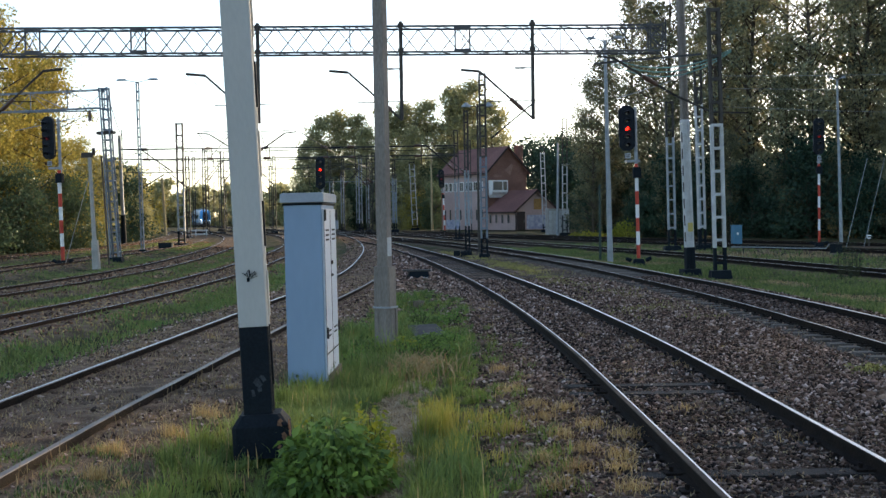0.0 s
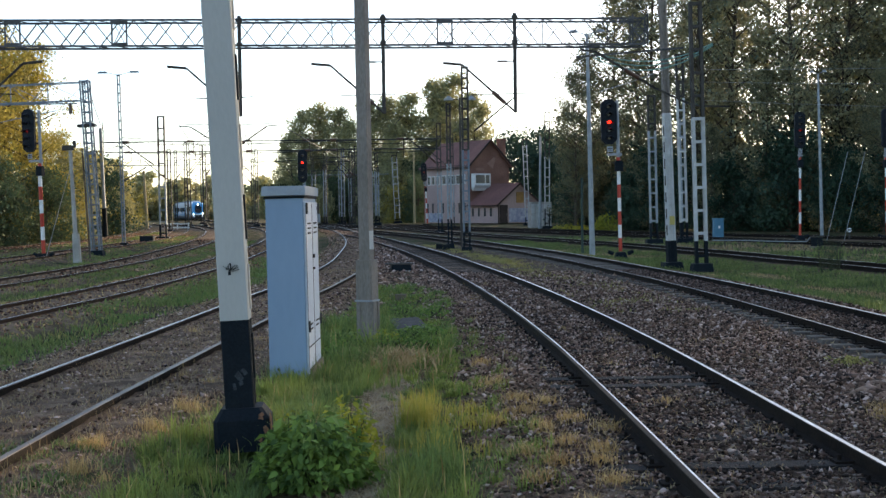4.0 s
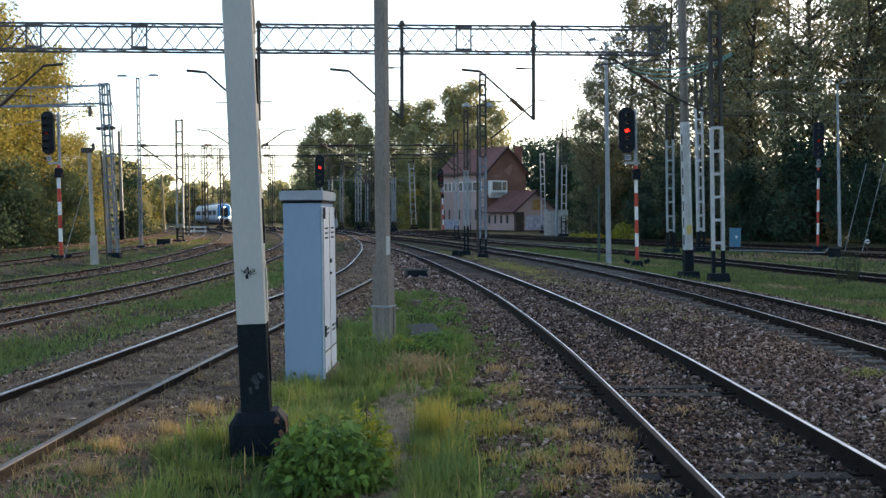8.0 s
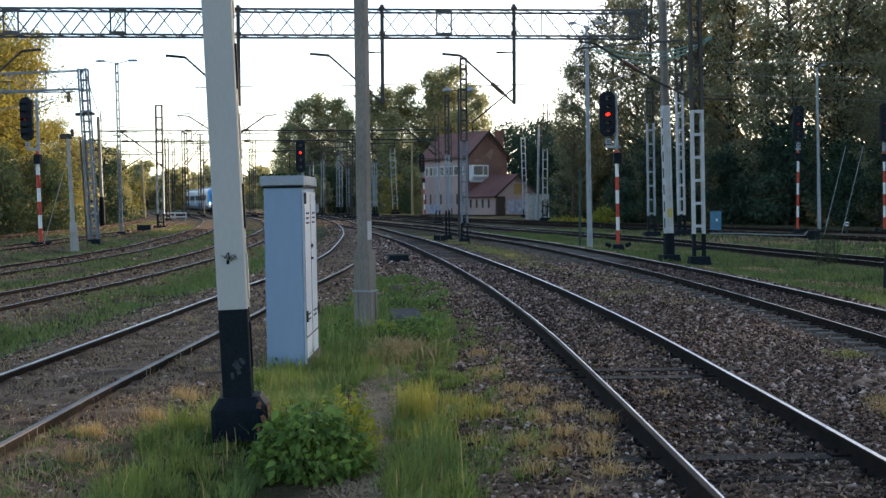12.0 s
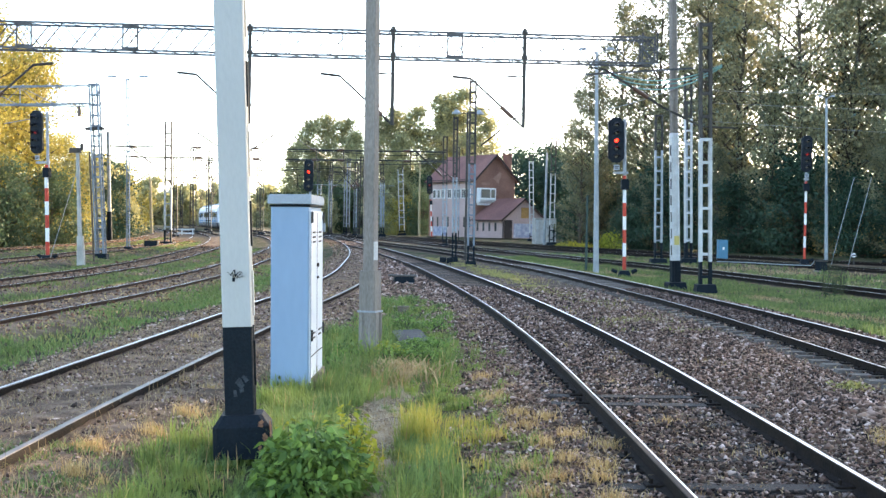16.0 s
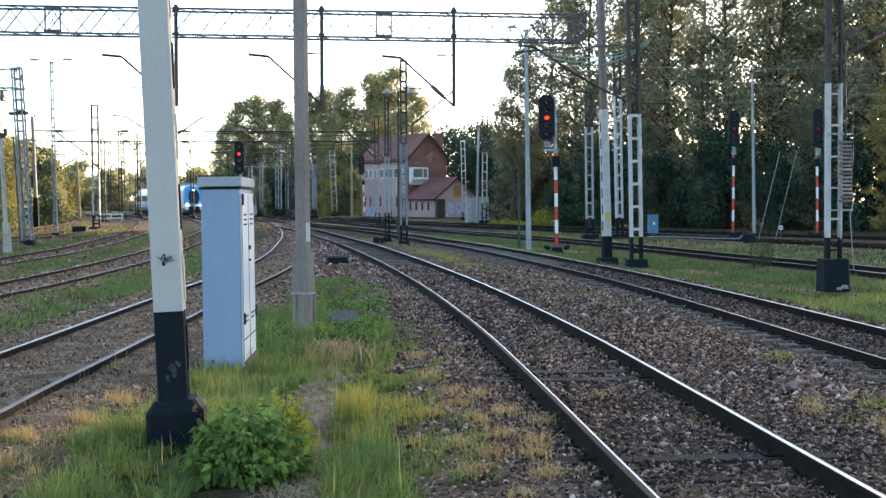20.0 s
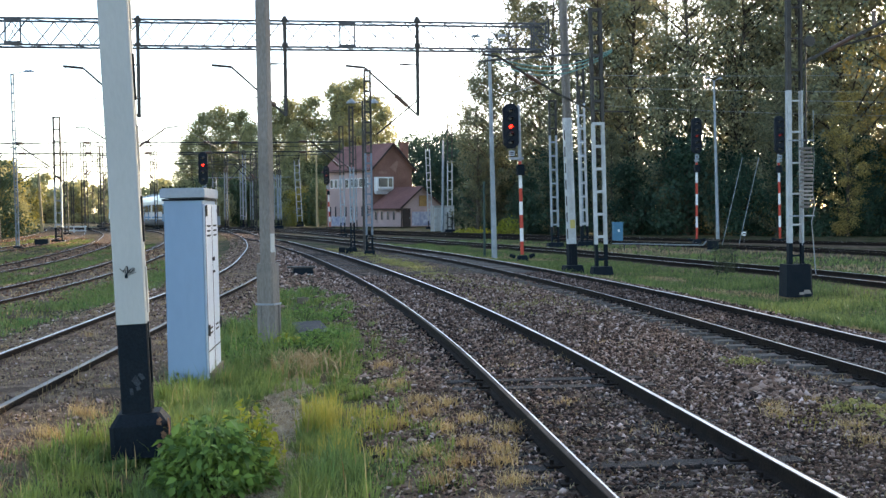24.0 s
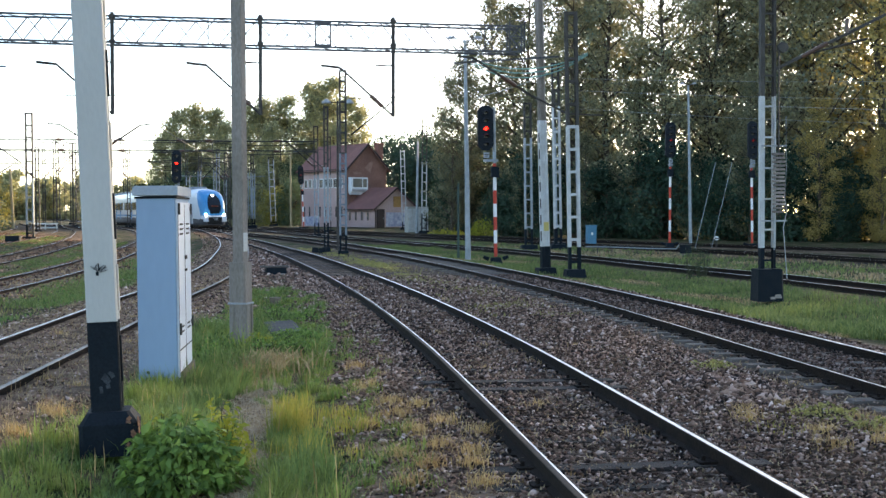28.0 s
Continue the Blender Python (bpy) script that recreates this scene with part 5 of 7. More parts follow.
for pts in ([(8.1, 41, 8.5), (-2, 150, 9.0)], [(-1.9, 41, 6.75), (-9, 115, 6.9), (-30, 190, 7.2)], [(0.7, 41, 6.75), (-4.5, 95, 6.6), (-12, 135, 6.8)], [(-8.5, 41, 6.8), (-14, 110, 6.8), (-33, 190, 7.2)]):
    wire(pts, 0.008, "wire", sag=0.25)
for pts in ([(-26, 99, 7.7), (-8, 100, 7.7), (1, 100, 7.6)], [(-30, 156, 8.8), (-6, 154, 8.2)], [(-36, 196, 9.4), (-12, 187, 9.2)],
            [(-27, 99, 7.0), (-8, 100, 6.9), (1, 100, 6.9)], [(-30, 156, 7.6), (-20, 152, 7.4), (-6, 154, 7.2)], [(-12.2, 70, 6.7), (-24, 118, 6.8), (-36, 196, 8.0)], [(-10, 68, 6.6), (-20.6, 150, 7.6), (-38, 225, 9.5)], [(-18.4, 74.8, 6.3), (-26, 99.8, 7.4)], [(-38, 150, 10.7), (-8.3, 150, 10.55)], [(-38, 150, 9.5), (-8.3, 150, 9.5)], [(-38, 151, 8.2), (-12, 150, 8.7)], [(-29, 150, 9.9), (-24.9, 152, 6.8)], [(-26, 100, 5.9), (-5.5, 100, 6.45)], [(-10.9, 69, 7.9), (-29.2, 150, 10.2)], [(-13.7, 69, 6.8), (-27.3, 152, 9.0)], [(-8.1, 69, 6.9), (-9.0, 148, 8.0)], [(-16.7, 61.3, 8.4), (-26, 100, 8.6)], [(-18.4, 74.8, 6.6), (-19.3, 90, 7.9), (-30, 156, 9.4)], [(11.2, 28.5, 7.9), (17, 29, 7.7)], [(-16.0, 61.3, 6.5), (-26, 99.8, 6.2)]):
    wire(pts, 0.028, "wire", sag=0.25)
for pts in ([(11.3, 28.4, 4.5), (40, 36, 5.6)], [(9.2, 40, 6.0), (38, 52, 7.4)], [(9.2, 40, 5.4), (38, 56, 6.4)], [(9.2, 40, 6.4), (38, 50, 8.2)]):
    wire(pts, 0.0055, "steel_grey", sag=0.25)
wire([(-15.5, 153, 6.5), (-9, 152, 6.45), (-4.5, 153, 6.5)], 0.035, "steel_grey", "cross_span_beam", "thin grey cross beam between pale masts")
wire([(-15.5, 156, 5.6), (-8, 156, 5.5), (-5, 156, 5.6)], 0.035, "steel_dark", "cross_span_beam", "thin dark cross beam between pale masts")
for z0, z1, y in ((7.75, 7.7, 99.5), (6.95, 6.98, 100.2)):
    wire([(-26, y, z0), (-16, y, z0 - 0.02), (-5.5, y, z1), (1.2, y, z1)], 0.05, "wire", "cross_span_wire", "dark cross-span wire with insulators across the tracks")
    for x in (-24.2, -19.0, -14.3, -9.6, -7.4, -2.0):
        t = thing("span_insulator", pose(x, y, z0 - 0.01), "dark insulator hanging on a cross-span wire", "insulator", "span insulators")
        part("body", Geo().tube((-0.25, 0, 0), (0.25, 0, 0), 0.10, n=8), M["insul"], t)
        part("dropper", Geo().tube((0.3, 0, 0), (0.3, 0, -0.75), 0.035), M["steel_dark"], t)
for k, (dz, q) in enumerate(((0.0, 0.52), (0.10, 0.45), (-0.08, 0.62))):
    wire([(5.75, 41.6, 7.12 + dz), (9.6, 40.6, 7.3 + dz * 0.4)], 0.021, "green_ins", "jumper_cable", "green sleeved jumper cable between masts", q)
wire([(6.0, 41.6, 5.9), (8.2, 41.0, 6.6)], 0.012, "steel_grey", "jumper_cable", "thin pale cable between masts", 0.05)


# ---- signal box house ----
def house():
    a = 33.0
    # local x runs along the gable, y along the long wall; origin at the near corner of the annex
    t = thing("signal_house", pose(8.63, 146.35, 0.25, 0, 0, a), "two-storey brick and pink plaster railway house with red roof", "house")
    W, L0, L1, he, hr, ae, ar = 6.2, 5.9, 16.2, 7.35, 10.3, 2.45, 4.75

    def gable_wall(y, z_e, z_r, th=0.3, x0=0.0):
        g = Geo()
        vs = [(x0, y, 0), (W, y, 0), (W, y, z_e), (W / 2, y, z_r), (x0, y, z_e)]
        vs2 = [(x, y + th, z) for x, _, z in vs]
        n = 5
        return g.add(vs + vs2, [tuple(range(n)), tuple(range(n, 2 * n))[::-1]] + [(i, n + i, n + (i + 1) % n, (i + 1) % n) for i in range(n)])
    part("wall", gable_wall(L0, he, hr), M["brick_red"], t, "old red brick gable wall")
    part("wall", gable_wall(L1 - 0.3, he, hr), M["brick_red"], t)
    part("wall", Geo().box((0.15, (L0 + L1) / 2, he / 2), (0.3, L1 - L0 - 0.62, he)), M["plaster"], t, "pink plastered long wall")
    part("wall", Geo().box((W - 0.15, (L0 + L1) / 2, he / 2), (0.3, L1 - L0 - 0.62, he)), M["brick_red"], t)
    part("wall", gable_wall(0, ae, ar), M["plaster"], t, "pink plastered annex gable")
    part("wall", Geo().box((0.15, L0 / 2 + 0.15, ae / 2), (0.3, L0 - 0.32, ae)), M["plaster"], t)
    part("wall", Geo().box((W - 0.15, L0 / 2 + 0.15, ae / 2), (0.3, L0 - 0.32, ae)), M["plaster"], t)

    def slope(y0, y1, ze, zr, s, over=0.45, th=0.12):
        x0 = -over if s < 0 else W + over
        dz = (zr - ze) / (W / 2) * over
        g = Geo()
        vs = [(x0, y0, ze - dz), (W / 2, y0, zr), (W / 2, y1, zr), (x0, y1, ze - dz)]
        return g.add(vs + [(x, y, z + th) for x, y, z in vs], [(0, 1, 2, 3), (7, 6, 5, 4), (0, 4, 5, 1), (1, 5, 6, 2), (2, 6, 7, 3), (3, 7, 4, 0)])
    for s in (-1, 1):
        r = part("roof", slope(L0 - 0.45, L1 + 0.4, he, hr, s), M["roof_tile"], t, "dull red roof slope")
        part("fascia", Geo().bar((-0.5 if s < 0 else W + 0.5, L0 - 0.47, he - 0.55), (W / 2, L0 - 0.47, hr + 0.02), 0.05, 0.2), M["door_brown"], r)
        r = part("roof", slope(-0.4, L0 - 0.02, ae, ar, s), M["roof_tile"], t, "dull red annex roof slope")
        part("fascia", Geo().bar((-0.45 if s < 0 else W + 0.45, -0.42, ae - 0.4), (W / 2, -0.42, ar + 0.02), 0.05, 0.18), M["door_brown"], r)
        for y0, y1, z in ((L0 - 0.4, L1 + 0.3, he - 0.42), (-0.4, L0, ae - 0.32)):
            part("gutter", Geo().bar((-0.5 if s < 0 else W + 0.5, y0, z), (-0.5 if s < 0 else W + 0.5, y1, z), 0.12, 0.1), M["door_brown"], r)
    ch = part("chimney", Geo().box((W - 0.55, L0 + 0.9, 8.7), (0.85, 0.75, 3.6)), M["brick_red"], t)
    part("chimney_cap", Geo().box((W - 0.55, L0 + 0.9, 10.5), (0.97, 0.88, 0.16), bevel=0.02), M["brick_red"], ch)
    # bay window on the gable
    bay = part("bay", Geo().box((1.55, L0 - 0.35, 5.25), (2.5, 0.7, 1.75), bevel=0.02).box((1.55, L0 - 0.22, 4.2), (2.2, 0.44, 0.4), taper=1.15), M["frame_white"], t, "white framed bay window")
    for x, w in ((1.22, 1.35), (2.33, 0.55)):
        part("pane", Geo().box((x, L0 - 0.715, 5.45), (w, 0.03, 1.05)), M["house_glass"], bay)
    part("apron", Geo().box((1.55, L0 - 0.712, 4.55), (2.3, 0.02, 0.3)), M["concrete_lt"], bay)
    part("plaster_patch", Geo().box((3.6, L0 - 0.012, 7.6), (1.1, 0.02, 1.3), turn=pose(0, 0, 0, 0, 35, 0).to_3x3(), taper=0.3).box((1.7, L0 - 0.012, 6.7), (1.2, 0.02, 0.3)), M["brick_pale"], t, "pale patch of old plaster")
    # windows of the long wall
    for k in range(5):
        y = L0 + 1.2 + k * 1.05
        w = part("window", Geo().box((-0.03, y, 5.45), (0.1, 0.82, 1.2)), M["frame_white"], t)
        for q in (-1, 1):
            part("pane", Geo().box((-0.09, y + q * 0.18, 5.45), (0.03, 0.29, 1.02)), M["house_glass"], w)
    for k in range(3):
        y = L0 + 6.9 + k * 1.0
        w = part("window", Geo().box((-0.03, y, 5.45), (0.1, 0.7, 1.15)), M["frame_white"], t)
        part("pane", Geo().box((-0.09, y, 5.45), (0.03, 0.5, 0.98)), M["house_glass"], w)
    for k in range(8):
        y = L0 + 0.9 + k * 1.2
        w = part("window", Geo().box((-0.02, y, 1.9), (0.06, 0.44, 1.35)), M["plaster"], t)
        part("pane", Geo().box((-0.055, y, 1.9), (0.03, 0.32, 1.25)), M["house_glass"], w)
    # dark strip added under the eave to draw its shadow
    part("eave_shadow_board", Geo().box((-0.2, (L0 + L1) / 2, he - 0.2), (0.36, L1 - L0, 0.1)), M["door_brown"], t)
    for k in range(4):
        y = 1.3 + k * 1.25
        w = part("window", Geo().box((-0.02, y, 1.35), (0.06, 0.5, 1.15)), M["plaster"], t)
        part("pane", Geo().box((-0.055, y, 1.35), (0.03, 0.38, 1.02)), M["house_glass"], w)
    d = part("door", Geo().box((0.85, -0.03, 1.1), (1.15, 0.1, 2.2)), M["door_brown"], t, "dark brown door")
    part("handle", Geo().box((1.28, -0.1, 1.05), (0.05, 0.06, 0.14)), M["steel_grey"], d)
    part("boarded_window", Geo().box((3.35, -0.03, 3.1), (1.1, 0.08, 1.3)), M["board"], t, "window closed with an ochre board")
    part("graffiti_panel", Geo().box((3.4, -0.012, 0.95), (3.4, 0.02, 1.7)), M["graffiti"], t, "wall covered with blurred graffiti")
    part("downpipe", Geo().tube((0.06, -0.08, 0), (0.06, -0.08, ae), 0.06), M["door_brown"], t)
    part("graffiti_panel", Geo().box((-0.012, L0 + 7.5, 0.7), (0.02, 3.2, 1.2)), M["graffiti"], t)


house()


# ---- trees ----
def tree_meshes(seed, h, rad, bare, leaves, size, clumps, shape="tall", spread=0.75):
    """Trunk with rising limbs; each limb carries clumps of single leaves, with gaps of sky between the limbs."""
    rg = np.random.default_rng(seed)
    g = Geo()
    pts = [Vector((0, 0, -0.3))]
    for k in range(1, 7):
        pts.append(Vector((rg.normal(0, 0.03) * h * 0.2, rg.normal(0, 0.03) * h * 0.2, h * 0.95 * k / 6)))
    r0 = 0.018 * h * 0.6 + 0.05
    for k in range(6):
        g.tube(pts[k], pts[k + 1], r0 * (1 - k / 6.3), r0 * (1 - (k + 1) / 6.3), 7)
    cs, sds = [], []
    for k in range(clumps // 3):
        u = (k + rg.uniform(0, 1)) / (clumps // 3)
        z = bare + (h - bare) * u
        if shape == "tall":
            rr = rad * (math.sin(math.pi * min(1, (u * 0.85 + 0.15))) ** 0.6)
        else:
            rr = rad * math.sqrt(max(0.02, 1 - (2 * u - 0.75) ** 2 / 1.6))
        a = rg.uniform(0, 2 * math.pi)
        q = rr * rg.uniform(0.45, 1.05)
        tip = Vector((q * math.cos(a), q * math.sin(a), z))
        lift = q * rg.uniform(0.5, 1.1) if shape == "tall" else q * rg.uniform(0.2, 0.7)
        zs = max(0.3, z - lift)
        i = min(5, max(0, int(zs / (h * 0.95) * 6)))
        base = pts[i].lerp(pts[i + 1], min(1.0, max(0.0, zs / (h * 0.95) * 6 - i)))
        g.tube(base, tip, 0.035 + 0.008 * q + 0.002 * (h - z), 0.012, 5)
        for f in (0.5, 0.78, 1.0):
            c = base.lerp(tip, f * rg.uniform(0.9, 1.08))
            cs.append((c.x + rg.normal(0, 0.16) * rad * 0.5, c.y + rg.normal(0, 0.16) * rad * 0.5, c.z + rg.normal(0, 0.1) * rad * 0.5))
            sds.append(spread * rg.uniform(0.42, 0.95))
    cs, sds = np.array(cs), np.array(sds)
    wt = sds ** 1.7
    which = rg.choice(len(cs), leaves, p=wt / wt.sum())
    off = rg.normal(0, 1, (leaves, 3))
    off *= np.minimum(1.0, 1.9 / np.linalg.norm(off, axis=1))[:, None]
    c = cs[which] + off * sds[which][:, None] * [1, 1, 0.7]
    a = rg.normal(0, 1, (leaves, 3))
    a /= np.linalg.norm(a, axis=1)[:, None]
    b = np.cross(a, rg.normal(0, 1, (leaves, 3)))
    b /= np.linalg.norm(b, axis=1)[:, None]
    s = size * rg.uniform(0.6, 1.4, leaves)[:, None]
    v = np.stack([c + a * s, c - a * s * 0.5 + b * s * 0.8, c - a * s * 0.5 - b * s * 0.8], 1).reshape(-1, 3)
    f = np.arange(leaves * 3).reshape(-1, 3)
    return g, v, f


def tree_kind(name, label, leaf, bark="bark", **kw):
    g, v, f = tree_meshes(**kw)
    return dict(trunk=g.mesh("trunk", M[bark]), crown=big_mesh("crown", v, f, LEAF[leaf]), name=name, label=label)


def plant(kind, x, y, s=1.0, turn=0.0, group="", lean=0.0, z=None):
    zb = float(rise(y)) - 0.25 if z is None else z
    t = thing(kind["name"], pose(x, y, zb, lean, 0, turn) @ Matrix.Scale(s, 4), kind["label"], "tree" if "tree" in kind["name"] else "bush", group)
    part("trunk", kind["trunk"], None, t)
    part("crown", kind["crown"], None, t)
    return t


K_FOREST = [tree_kind("tall_tree", "tall leafy tree at the wood's edge, backlit", "forest", seed=20 + k, h=23, rad=4.4, bare=3.0, leaves=15000, size=0.118, clumps=222, spread=0.66) for k in range(4)]
K_GOLD = [tree_kind("tall_tree", "broad leafy tree, evening sun put into its yellow leaf colour", "gold", seed=40 + k, h=16, rad=4.4, bare=0.8, leaves=20000, size=0.105, clumps=150, shape="round", spread=0.95) for k in range(3)]
K_MID = [tree_kind("tall_tree", "leafy tree behind the house, paled for distance haze", "middle", seed=60 + k, h=22, rad=4.6, bare=2.5, leaves=11000, size=0.22, clumps=135, spread=1.15) for k in range(3)]
K_BUSH = [tree_kind("bush", "bush below the trees, its green darkened for shade", "bush", seed=80 + k, h=7, rad=3.6, bare=0.2, leaves=11000, size=0.12, clumps=96, shape="round", spread=1.0) for k in range(3)]
K_MBUSH = [tree_kind("bush", "bush before the distant trees, its green paled for haze", "middle", seed=96 + k, h=7, rad=3.6, bare=0.1, leaves=4800, size=0.19, clumps=75, shape="round", spread=0.95) for k in range(2)]
K_GBUSH = [tree_kind("bush", "yellow-green bush tinted for the low sun", "gold", seed=90 + k, h=6.5, rad=3.2, bare=0.1, leaves=8000, size=0.115, clumps=84, shape="round", spread=0.85) for k in range(2)]
K_BACK = [tree_kind("tall_tree", "dark-coloured back tree of the wood, those out of view blocking the sun", "bush", seed=140 + k, h=24, rad=6.5, bare=0.5, leaves=9000, size=0.28, clumps=90, spread=1.6) for k in range(2)]
K_EDGE = [tree_kind("tall_tree", "leafy tree at the wood's corner, its leaves darkened for shade", "edge", seed=190 + k, h=23, rad=4.4, bare=2.2, leaves=15000, size=0.118, clumps=222, spread=0.68) for k in range(3)]
K_DEEP = [tree_kind("tall_tree", "tall tree deep in the wood", "forest", seed=170 + k, h=25, rad=5.2, bare=9.0, leaves=7000, size=0.20, clumps=120, spread=1.1) for k in range(2)]
K_RGOLD = [tree_kind("tall_tree", "tall tree of the wood, backlight put into its golden leaf colour", "amber", seed=150 + k, h=22, rad=4.3, bare=1.0, leaves=15500, size=0.118, clumps=222, spread=0.66) for k in range(3)]
K_SHADE = [tree_kind("bush", "bush before tall trees, shade put into its dull green", "shade", seed=180 + k, h=7, rad=3.6, bare=0.2, leaves=9000, size=0.12, clumps=90, shape="round", spread=1.0) for k in range(2)]
K_ABUSH = [tree_kind("bush", "bush of the wood, backlight put into its amber leaf colour", "amber", seed=160 + k, h=7, rad=3.4, bare=0.2, leaves=8500, size=0.12, clumps=84, shape="round", spread=0.95) for k in range(2)]
rt = random.Random(11)
# wood on the right; its trees stand taller away from the house
plant(K_EDGE[1], 13.7, 112, 0.62, 40, "trees of the wood")
plant(K_EDGE[2], 15.6, 115, 0.76, 130, "trees of the wood")
plant(K_EDGE[0], 17.9, 117, 1.02, 200, "trees of the wood")
for k, (x, y) in enumerate([(19.8, 107), (23, 103), (20.8, 116), (26.5, 100), (29.5, 97), (25, 110), (33, 95), (30.5, 106), (36.5, 93), (35, 102), (40, 91), (39.5, 99), (43.5, 88), (44, 97), (47.5, 86), (48, 95), (52, 85), (41, 108), (50, 104), (54, 94), (57, 88), (60, 80), (65, 75), (50.5, 89), (55, 86), (48.5, 82)]):
    plant((K_RGOLD[k % 3] if x > 50.2 or k == 12 else (K_EDGE[k % 3] if x < 24.5 or k == 9 else K_FOREST[k % 4])), x + rt.uniform(-0.8, 0.8), y + rt.uniform(-1, 1), rt.uniform(0.9, 1.1) * min(1.3, 0.95 + 0.011 * (x - 15)), rt.uniform(0, 360), "trees of the wood", rt.uniform(-1.5, 1.5))
# back row; full-size trees beyond x = 70 are unseen, added to block sun
for k, (x, y) in enumerate([(22, 124), (30, 121), (38, 117), (46, 113), (53, 109), (60, 104), (66, 97), (72, 88), (80, 80), (92, 74), (104, 66)]):
    plant(K_BACK[k % 2], x + rt.uniform(-1, 1), y + rt.uniform(-1, 1), rt.uniform(0.25, 0.33) if x < 70 else 0.9, rt.uniform(0, 360), "trees of the wood")
for k, (x, y) in enumerate([(28, 117), (38, 113), (46, 109), (58, 99), (62, 95), (66, 88)]):
    plant(K_DEEP[k % 2], x, y, rt.uniform(0.85, 1.05), rt.uniform(0, 360), "trees of the wood")
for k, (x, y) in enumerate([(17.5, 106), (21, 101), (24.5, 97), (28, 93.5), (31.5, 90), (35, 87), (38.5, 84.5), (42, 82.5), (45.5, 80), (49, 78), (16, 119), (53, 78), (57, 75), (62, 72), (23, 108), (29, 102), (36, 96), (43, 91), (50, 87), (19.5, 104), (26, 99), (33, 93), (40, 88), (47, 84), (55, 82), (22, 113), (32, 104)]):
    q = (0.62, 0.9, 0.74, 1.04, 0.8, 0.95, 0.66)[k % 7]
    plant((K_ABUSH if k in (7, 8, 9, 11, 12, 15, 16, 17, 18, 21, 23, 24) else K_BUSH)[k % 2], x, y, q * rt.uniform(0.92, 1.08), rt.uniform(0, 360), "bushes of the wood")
# young trees among the bushes
for k, (x, y) in enumerate([(19, 102.5), (23, 98), (26.5, 94.5), (29.5, 91), (33, 87.5), (37, 84.5), (40.5, 82), (44, 80), (47.5, 77.5), (51, 76), (24.8, 101), (34.8, 91)]):
    plant(K_RGOLD[k % 3] if x > 36 else K_EDGE[k % 3], x, y, rt.uniform(0.28, 0.55), rt.uniform(0, 360), "young trees of the wood")
# trees right of the house, dark through the shade put into their leaf colour
for k, (x, y, s) in enumerate([(17.0, 166, 1.75), (21, 158, 1.7), (13.6, 176, 1.7), (20.5, 142, 1.15), (24, 132, 1.1), (20, 178, 1.6)]):
    plant(K_BUSH[k % 3], x, y, s, rt.uniform(0, 360), "bushes of the wood")
# trees behind the house
for k, (x, y, s) in enumerate([(5.3, 205, 1.10), (1.6, 208, 1.06), (8.2, 201, 0.94), (-2.4, 210, 0.98), (-6.3, 212, 0.95), (-9.5, 210, 0.92), (-14, 206, 0.86), (-17.3, 205, 0.88), (-20, 203, 0.84), (-21.6, 199, 0.66), (-4.5, 196, 0.72), (3, 214, 1.0), (-12, 198, 0.74)]):
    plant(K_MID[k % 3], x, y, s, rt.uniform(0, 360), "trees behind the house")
for k, (x, y, s) in enumerate([(-4, 178, 0.8), (-1, 176, 0.9), (-8, 186, 0.9), (-12, 190, 0.9), (-16, 186, 0.8), (1, 184, 1.0), (-20, 192, 0.8), (4, 190, 1.1), (-6, 195, 1.2), (-10, 197, 1.2), (8, 192, 1.1), (-14, 199, 1.1), (-18, 203, 1.0), (-1, 196, 1.3), (3, 200, 1.4)]):
    plant((K_GBUSH if k == 0 else (K_MBUSH, K_SHADE)[k % 2])[k % 2], x, y, s, rt.uniform(0, 360), "bushes before the distant trees")
# trees on the left
for k, (x, y, s) in enumerate([(-31, 84, 1.05), (-35.5, 88, 1.15), (-29.5, 92, 0.9), (-33, 97, 0.95), (-40, 92, 1.1), (-31.5, 106, 0.56), (-37, 108, 0.95), (-44, 100, 1.1)]):
    plant(K_GOLD[k % 3], x, y, s, rt.uniform(0, 360), "trees on the left")
for k, (x, y, s) in enumerate([(-27.6, 92, 0.8), (-28.5, 100, 0.95), (-30.5, 113, 1.0), (-32, 121, 1.05), (-33.5, 128, 1.0), (-36, 136, 1.05), (-37, 145, 1.1), (-42, 152, 1.2), (-44, 165, 1.2), (-48, 178, 1.2), (-29.5, 84, 0.7), (-52, 192, 1.2)]):
    plant((K_GBUSH, K_MBUSH, K_BUSH)[k % 3][k % 2], x, y, s, rt.uniform(0, 360), "bushes on the left")
for k, (x, y, s) in enumerate([(-32.5, 128, 0.34), (-36, 134, 0.38), (-41, 150, 0.38), (-46, 160, 0.36), (-30, 121, 0.28)]):
    plant(K_MID[k % 3], x, y, s, rt.uniform(0, 360), "trees on the left")
for k, (x, y, s) in enumerate([(-26.5, 86, 0.72), (-28.5, 82, 0.78), (-30.5, 79, 0.85), (-22, 201, 1.0), (-18.5, 196, 1.1), (-24, 208, 0.9), (-15, 192, 1.0)]):
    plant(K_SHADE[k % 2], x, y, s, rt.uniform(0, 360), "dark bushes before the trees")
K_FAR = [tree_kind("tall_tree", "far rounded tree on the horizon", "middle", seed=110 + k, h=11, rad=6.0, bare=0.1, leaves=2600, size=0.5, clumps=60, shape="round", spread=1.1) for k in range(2)]
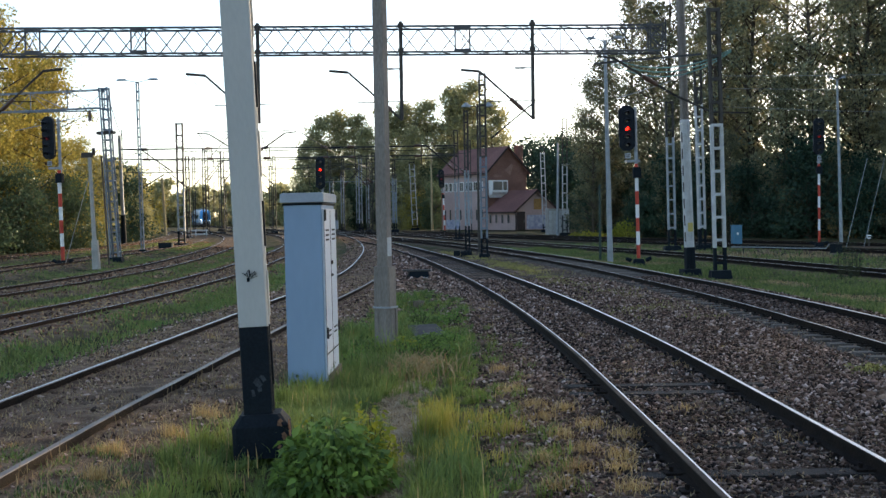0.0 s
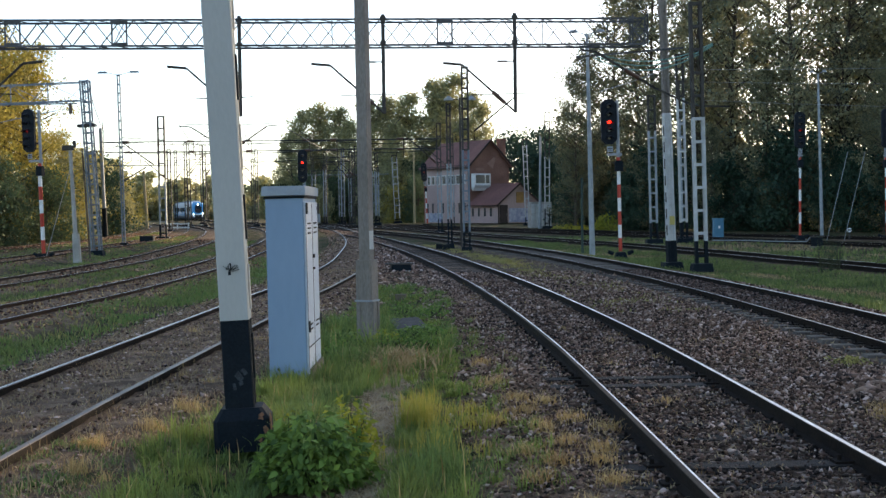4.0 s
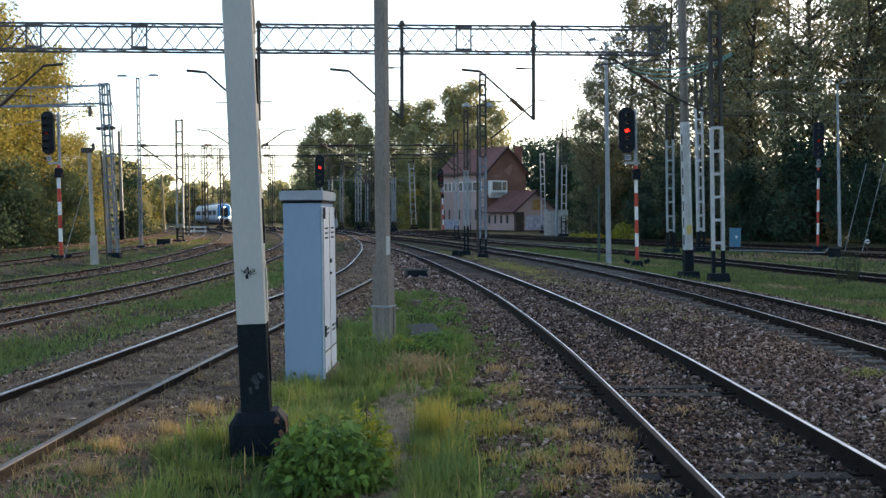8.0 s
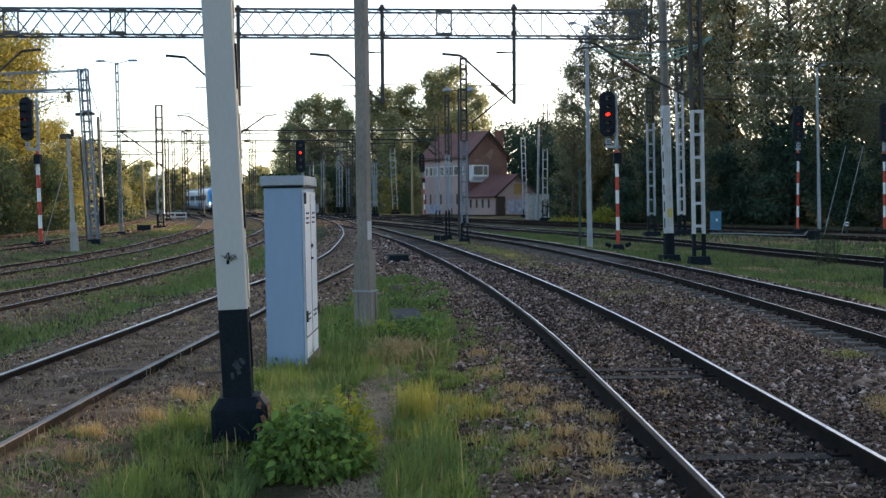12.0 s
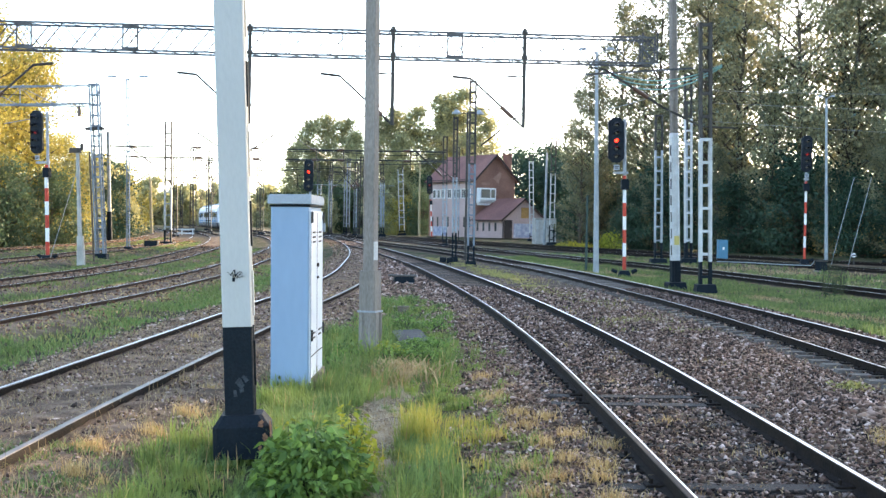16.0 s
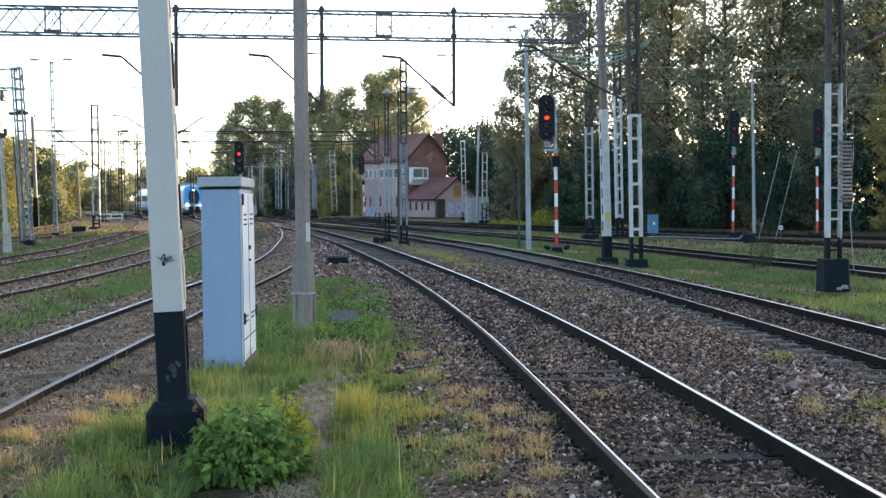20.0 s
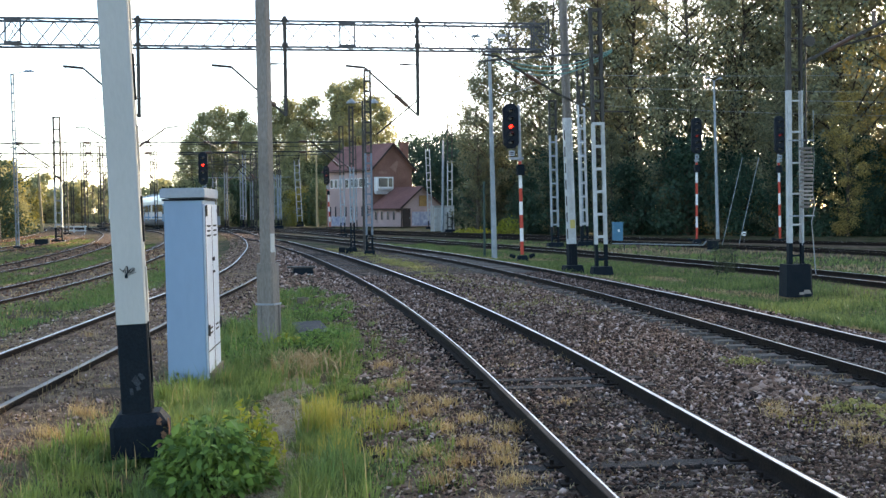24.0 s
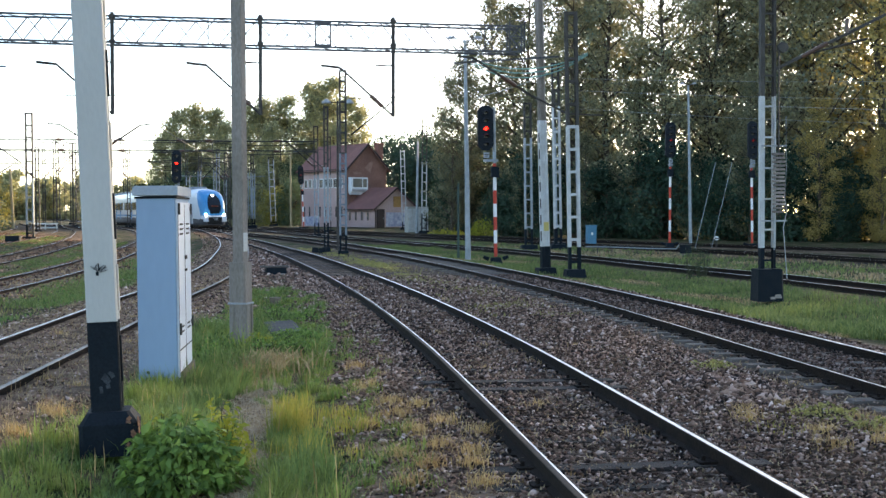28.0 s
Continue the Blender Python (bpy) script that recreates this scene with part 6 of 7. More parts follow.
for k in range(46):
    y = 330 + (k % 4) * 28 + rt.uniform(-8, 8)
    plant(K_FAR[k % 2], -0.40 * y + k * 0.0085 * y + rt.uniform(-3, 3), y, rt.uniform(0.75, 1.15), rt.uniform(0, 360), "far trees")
for k in range(8):
    plant(K_GBUSH[k % 2], -60 - k * 3.2 + rt.uniform(-2, 2), 215 + k * 14 + rt.uniform(-4, 4), rt.uniform(0.8, 1.2), rt.uniform(0, 360), "far bushes")


# ---- train ----
PATH_XY = smooth_line(TRACKS["grass_side"], 1.0)
PATH_S = np.concatenate([[0], np.cumsum(np.linalg.norm(np.diff(PATH_XY, axis=0), axis=1))])


def path_at(s):
    x, y = float(np.interp(s, PATH_S, PATH_XY[:, 0])), float(np.interp(s, PATH_S, PATH_XY[:, 1]))
    return x, y, float(rise(y))


CAR_L = 18.6


def car_sections(nose):
    """Half widths and roof heights along the car; the nose slopes back."""
    if nose:
        return [(0.0, 0.98, 1.85), (0.12, 1.14, 2.4), (0.4, 1.29, 3.05), (0.85, 1.39, 3.6), (1.4, 1.43, 3.93), (2.1, 1.44, 4.1), (3.0, 1.44, 4.17), (4.2, 1.44, 4.2), (CAR_L - 0.25, 1.44, 4.2)]
    return [(0.25, 1.44, 4.2), (CAR_L - 0.25, 1.44, 4.2)]


def ring(hw, top):
    z0 = 0.32
    pts = [(-0.93, 0.0), (-1.0, 0.06), (-1.0, 0.175), (-1.0, 0.42), (-0.985, 0.62), (-0.95, 0.78), (-0.86, 0.9), (-0.66, 0.965), (-0.36, 0.992), (0, 1.0)]
    pts = pts + [(-a, b) for a, b in pts[-2::-1]]
    return [(a * hw, z0 + b * (top - z0)) for a, b in pts]


def train_car(nose, lit=True):
    t = thing("train_car", pose(0, 0, 0), "white and blue electric train car with a rounded blue front" if nose else "white electric train car with dark window band", "train car", "cars of the train")
    secs = car_sections(nose)
    rings = [[(x, y, z) for x, z in ring(hw, top)] for y, hw, top in secs]
    n = len(rings[0])
    white, blue, glass, skirt = Geo(), Geo(), Geo(), Geo()

    def put(vs):
        c = sum((Vector(v) for v in vs), Vector()) / len(vs)
        if nose and c.y < 1.7 and c.z > 1.5 and (c.x / 0.74) ** 2 + ((c.z - 2.45) / 1.22) ** 2 < 1:
            glass.add(vs, [tuple(range(len(vs)))])
        elif nose and c.z > 1.3 and c.y < 0.7 + max(0.0, c.z - 1.6) * 0.6:
            blue.add(vs, [tuple(range(len(vs)))])
        elif c.z < 0.95:
            skirt.add(vs, [tuple(range(len(vs)))])
        else:
            white.add(vs, [tuple(range(len(vs)))])

    def patch(a, b, c, d, m, k):
        """A four-sided patch in m x k cells, so that the colour fields have clean edges."""
        for u in range(m):
            for w in range(k):
                q = [a.lerp(d, x).lerp(b.lerp(c, x), y) for x, y in ((u / m, w / k), (u / m, (w + 1) / k), ((u + 1) / m, (w + 1) / k), ((u + 1) / m, w / k))]
                put(q)
    for i in range(len(rings) - 1):
        for k in range(n - 1):
            a, b, c, d = (Vector(q) for q in (rings[i][k], rings[i][k + 1], rings[i + 1][k + 1], rings[i + 1][k]))
            fine = nose and secs[i][0] < 3
            patch(a, b, c, d, 6 if fine else 1, 5 if fine else 1)
    front = rings[0]
    for k in range(n // 2):
        p, q = Vector(front[k]), Vector(front[k + 1])
        p2, q2 = Vector(front[n - 1 - k]), Vector(front[n - 2 - k])
        if (q - p).length > 1e-4:
            patch(p, q, q2, p2, 14, 4)
    white.add(rings[-1], [tuple(range(n))[::-1]])
    part("body", white, M["train_white"], t, "white car body")
    part("skirt", skirt, M["train_skirt"], t, "dark grey lower skirt")
    if nose:
        part("mask", blue, M["train_blue"], t, "bright blue front mask")
        part("windscreen", glass, M["window_glass"], t, "dark windscreen")
        part("display", Geo().box((0, 0.17, 2.32), (0.7, 0.5, 0.09)), M["display"], t, "amber destination display")
        for x, y, z, r in ((-1.0, -0.02, 1.42, 0.10), (1.0, -0.02, 1.42, 0.10), (0, 0.70, 3.45, 0.10)):
            part("headlight", Geo().tube((x, y - 0.08, z), (x, y + 0.25, z), r, n=12), M["headlight" if lit else "lens_dark"], t, "glowing white headlight" if lit else "unlit rear lamp")
        for s in (-1, 1):
            part("bumper", Geo().box((s * 1.0, -0.06, 0.95), (0.5, 0.35, 0.55), bevel=0.08), M["train_white"], t)
        part("front_apron", Geo().box((0, -0.03, 0.78), (1.5, 0.3, 0.75), bevel=0.05), M["train_dark"], t)
        part("coupler", Geo().box((0, -0.3, 0.95), (0.28, 0.6, 0.26), bevel=0.04), M["steel_grey"], t)
    part("underframe", Geo().box((0, CAR_L / 2 + 0.6, 0.42), (2.5, CAR_L - 2.0, 0.55), bevel=0.1), M["train_dark"], t)
    for y in ((3.4, CAR_L - 2.8) if nose else (2.8, CAR_L - 2.8)):
        bg = part("bogie", Geo().box((0, y, 0.5), (2.1, 2.9, 0.35), bevel=0.1), M["train_dark"], t)
        for e in (-1.2, 1.2):
            for s in (-1, 1):
                part("wheel", Geo().tube((s * 0.70, y + e, 0.43), (s * 0.82, y + e, 0.43), 0.43, n=16), M["rail_side"], bg)
    part("window_band", Geo().box((0, CAR_L / 2 + (1.6 if nose else 0), 2.42), (2.892, CAR_L - (6.0 if nose else 2.2), 1.0), bevel=0.01), M["train_grey"], t, "grey window band")
    y = 5.0 if nose else 1.8
    k = 0
    while y < CAR_L - 1.8:
        for s in (-1, 1):
            if k % 4 == 2:
                d = part("door", Geo().box((s * 1.442, y, 1.85), (0.05, 1.3, 2.15), bevel=0.01), M["train_blue"], t, "blue sliding door")
                for q in (-0.31, 0.31):
                    part("door_pane", Geo().box((s * 1.455, y + q, 2.2), (0.045, 0.42, 1.1)), M["window_glass"], d)
            else:
                part("window", Geo().box((s * 1.44, y, 2.42), (0.05, 1.25, 0.88), bevel=0.01), M["window_glass"], t)
        y += 1.52
        k += 1
    for q in (0.3, 0.55, 0.78):
        part("roof_unit", Geo().box((0, CAR_L * q, 4.28), (1.7, 2.6, 0.3), bevel=0.12, taper=0.9), M["steel_grey"], t)
    part("gangway", Geo().box((0, CAR_L - 0.15, 2.1), (1.7, 0.5, 2.9), bevel=0.05), M["train_dark"], t)
    part("waist_stripe", Geo().box((0, CAR_L / 2 + (1.2 if nose else 0), 1.25), (2.9, CAR_L - (5.2 if nose else 1.0), 0.22), bevel=0.01), M["train_blue"], t)
    return t


CARS = [train_car(True), train_car(False), train_car(False)]
CARS.append(train_car(True, False))

# distance of the front's plan position (y along the line) against time
FRONT_Y = [(0, 307), (3, 284), (5.5, 264), (8, 245), (9.5, 234), (11, 224), (14, 208), (17, 192), (18.5, 182.5), (20, 172), (22.5, 154), (25, 142.8), (26, 138.6), (27, 134.6), (28, 131)]


def front_s(t):
    """Where the front is along the line at t seconds, smoothed."""
    ts = np.array([q[0] for q in FRONT_Y], float)
    ys = np.array([q[1] for q in FRONT_Y], float)
    w = np.linspace(-0.8, 0.8, 9)
    y = float(np.mean(np.interp(t + w, ts, ys)))
    y += (t - float(np.mean(np.clip(t + w, 0, 28)))) * (ys[-1] - ys[-2] if t > 14 else (ys[1] - ys[0]) / 3)
    return float(np.interp(y, PATH_XY[:, 1], PATH_S))


# ---- the tracks themselves ----
BARE = (9.69, 14.1, 14.73)      # where sleepers of the near track lie bare
track("near", "rail_top", "wood", (-9, 62), "worn railway track with bright rails on dark sleepers in ballast", chairs=24, drop=0.160, worn=((7,), (8, 9)), high=BARE)
track("siding", "rail_top", "wood", (-9, 36), "curving siding track with rusty rails in dusty ballast", chairs=20, dull="rail_brown", worn=((8,), ()))
track("right", "rail_top", "conc", (-9, 60), "railway track with bright rails on concrete sleepers", chairs=30, drop=0.128, worn=((9,), (7, 8, 9)))
track("grass_side", "rail_top", "wood", (20, 70), "rusty track along a grassy strip", worn=((7, 8, 9), (7, 8, 9)))
track("wood_side", "rail_top", "wood", (45, 60), "dark track along the wood", worn=((8,), (8,)))
track("wood_edge", "rail_top", "wood", (45, 50), "dark track at the wood's edge", worn=((8,), (8,)))
track("left_two", "rail_top", "wood", (14, 60), "rusty brown track between grass strips", drop=0.185, rust="rail_rust", worn=((8,), (8,)))
track("left_three", "rail_top", "wood", (28, 70), "rusty brown track between grass strips", drop=0.185, rust="rail_rust", worn=((8,), (8,)))
track("left_four", "rail_top", "wood", (40, 60), "rusty track on the far left", drop=0.185, rust="rail_rust")
track("left_five", "rail_top", "wood", (60, 70), "rusty track on the far left", drop=0.185, rust="rail_rust")


# ---- loose ballast, grass and weeds ----
def ground_z(x, y):
    """Height of the ground sheet under plan points."""
    inside = (x > np.interp(y, *LINES["near"].T[::-1])) & (x < np.interp(y, *LINES["right"].T[::-1])) & (y < 62)
    d = line_distance(x, y, TRACKS)
    return bed_height(x, y, np.where(inside, 1.0, d))


OCT_V = np.array([(1, 0, 0), (0, 1, 0), (-1, 0, 0), (0, -1, 0), (0, 0, 1), (0, 0, -1)], float)
OCT_F = np.array([(0, 1, 4), (1, 2, 4), (2, 3, 4), (3, 0, 4), (1, 0, 5), (2, 1, 5), (3, 2, 5), (0, 3, 5)])


def stones(name, label, x, y, z, size, seed, mt="stone"):
    """Sharp-edged broken stones scattered over plan points."""
    rg = np.random.default_rng(seed)
    n = len(x)
    v = OCT_V[None] * rg.uniform(0.6, 1.35, (n, 6, 1)) + rg.normal(0, 0.27, (n, 6, 3))
    v *= (size * rg.lognormal(0, 0.30, n))[:, None, None] * np.stack([rg.uniform(0.8, 1.5, n), rg.uniform(0.7, 1.2, n), rg.uniform(0.4, 0.9, n)], -1)[:, None, :]
    a, b = rg.uniform(0, 6.283, n), rg.normal(0, 0.5, n)
    ca, sa, cb, sb = np.cos(a), np.sin(a), np.cos(b), np.sin(b)
    px, py, pz = v[..., 0], v[..., 1], v[..., 2]
    py, pz = py * cb[:, None] - pz * sb[:, None], py * sb[:, None] + pz * cb[:, None]
    px, py = px * ca[:, None] - py * sa[:, None], px * sa[:, None] + py * ca[:, None]
    v = np.stack([px, py, pz], -1) + np.stack([x, y, z], -1)[:, None, :]
    f = OCT_F[None] + 6 * np.arange(n)[:, None, None]
    return tagged(new(name, big_mesh(name, v.reshape(-1, 3), f.reshape(-1, 3), M[mt])), label, "ballast", kind="stuff")


def scatter(n, x0, x1, y0, y1, seed, power=1.0):
    """Plan points, denser towards y0."""
    rg = np.random.default_rng(seed)
    return rg.uniform(x0, x1, n), y0 + (y1 - y0) * rg.uniform(0, 1, n) ** power


def off_rails(x, y, names=("near", "siding", "right"), gap=0.085):
    keep = np.ones(len(x), bool)
    for k in names:
        cx = np.interp(y, *LINES[k].T[::-1])
        for s in (-0.7535, 0.7535):
            keep &= abs(x - cx - s) > gap
    return keep


def near_ballast():
    x, y = scatter(175000, -0.2, 9.6, 6.0, 40.0, 3, 1.8)
    cx = np.interp(y, *LINES["near"].T[::-1])
    edge = np.clip((x - (cx - 2.4) + np.sin(y * 1.7) * 0.15) / 0.55, 0, 1)
    rg = np.random.default_rng(9)
    inside = abs(x - cx) < 0.7
    keep = off_rails(x, y) & (rg.uniform(0, 1, len(x)) < edge) & (rg.uniform(0, 1, len(x)) < np.where(inside, 0.95, 1.0)) & (rg.uniform(0, 1, len(x)) < np.where(abs(x - np.interp(y, *LINES["right"].T[::-1])) < 0.7, 1.0, 1.0)) & (x < np.interp(y, *LINES["right"].T[::-1]) + 1.7)
    ce = np.interp(y, *LINES["right"].T[::-1]) - 1.12
    keep &= (abs(x - ce) > 0.24) | (rg.uniform(0, 1, len(x)) < 0.10)
    bare = np.zeros(len(x), bool)
    for ys in BARE:
        bare |= abs(y - ys) < 0.15
    keep &= ~(bare & (abs(x - cx) < 1.2)) | (rg.uniform(0, 1, len(x)) < 0.2)
    keep &= (y > 9) | (rg.uniform(0, 1, len(x)) < 0.6)
    x, y = x[keep], y[keep]
    cr = np.interp(y, *LINES["right"].T[::-1])
    mid = np.exp(-((x - (cx[keep] + cr) / 2) / 0.8) ** 2)
    z = ground_z(x, y) + 0.005 + rg.uniform(-0.018, 0.034, len(x)) + 0.05 * mid * rg.uniform(0, 1, len(x)) + 0.004 * (abs(x - cx[keep]) < 0.7)
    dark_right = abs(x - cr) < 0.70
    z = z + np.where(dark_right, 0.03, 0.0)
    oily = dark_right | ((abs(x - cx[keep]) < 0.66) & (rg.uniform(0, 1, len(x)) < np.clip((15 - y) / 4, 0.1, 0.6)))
    size = 0.0118 + 0.00044 * y
    stones("ballast_stones", "loose grey and brown ballast stones between the rails", x[~oily], y[~oily], z[~oily], size[~oily], 4)
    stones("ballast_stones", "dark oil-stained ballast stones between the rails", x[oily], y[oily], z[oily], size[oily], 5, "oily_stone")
    # a darker heap of fresh stones between the two tracks
    rg = np.random.default_rng(12)
    x, y = 4.95 + rg.normal(0, 0.42, 1500), 13.6 + rg.normal(0, 1.1, 1500)
    z = ground_z(x, y) + 0.12 * np.exp(-((x - 4.95) / 0.45) ** 2 - ((y - 13.6) / 1.2) ** 2)
    stones("ballast_heap", "small heap of coarse grey ballast stones", x, y, z, np.full(1500, 0.036), 13)
    x, y = scatter(15000, -6.1, -2.1, 7.0, 40.0, 21, 1.6)
    keep = off_rails(x, y)
    x, y = x[keep], y[keep]
    stones("siding_stones", "dusty small stones around the siding rails", x, y, ground_z(x, y) + 0.001, 0.010 + 0.0005 * y, 22)
    # gravel between near track and siding farther on
    x, y = scatter(7000, 0, 1, 22.0, 62.0, 23, 1.3)
    a, b = np.interp(y, *LINES["siding"].T[::-1]) + 0.9, np.interp(y, *LINES["near"].T[::-1]) - 0.9
    x = a + (b - a) * np.random.default_rng(24).uniform(0, 1, len(x))
    stones("gravel", "brown gravel between two tracks", x, y, ground_z(x, y) + 0.002, 0.012 + 0.0008 * y, 25)


near_ballast()


def blades(name, label, x, y, h, w, leaf, seed, lean=0.5, zoff=0.0, way=None):
    """Grass: bent tapering blades, one island each."""
    rg = np.random.default_rng(seed)
    n = len(x)
    z = ground_z(x, y) - 0.01 + zoff
    a = rg.uniform(0, 2 * math.pi, n) if way is None else way
    d = np.stack([np.cos(a), np.sin(a)], -1)
    s = np.stack([-np.sin(a), np.cos(a)], -1)
    hh = h * rg.uniform(0.5, 1.25, n)
    bend = hh * lean * rg.uniform(0.1, 1.2, n)
    ww = w * rg.uniform(0.7, 1.3, n)
    base = np.stack([x, y], -1)
    v = np.zeros((n, 5, 3))
    for i, (fz, fb, fw) in enumerate(((0, 0, 1.0), (0.55, 0.3, 0.8))):
        for j, sg in enumerate((-1, 1)):
            v[:, i * 2 + j, :2] = base + d * (bend * fb)[:, None] + s * (sg * ww * fw / 2)[:, None]
            v[:, i * 2 + j, 2] = z + hh * fz * (1 - 0.15 * fb)
    v[:, 4, :2] = base + d * bend[:, None]
    v[:, 4, 2] = z + hh * 0.85
    f = np.array([(0, 1, 3), (0, 3, 2), (2, 3, 4)])[None] + 5 * np.arange(n)[:, None, None]
    return tagged(new(name, big_mesh(name, v.reshape(-1, 3), f.reshape(-1, 3), LEAF[leaf])), label, "grass", kind="stuff")


def field(x, y, seed, scale):
    """A smooth random field, about 0 to 1."""
    rg = np.random.default_rng(seed)
    f = np.zeros(len(x))
    for k in range(14):
        a, ph, fr = rg.uniform(0, 6.283), rg.uniform(0, 6.283), rg.uniform(1.0, 6.0) / scale
        f += np.sin((x * math.cos(a) + y * math.sin(a) * 0.7) * fr + ph)
    return np.clip(0.5 + f / 14 ** 0.5 * 0.35, 0, 1)


def patchy(x, y, seed, scale=0.9, cut=0.45):
    """Keeps points where a smooth random field is high, so that grass stands in patches."""
    rg = np.random.default_rng(seed)
    f = np.zeros(len(x))
    for k in range(16):
        a, ph = rg.uniform(0, 2 * math.pi), rg.uniform(0, 6.28)
        fr = rg.uniform(0.5, 5.0) / scale
        f += np.sin((x * math.cos(a) + y * math.sin(a) * 0.7) * fr + ph + 1.5 * np.sin(x * 1.3 / scale + k))
    f = (f / 16 ** 0.5 + 1) / 2
    return rg.uniform(0, 1, len(x)) < np.clip((f - cut) * 3 + 0.5, 0.04, 1)


def lawns():
    # strip between siding and near track: lush by the post, a trodden path, then thinner turf
    x, y = scatter(7600, -2.75, 1.05, 7.2, 35.0, 31, 1.6)
    rg = np.random.default_rng(32)
    lump = field(x, y, 33, 0.8)
    wob = 0.35 * (field(x, y, 35, 0.9) - 0.5)
    left = np.interp(y, [7, 9.5, 11, 12.6, 13.6, 15, 20, 27, 35], [-2.45, -2.3, -2.4, -2.25, -2.1, -1.98, -1.75, -1.55, -1.1]) + wob
    right = np.interp(y, [7, 9.5, 12, 16, 20, 27, 31, 35], [0.45, 0.45, 0.40, 0.42, 0.45, 0.5, 0.45, -0.1]) + 1.2 * wob
    path = np.exp(-((x - (-0.36 - 0.0095 * y)) / 0.23) ** 2) * (y < 16.8)
    pr = np.clip((right - x) / 0.35 + 0.25, 0.0, 1) * np.clip((x - left) / 0.3 + 0.2, 0.0, 1) * (0.35 + 0.9 * lump) * (1 - 0.97 * path) * np.interp(y, [20, 35], [1, 0.45])
    pr *= np.where((x > -1.3) & (x < -0.5) & (y < 10.0), 0.0, 1.0)
    pr *= 1 - 0.9 * np.exp(-((x + 0.46) / 0.3) ** 2 - ((y - 17.0) / 0.8) ** 2)
    pr *= np.where((x > -0.62) & (x < -0.02) & (y > 20.9) & (y < 23.4), 0.03, 1.0)
    pr *= np.where((x > -0.3) & (y > 13) & (y < 17), 0.65, 1.0)
    keep = rg.uniform(0, 1, len(x)) < pr
    x, y, lump = x[keep], y[keep], lump[keep]
    tuft_h = rg.lognormal(-0.05, 0.32, len(x))
    tall = np.where(x < -0.45, 0.20, 0.15) + 0.10 * np.exp(-((x + 1.9) / 0.5) ** 2 - ((y - 10.6) / 1.6) ** 2) + 0.16 * np.exp(-((x - 0.02) / 0.22) ** 2 - ((y - 10.4) / 0.7) ** 2) + 0.13 * np.exp(-((x + 1.1) / 0.45) ** 2 - ((y - 17.5) / 2.0) ** 2)
    tall *= (0.42 + 0.75 * lump) * np.where(y > 24, 0.75, 1.0)
    tall *= tuft_h * np.where((x > -2.0) & (x < -1.2) & (y < 10.8) & (y > 9.9), 0.55, 1.0) * np.where((x < -1.2) & (y < 11), 0.82, 1.0)
    n = 26
    a = rg.uniform(0, 6.283, (len(x), n))
    r = rg.uniform(0, 1, (len(x), n)) ** 0.7 * (0.05 + 0.18 * tall[:, None])
    bx, by = (x[:, None] + r * np.cos(a)).ravel(), (y[:, None] + r * np.sin(a)).ravel()
    ww, way_ = 0.0048 + 0.00036 * by, (a + rg.normal(0, 0.5, a.shape)).ravel()
    cool = np.repeat(field(x, y, 47, 1.1) + rg.normal(0, 0.12, len(x)) > np.where(x > -0.4, 0.62, np.where((x > -1.45) & (y < 15.5), 0.08, np.where(y < 11.5, 0.66, 0.46))), n)
    th = np.repeat(tall, n)
    blades("grass", "lush green grass growing in tufts between the tracks", bx[~cool], by[~cool], th[~cool], ww[~cool], "grass", 34, 0.8, way=way_[~cool])
    blades("grass", "grey-green grass growing in tufts between the tracks", bx[cool], by[cool], th[cool] * 1.1, ww[cool], "cool", 35, 0.65, way=way_[cool])
    # seed stalks standing above the grass
    k = np.random.default_rng(61).uniform(0, 1, len(x)) < np.where((y < 19) & (x < -0.5), 0.12, 0.06)
    blades("grass_stalks", "thin pale seed stalks above the grass", x[k], y[k], tall[k] + 0.22, 0.007, "dry", 62, 0.35)
    # yellowing clumps
    rg = np.random.default_rng(36)
    cx, cy, hh = [], [], []
    for (px, py, r, h, n) in ((-0.15, 12.0, 0.07, 0.42, 240), (-0.02, 12.2, 0.07, 0.36, 170), (0.12, 11.7, 0.07, 0.26, 70), (0.05, 11.0, 0.12, 0.22, 110), (0.2, 12.8, 0.14, 0.22, 120), (-0.05, 13.6, 0.1, 0.24, 100), (0.45, 12.7, 0.12, 0.16, 120), (-0.58, 10.6, 0.10, 0.3, 80), (0.42, 11.9, 0.11, 0.2, 90), (0.62, 12.0, 0.08, 0.16, 90), (-0.72, 11.0, 0.10, 0.36, 90), (4.6, 11.3, 0.16, 0.10, 90), (5.0, 11.9, 0.14, 0.10, 80), (0.45, 10.6, 0.1, 0.16, 50)):
        cx.append(px + rg.normal(0, r, n)), cy.append(py + rg.normal(0, r * 1.3, n)), hh.append(np.full(n, h))
    blades("yellow_grass", "clumps of tall yellowing grass", np.concatenate(cx), np.concatenate(cy), np.concatenate(hh), 0.009, "yellow", 37, 0.5)
    # small green tufts straying into the ballast
    tx, ty = rg.normal(0.72, 0.22, 90), 9 + 14 * rg.uniform(0, 1, 90) ** 1.3
    blades("grass", "small green tufts at the edge of the ballast", np.repeat(tx, 24) + rg.normal(0, 0.05, 2160), np.repeat(ty, 24) + rg.normal(0, 0.06, 2160), np.repeat(rg.uniform(0.06, 0.17, 90), 24), 0.010, "grass", 77, 0.9)
    # dry tufts
    cx, cy, hh = [], [], []
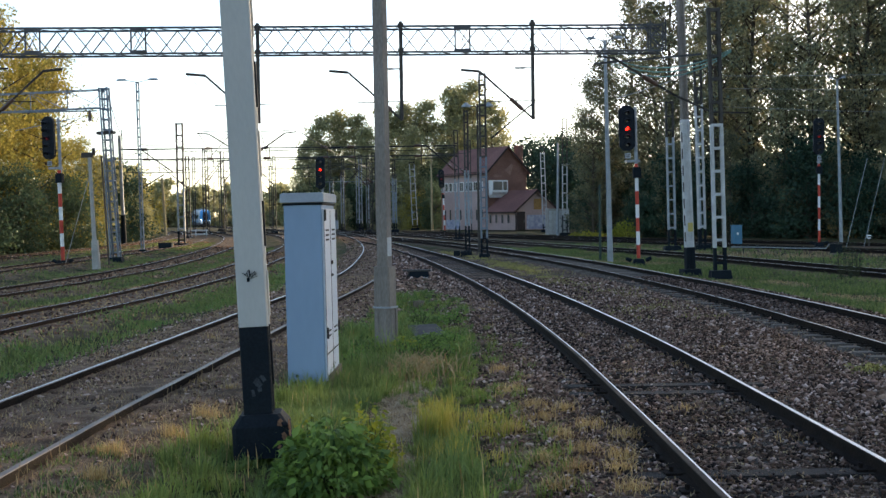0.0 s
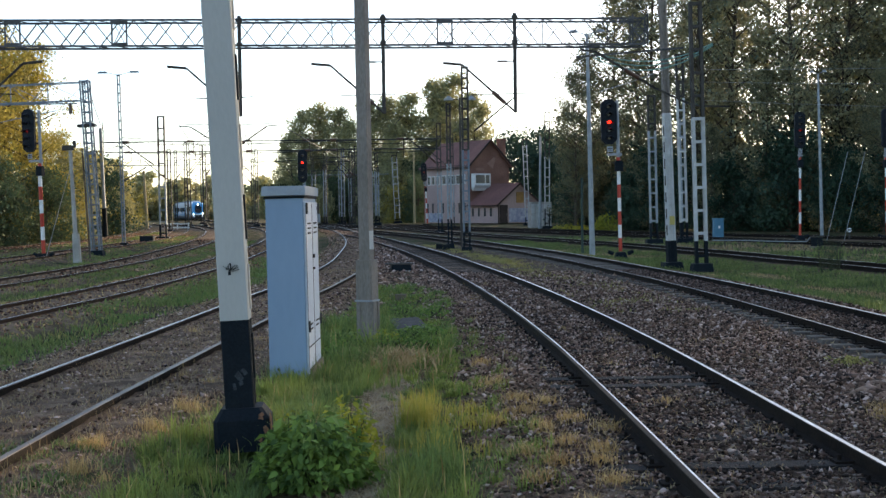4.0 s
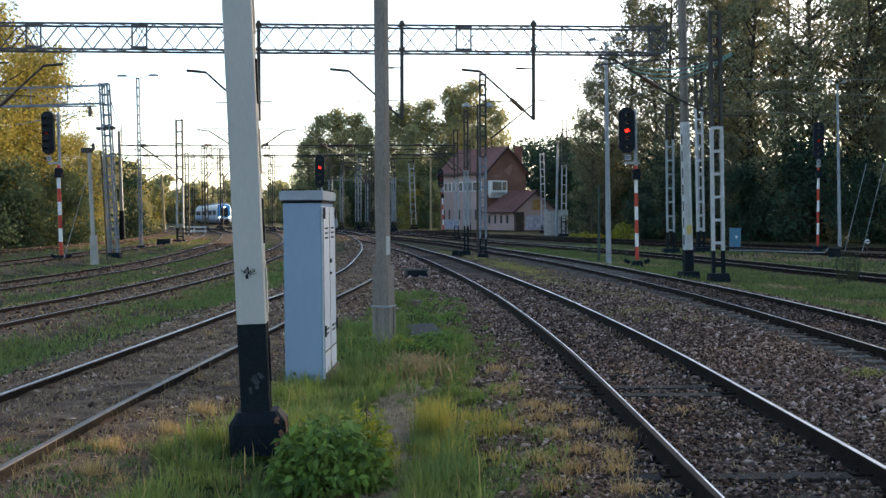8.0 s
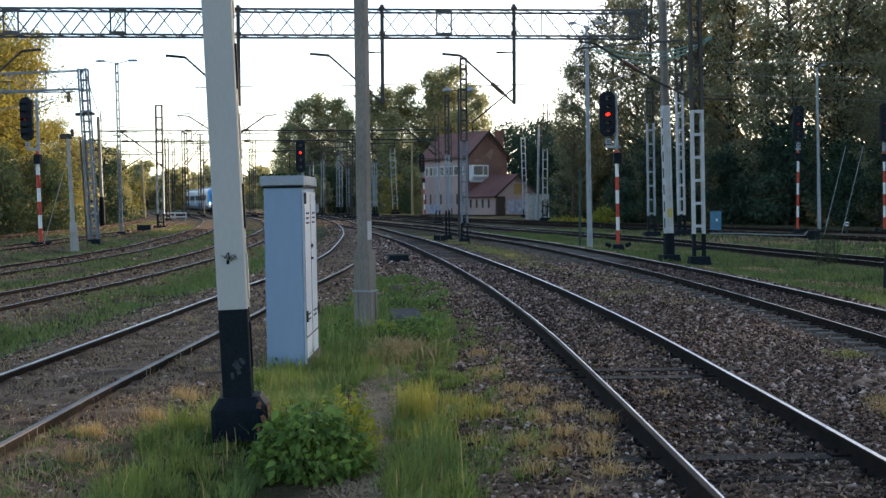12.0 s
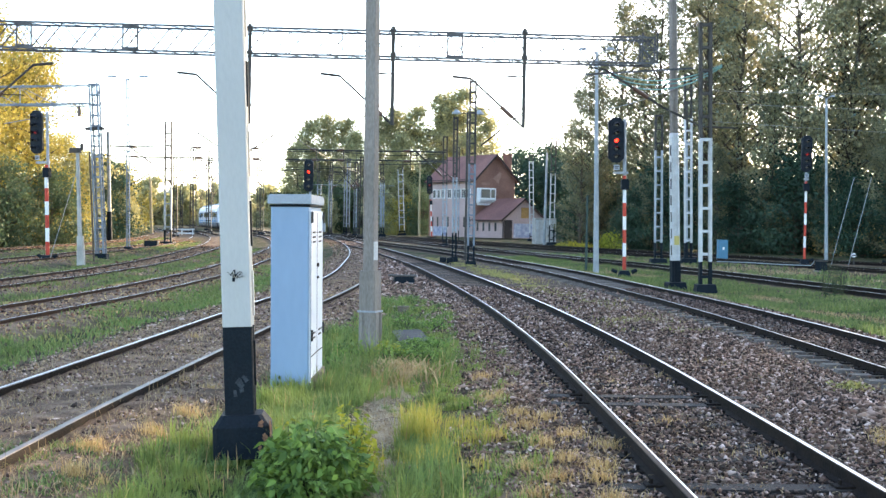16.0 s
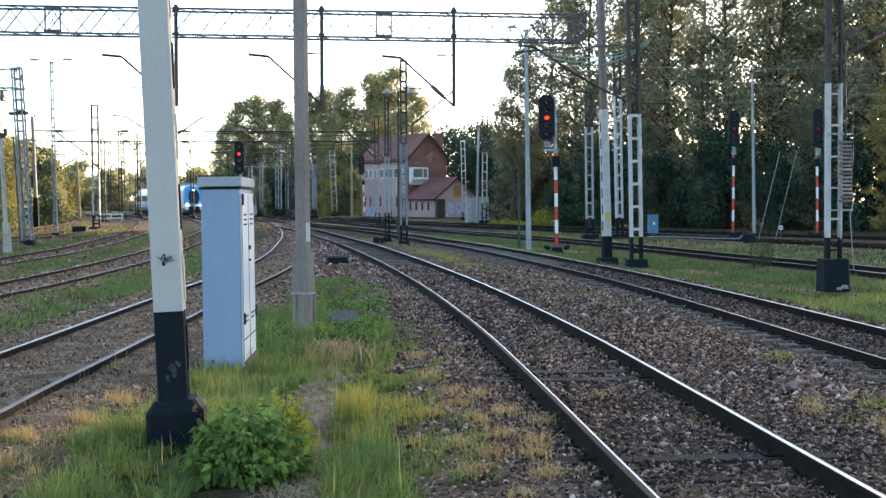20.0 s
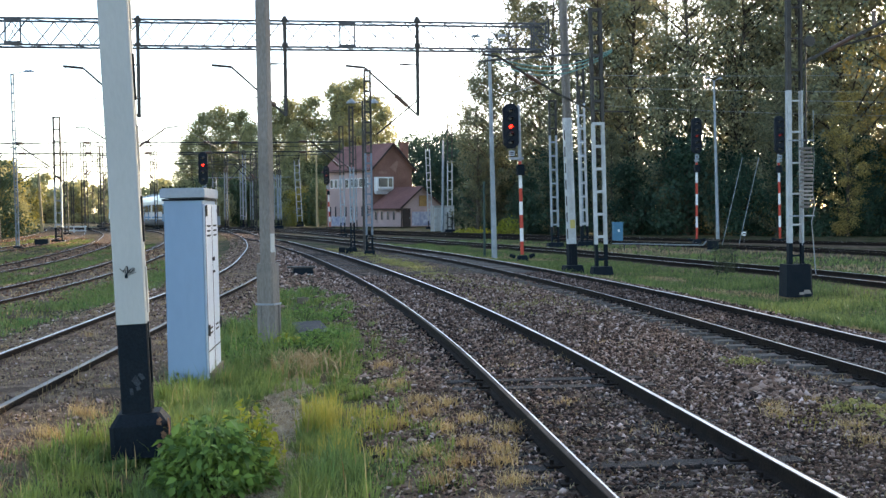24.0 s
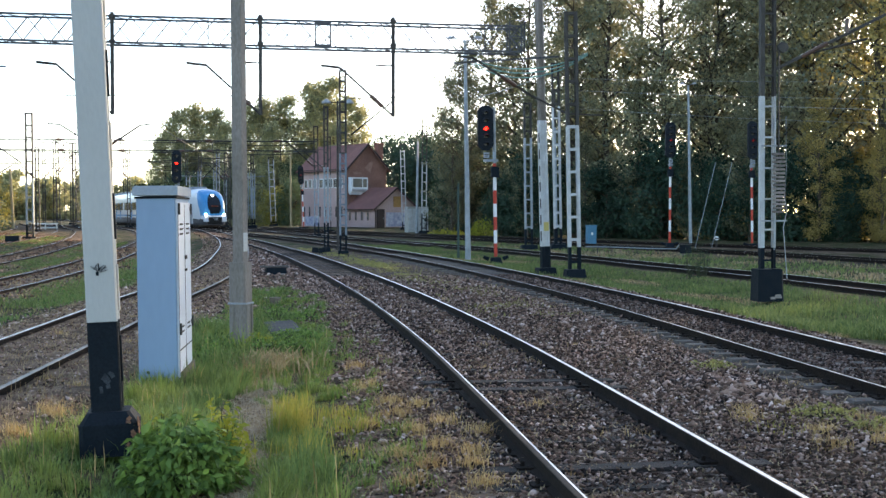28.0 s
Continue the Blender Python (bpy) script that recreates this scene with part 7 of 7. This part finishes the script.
    spots = [(1.09, 11.45), (1.07, 9.9), (0.81, 10.35), (1.41, 9.15), (1.43, 9.9), (0.97, 13.3), (0.64, 11.9), (1.69, 11.35), (1.41, 11.95), (4.43, 11.75), (4.67, 10.3), (5.38, 10.8), (5.1, 12.4), (4.9, 11.0), (5.2, 10.4), (4.6, 12.2), (5.6, 11.6), (0.85, 9.3), (1.2, 10.7), (1.0, 12.5), (0.8, 14.6), (1.25, 13.0), (0.75, 16.5), (1.5, 10.4), (-2.75, 9.6), (-2.9, 10.6), (-2.6, 11.6), (-2.5, 12.8)]
    for k in range(130):
        if k < len(spots):
            px, py = spots[k]
            n, r, h = 130, 0.075, 0.15
        else:
            py = 8.0 + 26 * rg.uniform() ** 1.5
            px = rg.choice([rg.normal(0.9, 0.35), rg.uniform(4.2, 6.0), rg.normal(3.3, 0.2), rg.normal(-2.6, 0.3), rg.uniform(1.9, 3.3), rg.uniform(-4.7, -3.4)], p=[0.4, 0.15, 0.08, 0.17, 0.08, 0.12])
            n, r, h = int(rg.uniform(18, 60)), rg.uniform(0.04, 0.1), rg.uniform(0.05, 0.13)
        cx.append(px + rg.normal(0, r, n)), cy.append(py + rg.normal(0, r, n)), hh.append(np.full(n, h))
    blades("dry_grass", "small tufts of dry straw-coloured grass on ballast", np.concatenate(cx), np.concatenate(cy), np.concatenate(hh), 0.007, "dry", 38, 1.1)
    rg = np.random.default_rng(39)
    n = 760
    blades("dry_heap", "heap of dead brown fern leaves", -0.44 + rg.normal(0, 0.27, n), 17.2 + rg.normal(0, 0.5, n), np.full(n, 0.26), 0.024, "fern", 40, 1.5)
    # straw trodden flat on the path and dead stems beside the siding
    n = 5200
    y = 8.5 + 9 * rg.uniform(0, 1, n)
    blades("straw", "straw and dead stems lying on a trodden path", -0.36 - 0.0095 * y + rg.normal(0, 0.17, n), y, np.full(n, 0.04), 0.009, "straw", 63, 4.5, 0.012)
    y = 8.5 + 9 * rg.uniform(0, 1, n)
    blades("straw", "brown leaves and twigs trodden into a path", -0.36 - 0.0095 * y + rg.normal(0, 0.19, n), y, np.full(n, 0.04), 0.011, "rust", 78, 3.0, 0.008)
    # low dark weeds at the foot of the siding
    wx, wy = rg.uniform(-4.4, -2.5, 150), 7.6 + 3.2 * rg.uniform(0, 1, 150)
    wx, wy = np.repeat(wx, 22) + rg.normal(0, 0.07, 3300), np.repeat(wy, 22) + rg.normal(0, 0.08, 3300)
    k = off_rails(wx, wy)
    blades("low_weeds", "low dark green weeds on bare soil beside the siding", wx[k], wy[k], np.full(k.sum(), 0.07), 0.012, "cool", 79, 1.3)
    n = 16000
    y = 8.0 + 34 * rg.uniform(0, 1, n) ** 1.6
    x = -4.2 + 0.02 * y + rg.uniform(-1.6, 1.9, n)
    k = off_rails(x, y)
    blades("dead_stems", "low brown dead grass and moss along the siding", x[k], y[k], np.full(k.sum(), 0.065), 0.010, "rust", 64, 1.6)
    k &= np.random.default_rng(58).uniform(0, 1, n) < 0.12
    blades("dead_stems", "straw-coloured dead grass along the siding", x[k] + 0.03, y[k] + 0.02, np.full(k.sum(), 0.08), 0.007, "fern", 59, 1.3)
    rg3 = np.random.default_rng(57)
    x, y = np.repeat(rg3.uniform(-3.3, -2.2, 60), 3) + rg3.normal(0, 0.04, 180), np.repeat(8.6 + 8 * rg3.uniform(0, 1, 60) ** 1.3, 3) + rg3.normal(0, 0.04, 180)
    k = off_rails(x, y)
    blades("dry_stalks", "thin reddish dry weed stalks beside the siding", x[k], y[k], np.full(k.sum(), 0.26), 0.006, "rust", 56, 0.4)
    n = 9000
    y = 38 + 80 * rg.uniform(0, 1, n) ** 1.3
    x = np.interp(y, *LINES["siding"].T[::-1]) + rg.uniform(-1.8, 1.8, n)
    k = off_rails(x, y, ("siding",), 0.1)
    x, y = x[k], y[k]
    stones("track_litter", "brown stones on the curving siding", x[::2], y[::2], ground_z(x[::2], y[::2]) + 0.01, 0.012 + 0.0003 * y[::2], 88)
    blades("dead_stems", "brown dead weeds on the curving siding", x[1::2], y[1::2], np.full(len(x[1::2]), 0.03), 0.05, "rust", 89, 1.2)
    # rusty litter and low weeds over the beds of the left tracks
    for q, (key, n, y0, y1) in enumerate((("left_two", 9000, 12, 70), ("left_three", 8000, 24, 85), ("left_four", 6000, 36, 100), ("left_five", 5000, 50, 110))):
        y = y0 + (y1 - y0) * rg.uniform(0, 1, n) ** 1.3
        x = np.interp(y, *LINES[key].T[::-1]) + rg.uniform(-1.7, 1.7, n)
        k = off_rails(x, y, (key,), 0.1)
        x, y = x[k], y[k]
        stones("track_litter", "rusty brown stones on a neglected track", x[::2], y[::2], ground_z(x[::2], y[::2]) + 0.01, 0.015 + 0.0004 * y[::2], 80 + q, "rusty_stone")
        blades("dead_stems", "brown weeds on a neglected track", x[1::2], y[1::2], np.full(len(x[1::2]), 0.05), 0.035, "rust" if q % 2 else "dry", 90 + q, 1.2)
    # dead leaves and litter on the ballast
    n = 6500
    x, y = scatter(n, 0.3, 6.4, 8.0, 30.0, 65, 1.6)
    k = off_rails(x, y)
    blades("leaf_litter", "scattered dead leaves and twigs on the ballast", x[k], y[k], np.full(k.sum(), 0.03), 0.016, "rust", 66, 2.2, 0.03)
    # strip beside the right track
    x, y = scatter(46000, 8.5, 13.2, 20.0, 75.0, 41, 1.4)
    c1, c2 = np.interp(y, *LINES["right"].T[::-1]), np.interp(y, *LINES["grass_side"].T[::-1])
    x = c1 + 1.6 + (c2 - c1 - 3.0) * np.random.default_rng(42).uniform(0, 1, len(x))
    keep = patchy(x, y, 43, 1.6, 0.16)
    blades("grass", "short green grass beside the right track", x[keep], y[keep], 0.07 + 0.16 * field(x[keep], y[keep], 67, 2.0), 0.018, "meadow", 44, 0.8)
    kd = ~keep | (np.random.default_rng(68).uniform(0, 1, len(x)) < 0.03)
    blades("dry_grass", "dry brown grass beside the right track", x[kd], y[kd], np.full(kd.sum(), 0.09), 0.014, "fern", 69, 1.2)
    y = 34 + 50 * np.random.default_rng(71).uniform(0, 1, 9000) ** 1.2
    c1, c2 = np.interp(y, *LINES["grass_side"].T[::-1]), np.interp(y, *LINES["wood_side"].T[::-1])
    x = c1 + 1.5 + (c2 - c1 - 3.0) * np.random.default_rng(72).uniform(0, 1, len(y))
    k = patchy(x, y, 73, 2.0, 0.35)
    blades("grass", "dull grass between the rusty tracks", x[k], y[k], np.full(k.sum(), 0.18), 0.04, "meadow", 74, 0.9)
    blades("dry_grass", "brown grass between the rusty tracks", x[~k], y[~k], np.full((~k).sum(), 0.15), 0.04, "rust", 75, 0.9)
    x2, y2 = scatter(9000, 0, 1, 24.0, 70.0, 45, 1.2)
    x2 = np.interp(y2, *LINES["near"].T[::-1]) + 2.25 + np.random.default_rng(46).normal(0, 0.45, len(x2))
    keep = patchy(x2, y2, 47, 1.3, 0.42)
    blades("sparse_grass", "sparse yellowish grass between two tracks", x2[keep], y2[keep], np.full(keep.sum(), 0.12), 0.022, "olive", 48, 0.8)
    # strips on the left
    for a, b, seed, n, y0, y1 in (("left_two", "siding", 51, 20000, 12, 60), ("left_three", "left_two", 54, 15000, 24, 80), ("left_four", "left_three", 57, 11000, 36, 95), ("left_five", "left_four", 60, 8000, 55, 110)):
        y = y0 + (y1 - y0) * np.random.default_rng(seed).uniform(0, 1, n) ** 1.3
        ca, cb = np.interp(y, *LINES[a].T[::-1]), np.interp(y, *LINES[b].T[::-1])
        u = np.random.default_rng(seed + 1).uniform(0, 1, n)
        if b == "siding":
            u = np.clip(np.random.default_rng(seed + 1).normal(0.40, 0.17, n), 0, 1)
        x = ca + 1.0 + np.clip(cb - ca - 2.2, 0.3, 9) * u
        keep = patchy(x, y, seed + 2, 1.6, 0.42)
        blades("grass", "patchy green grass between rusty tracks", x[keep], y[keep], np.full(keep.sum(), 0.13), 0.024, "meadow", seed, 0.9)
        k2 = ~keep & (np.random.default_rng(seed + 3).uniform(0, 1, n) < 0.2)
        blades("dry_grass", "dry grass along rusty tracks", x[k2], y[k2], np.full(k2.sum(), 0.10), 0.02, "olive", seed + 5, 1.0)


lawns()


# ---- leafy weeds ----
def herb(name, label, x, y, rad, h, leaves, size, seed, leaf="herb"):
    rg = np.random.default_rng(seed)
    t = thing(name, pose(x, y, float(ground_z(np.array([x]), np.array([y]))[0])), label, "plant")
    g = Geo()
    for k in range(22):
        a, r = rg.uniform(0, 6.283), rad * rg.uniform(0.2, 0.9)
        top = Vector((math.cos(a) * r, math.sin(a) * r, h * rg.uniform(0.6, 1.0) * math.sqrt(max(0.1, 1 - (r / rad) ** 2 * 0.7))))
        g.tube((top.x * 0.3, top.y * 0.3, 0), top, 0.006, 0.003, 4)
    part("stem", g, M["weed_stem"], t)["kind"] = "stuff"
    u = rg.uniform(0, 1, leaves)
    a = rg.uniform(0, 2 * math.pi, leaves)
    el = np.arcsin(rg.uniform(0.0, 1.0, leaves))
    lump = 1 + 0.22 * np.sin(3 * a + 9 * el) * np.sin(2.3 * a - 5 * el + 1.0)
    rr = rad * (0.5 + 0.5 * u ** 0.5) * lump
    c = np.stack([np.cos(a) * np.cos(el) * rr, np.sin(a) * np.cos(el) * rr, np.sin(el) * h * (0.55 + 0.45 * u ** 0.5) * lump + 0.03], -1)
    out = np.stack([np.cos(a), np.sin(a), np.zeros(leaves)], -1) + rg.normal(0, 0.7, (leaves, 3))
    out[:, 2] -= rg.uniform(0.1, 0.8, leaves)
    out /= np.linalg.norm(out, axis=1)[:, None]
    up = np.tile([0.0, 0.0, 1.0], (leaves, 1)) + rg.normal(0, 0.55, (leaves, 3))
    side = np.cross(out, up)
    side /= np.linalg.norm(side, axis=1)[:, None]
    nrm = np.cross(side, out)
    s = (size * rg.uniform(0.55, 1.3, leaves))[:, None]
    v = np.stack([c, c + out * s * 0.45 + side * s * 0.30 + nrm * s * 0.08, c + out * s * 0.45 - side * s * 0.30 + nrm * s * 0.08, c + out * s * 0.5, c + out * s * 1.1 - nrm * s * 0.12], 1)
    f = np.array([(0, 3, 1), (0, 2, 3), (1, 3, 4), (2, 4, 3)])[None] + 5 * np.arange(leaves)[:, None, None]
    part("foliage", big_mesh("foliage", v.reshape(-1, 3), f.reshape(-1, 3), LEAF[leaf]), None, t)


herb("leafy_weed", "dense bright green leafy weed in the grass", -0.92, 9.75, 0.45, 0.52, 2000, 0.088, 71)
herb("yellow_weed", "yellow-green weed shoots behind the leafy weed", -0.66, 10.35, 0.24, 0.58, 460, 0.065, 72, "herb_tip")
herb("yellow_weed", "yellow-green weed shoots behind the leafy weed", -1.12, 10.1, 0.14, 0.62, 70, 0.055, 73, "herb_tip")
herb("yellow_weed", "yellow-green weed by the mast foot", -0.62, 19.0, 0.3, 0.32, 260, 0.07, 74, "herb_tip")
for k, (x, y, r, h, n) in enumerate([(-0.35, 18.6, 0.25, 0.3, 160), (-0.62, 18.2, 0.2, 0.35, 120), (-0.1, 20.4, 0.3, 0.25, 150), (0.1, 18.9, 0.2, 0.2, 90), (-1.3, 17.6, 0.3, 0.3, 140), (-0.5, 25.0, 0.3, 0.3, 120), (5.3, 11.85, 0.3, 0.13, 110), (5.45, 11.0, 0.25, 0.13, 90), (5.47, 15.8, 0.25, 0.1, 80), (-0.25, 19.6, 0.3, 0.3, 200), (0.1, 20.2, 0.25, 0.25, 150), (0.15, 24.5, 0.3, 0.25, 160), (-1.2, 18.6, 0.3, 0.35, 200)]):
    herb("small_weed", "low yellowish leafy weed on the ballast" if x > 4 else "low green leafy weed", x, y, r, h, int(n * 2.2), 0.055, 80 + k, "olive" if x > 4 else "herb")
for k, (x, y, r, h) in enumerate([(12.45, 38.2, 0.3, 0.6), (12.8, 38.4, 0.3, 0.7), (13.1, 38.7, 0.25, 0.5)]):
    herb("dry_weed", "dark dried weed stalks", x, y, r, h * 2.0, 120, 0.05, 95 + k, "bush")
# sun patches at the wood's foot, put into yellow leaf colour
for k, (x, y, r, h, n) in enumerate([(14.2, 100.5, 0.8, 1.0, 420), (15.0, 100.2, 1.0, 1.5, 650), (14.7, 100.8, 0.8, 1.3, 380), (11.4, 104, 0.8, 0.5, 220), (12.3, 105, 1.0, 0.6, 260), (13.3, 106, 0.8, 0.5, 220)]):
    herb("sun_yellow_bush", "low bush before the wood, bright yellow standing for a sunlit spot", x, y, r, h, n, 0.16, 120 + k, "herb_tip")


# ---- what moves: the train rolls in along the curve and slows down ----
def motions():
    times = np.arange(0, 28.01, 0.5)
    for k, car in enumerate(CARS):
        rows = []
        for t in times:
            s = front_s(t) + k * CAR_L
            if k < len(CARS) - 1:
                p, q = path_at(s + 2.5), path_at(s + CAR_L - 2.5)
                a = math.atan2(q[1] - p[1], q[0] - p[0])
                o = (p[0] - 2.5 * math.cos(a), p[1] - 2.5 * math.sin(a))
            else:
                p, q = path_at(s + CAR_L - 2.5), path_at(s + 2.5)
                a = math.atan2(q[1] - p[1], q[0] - p[0])
                o = (p[0] - 2.5 * math.cos(a), p[1] - 2.5 * math.sin(a))
            rows.append((float(t), pose(o[0], o[1], p[2], 0, 0, math.degrees(a) - 90)))
        walk(car, rows)


motions()
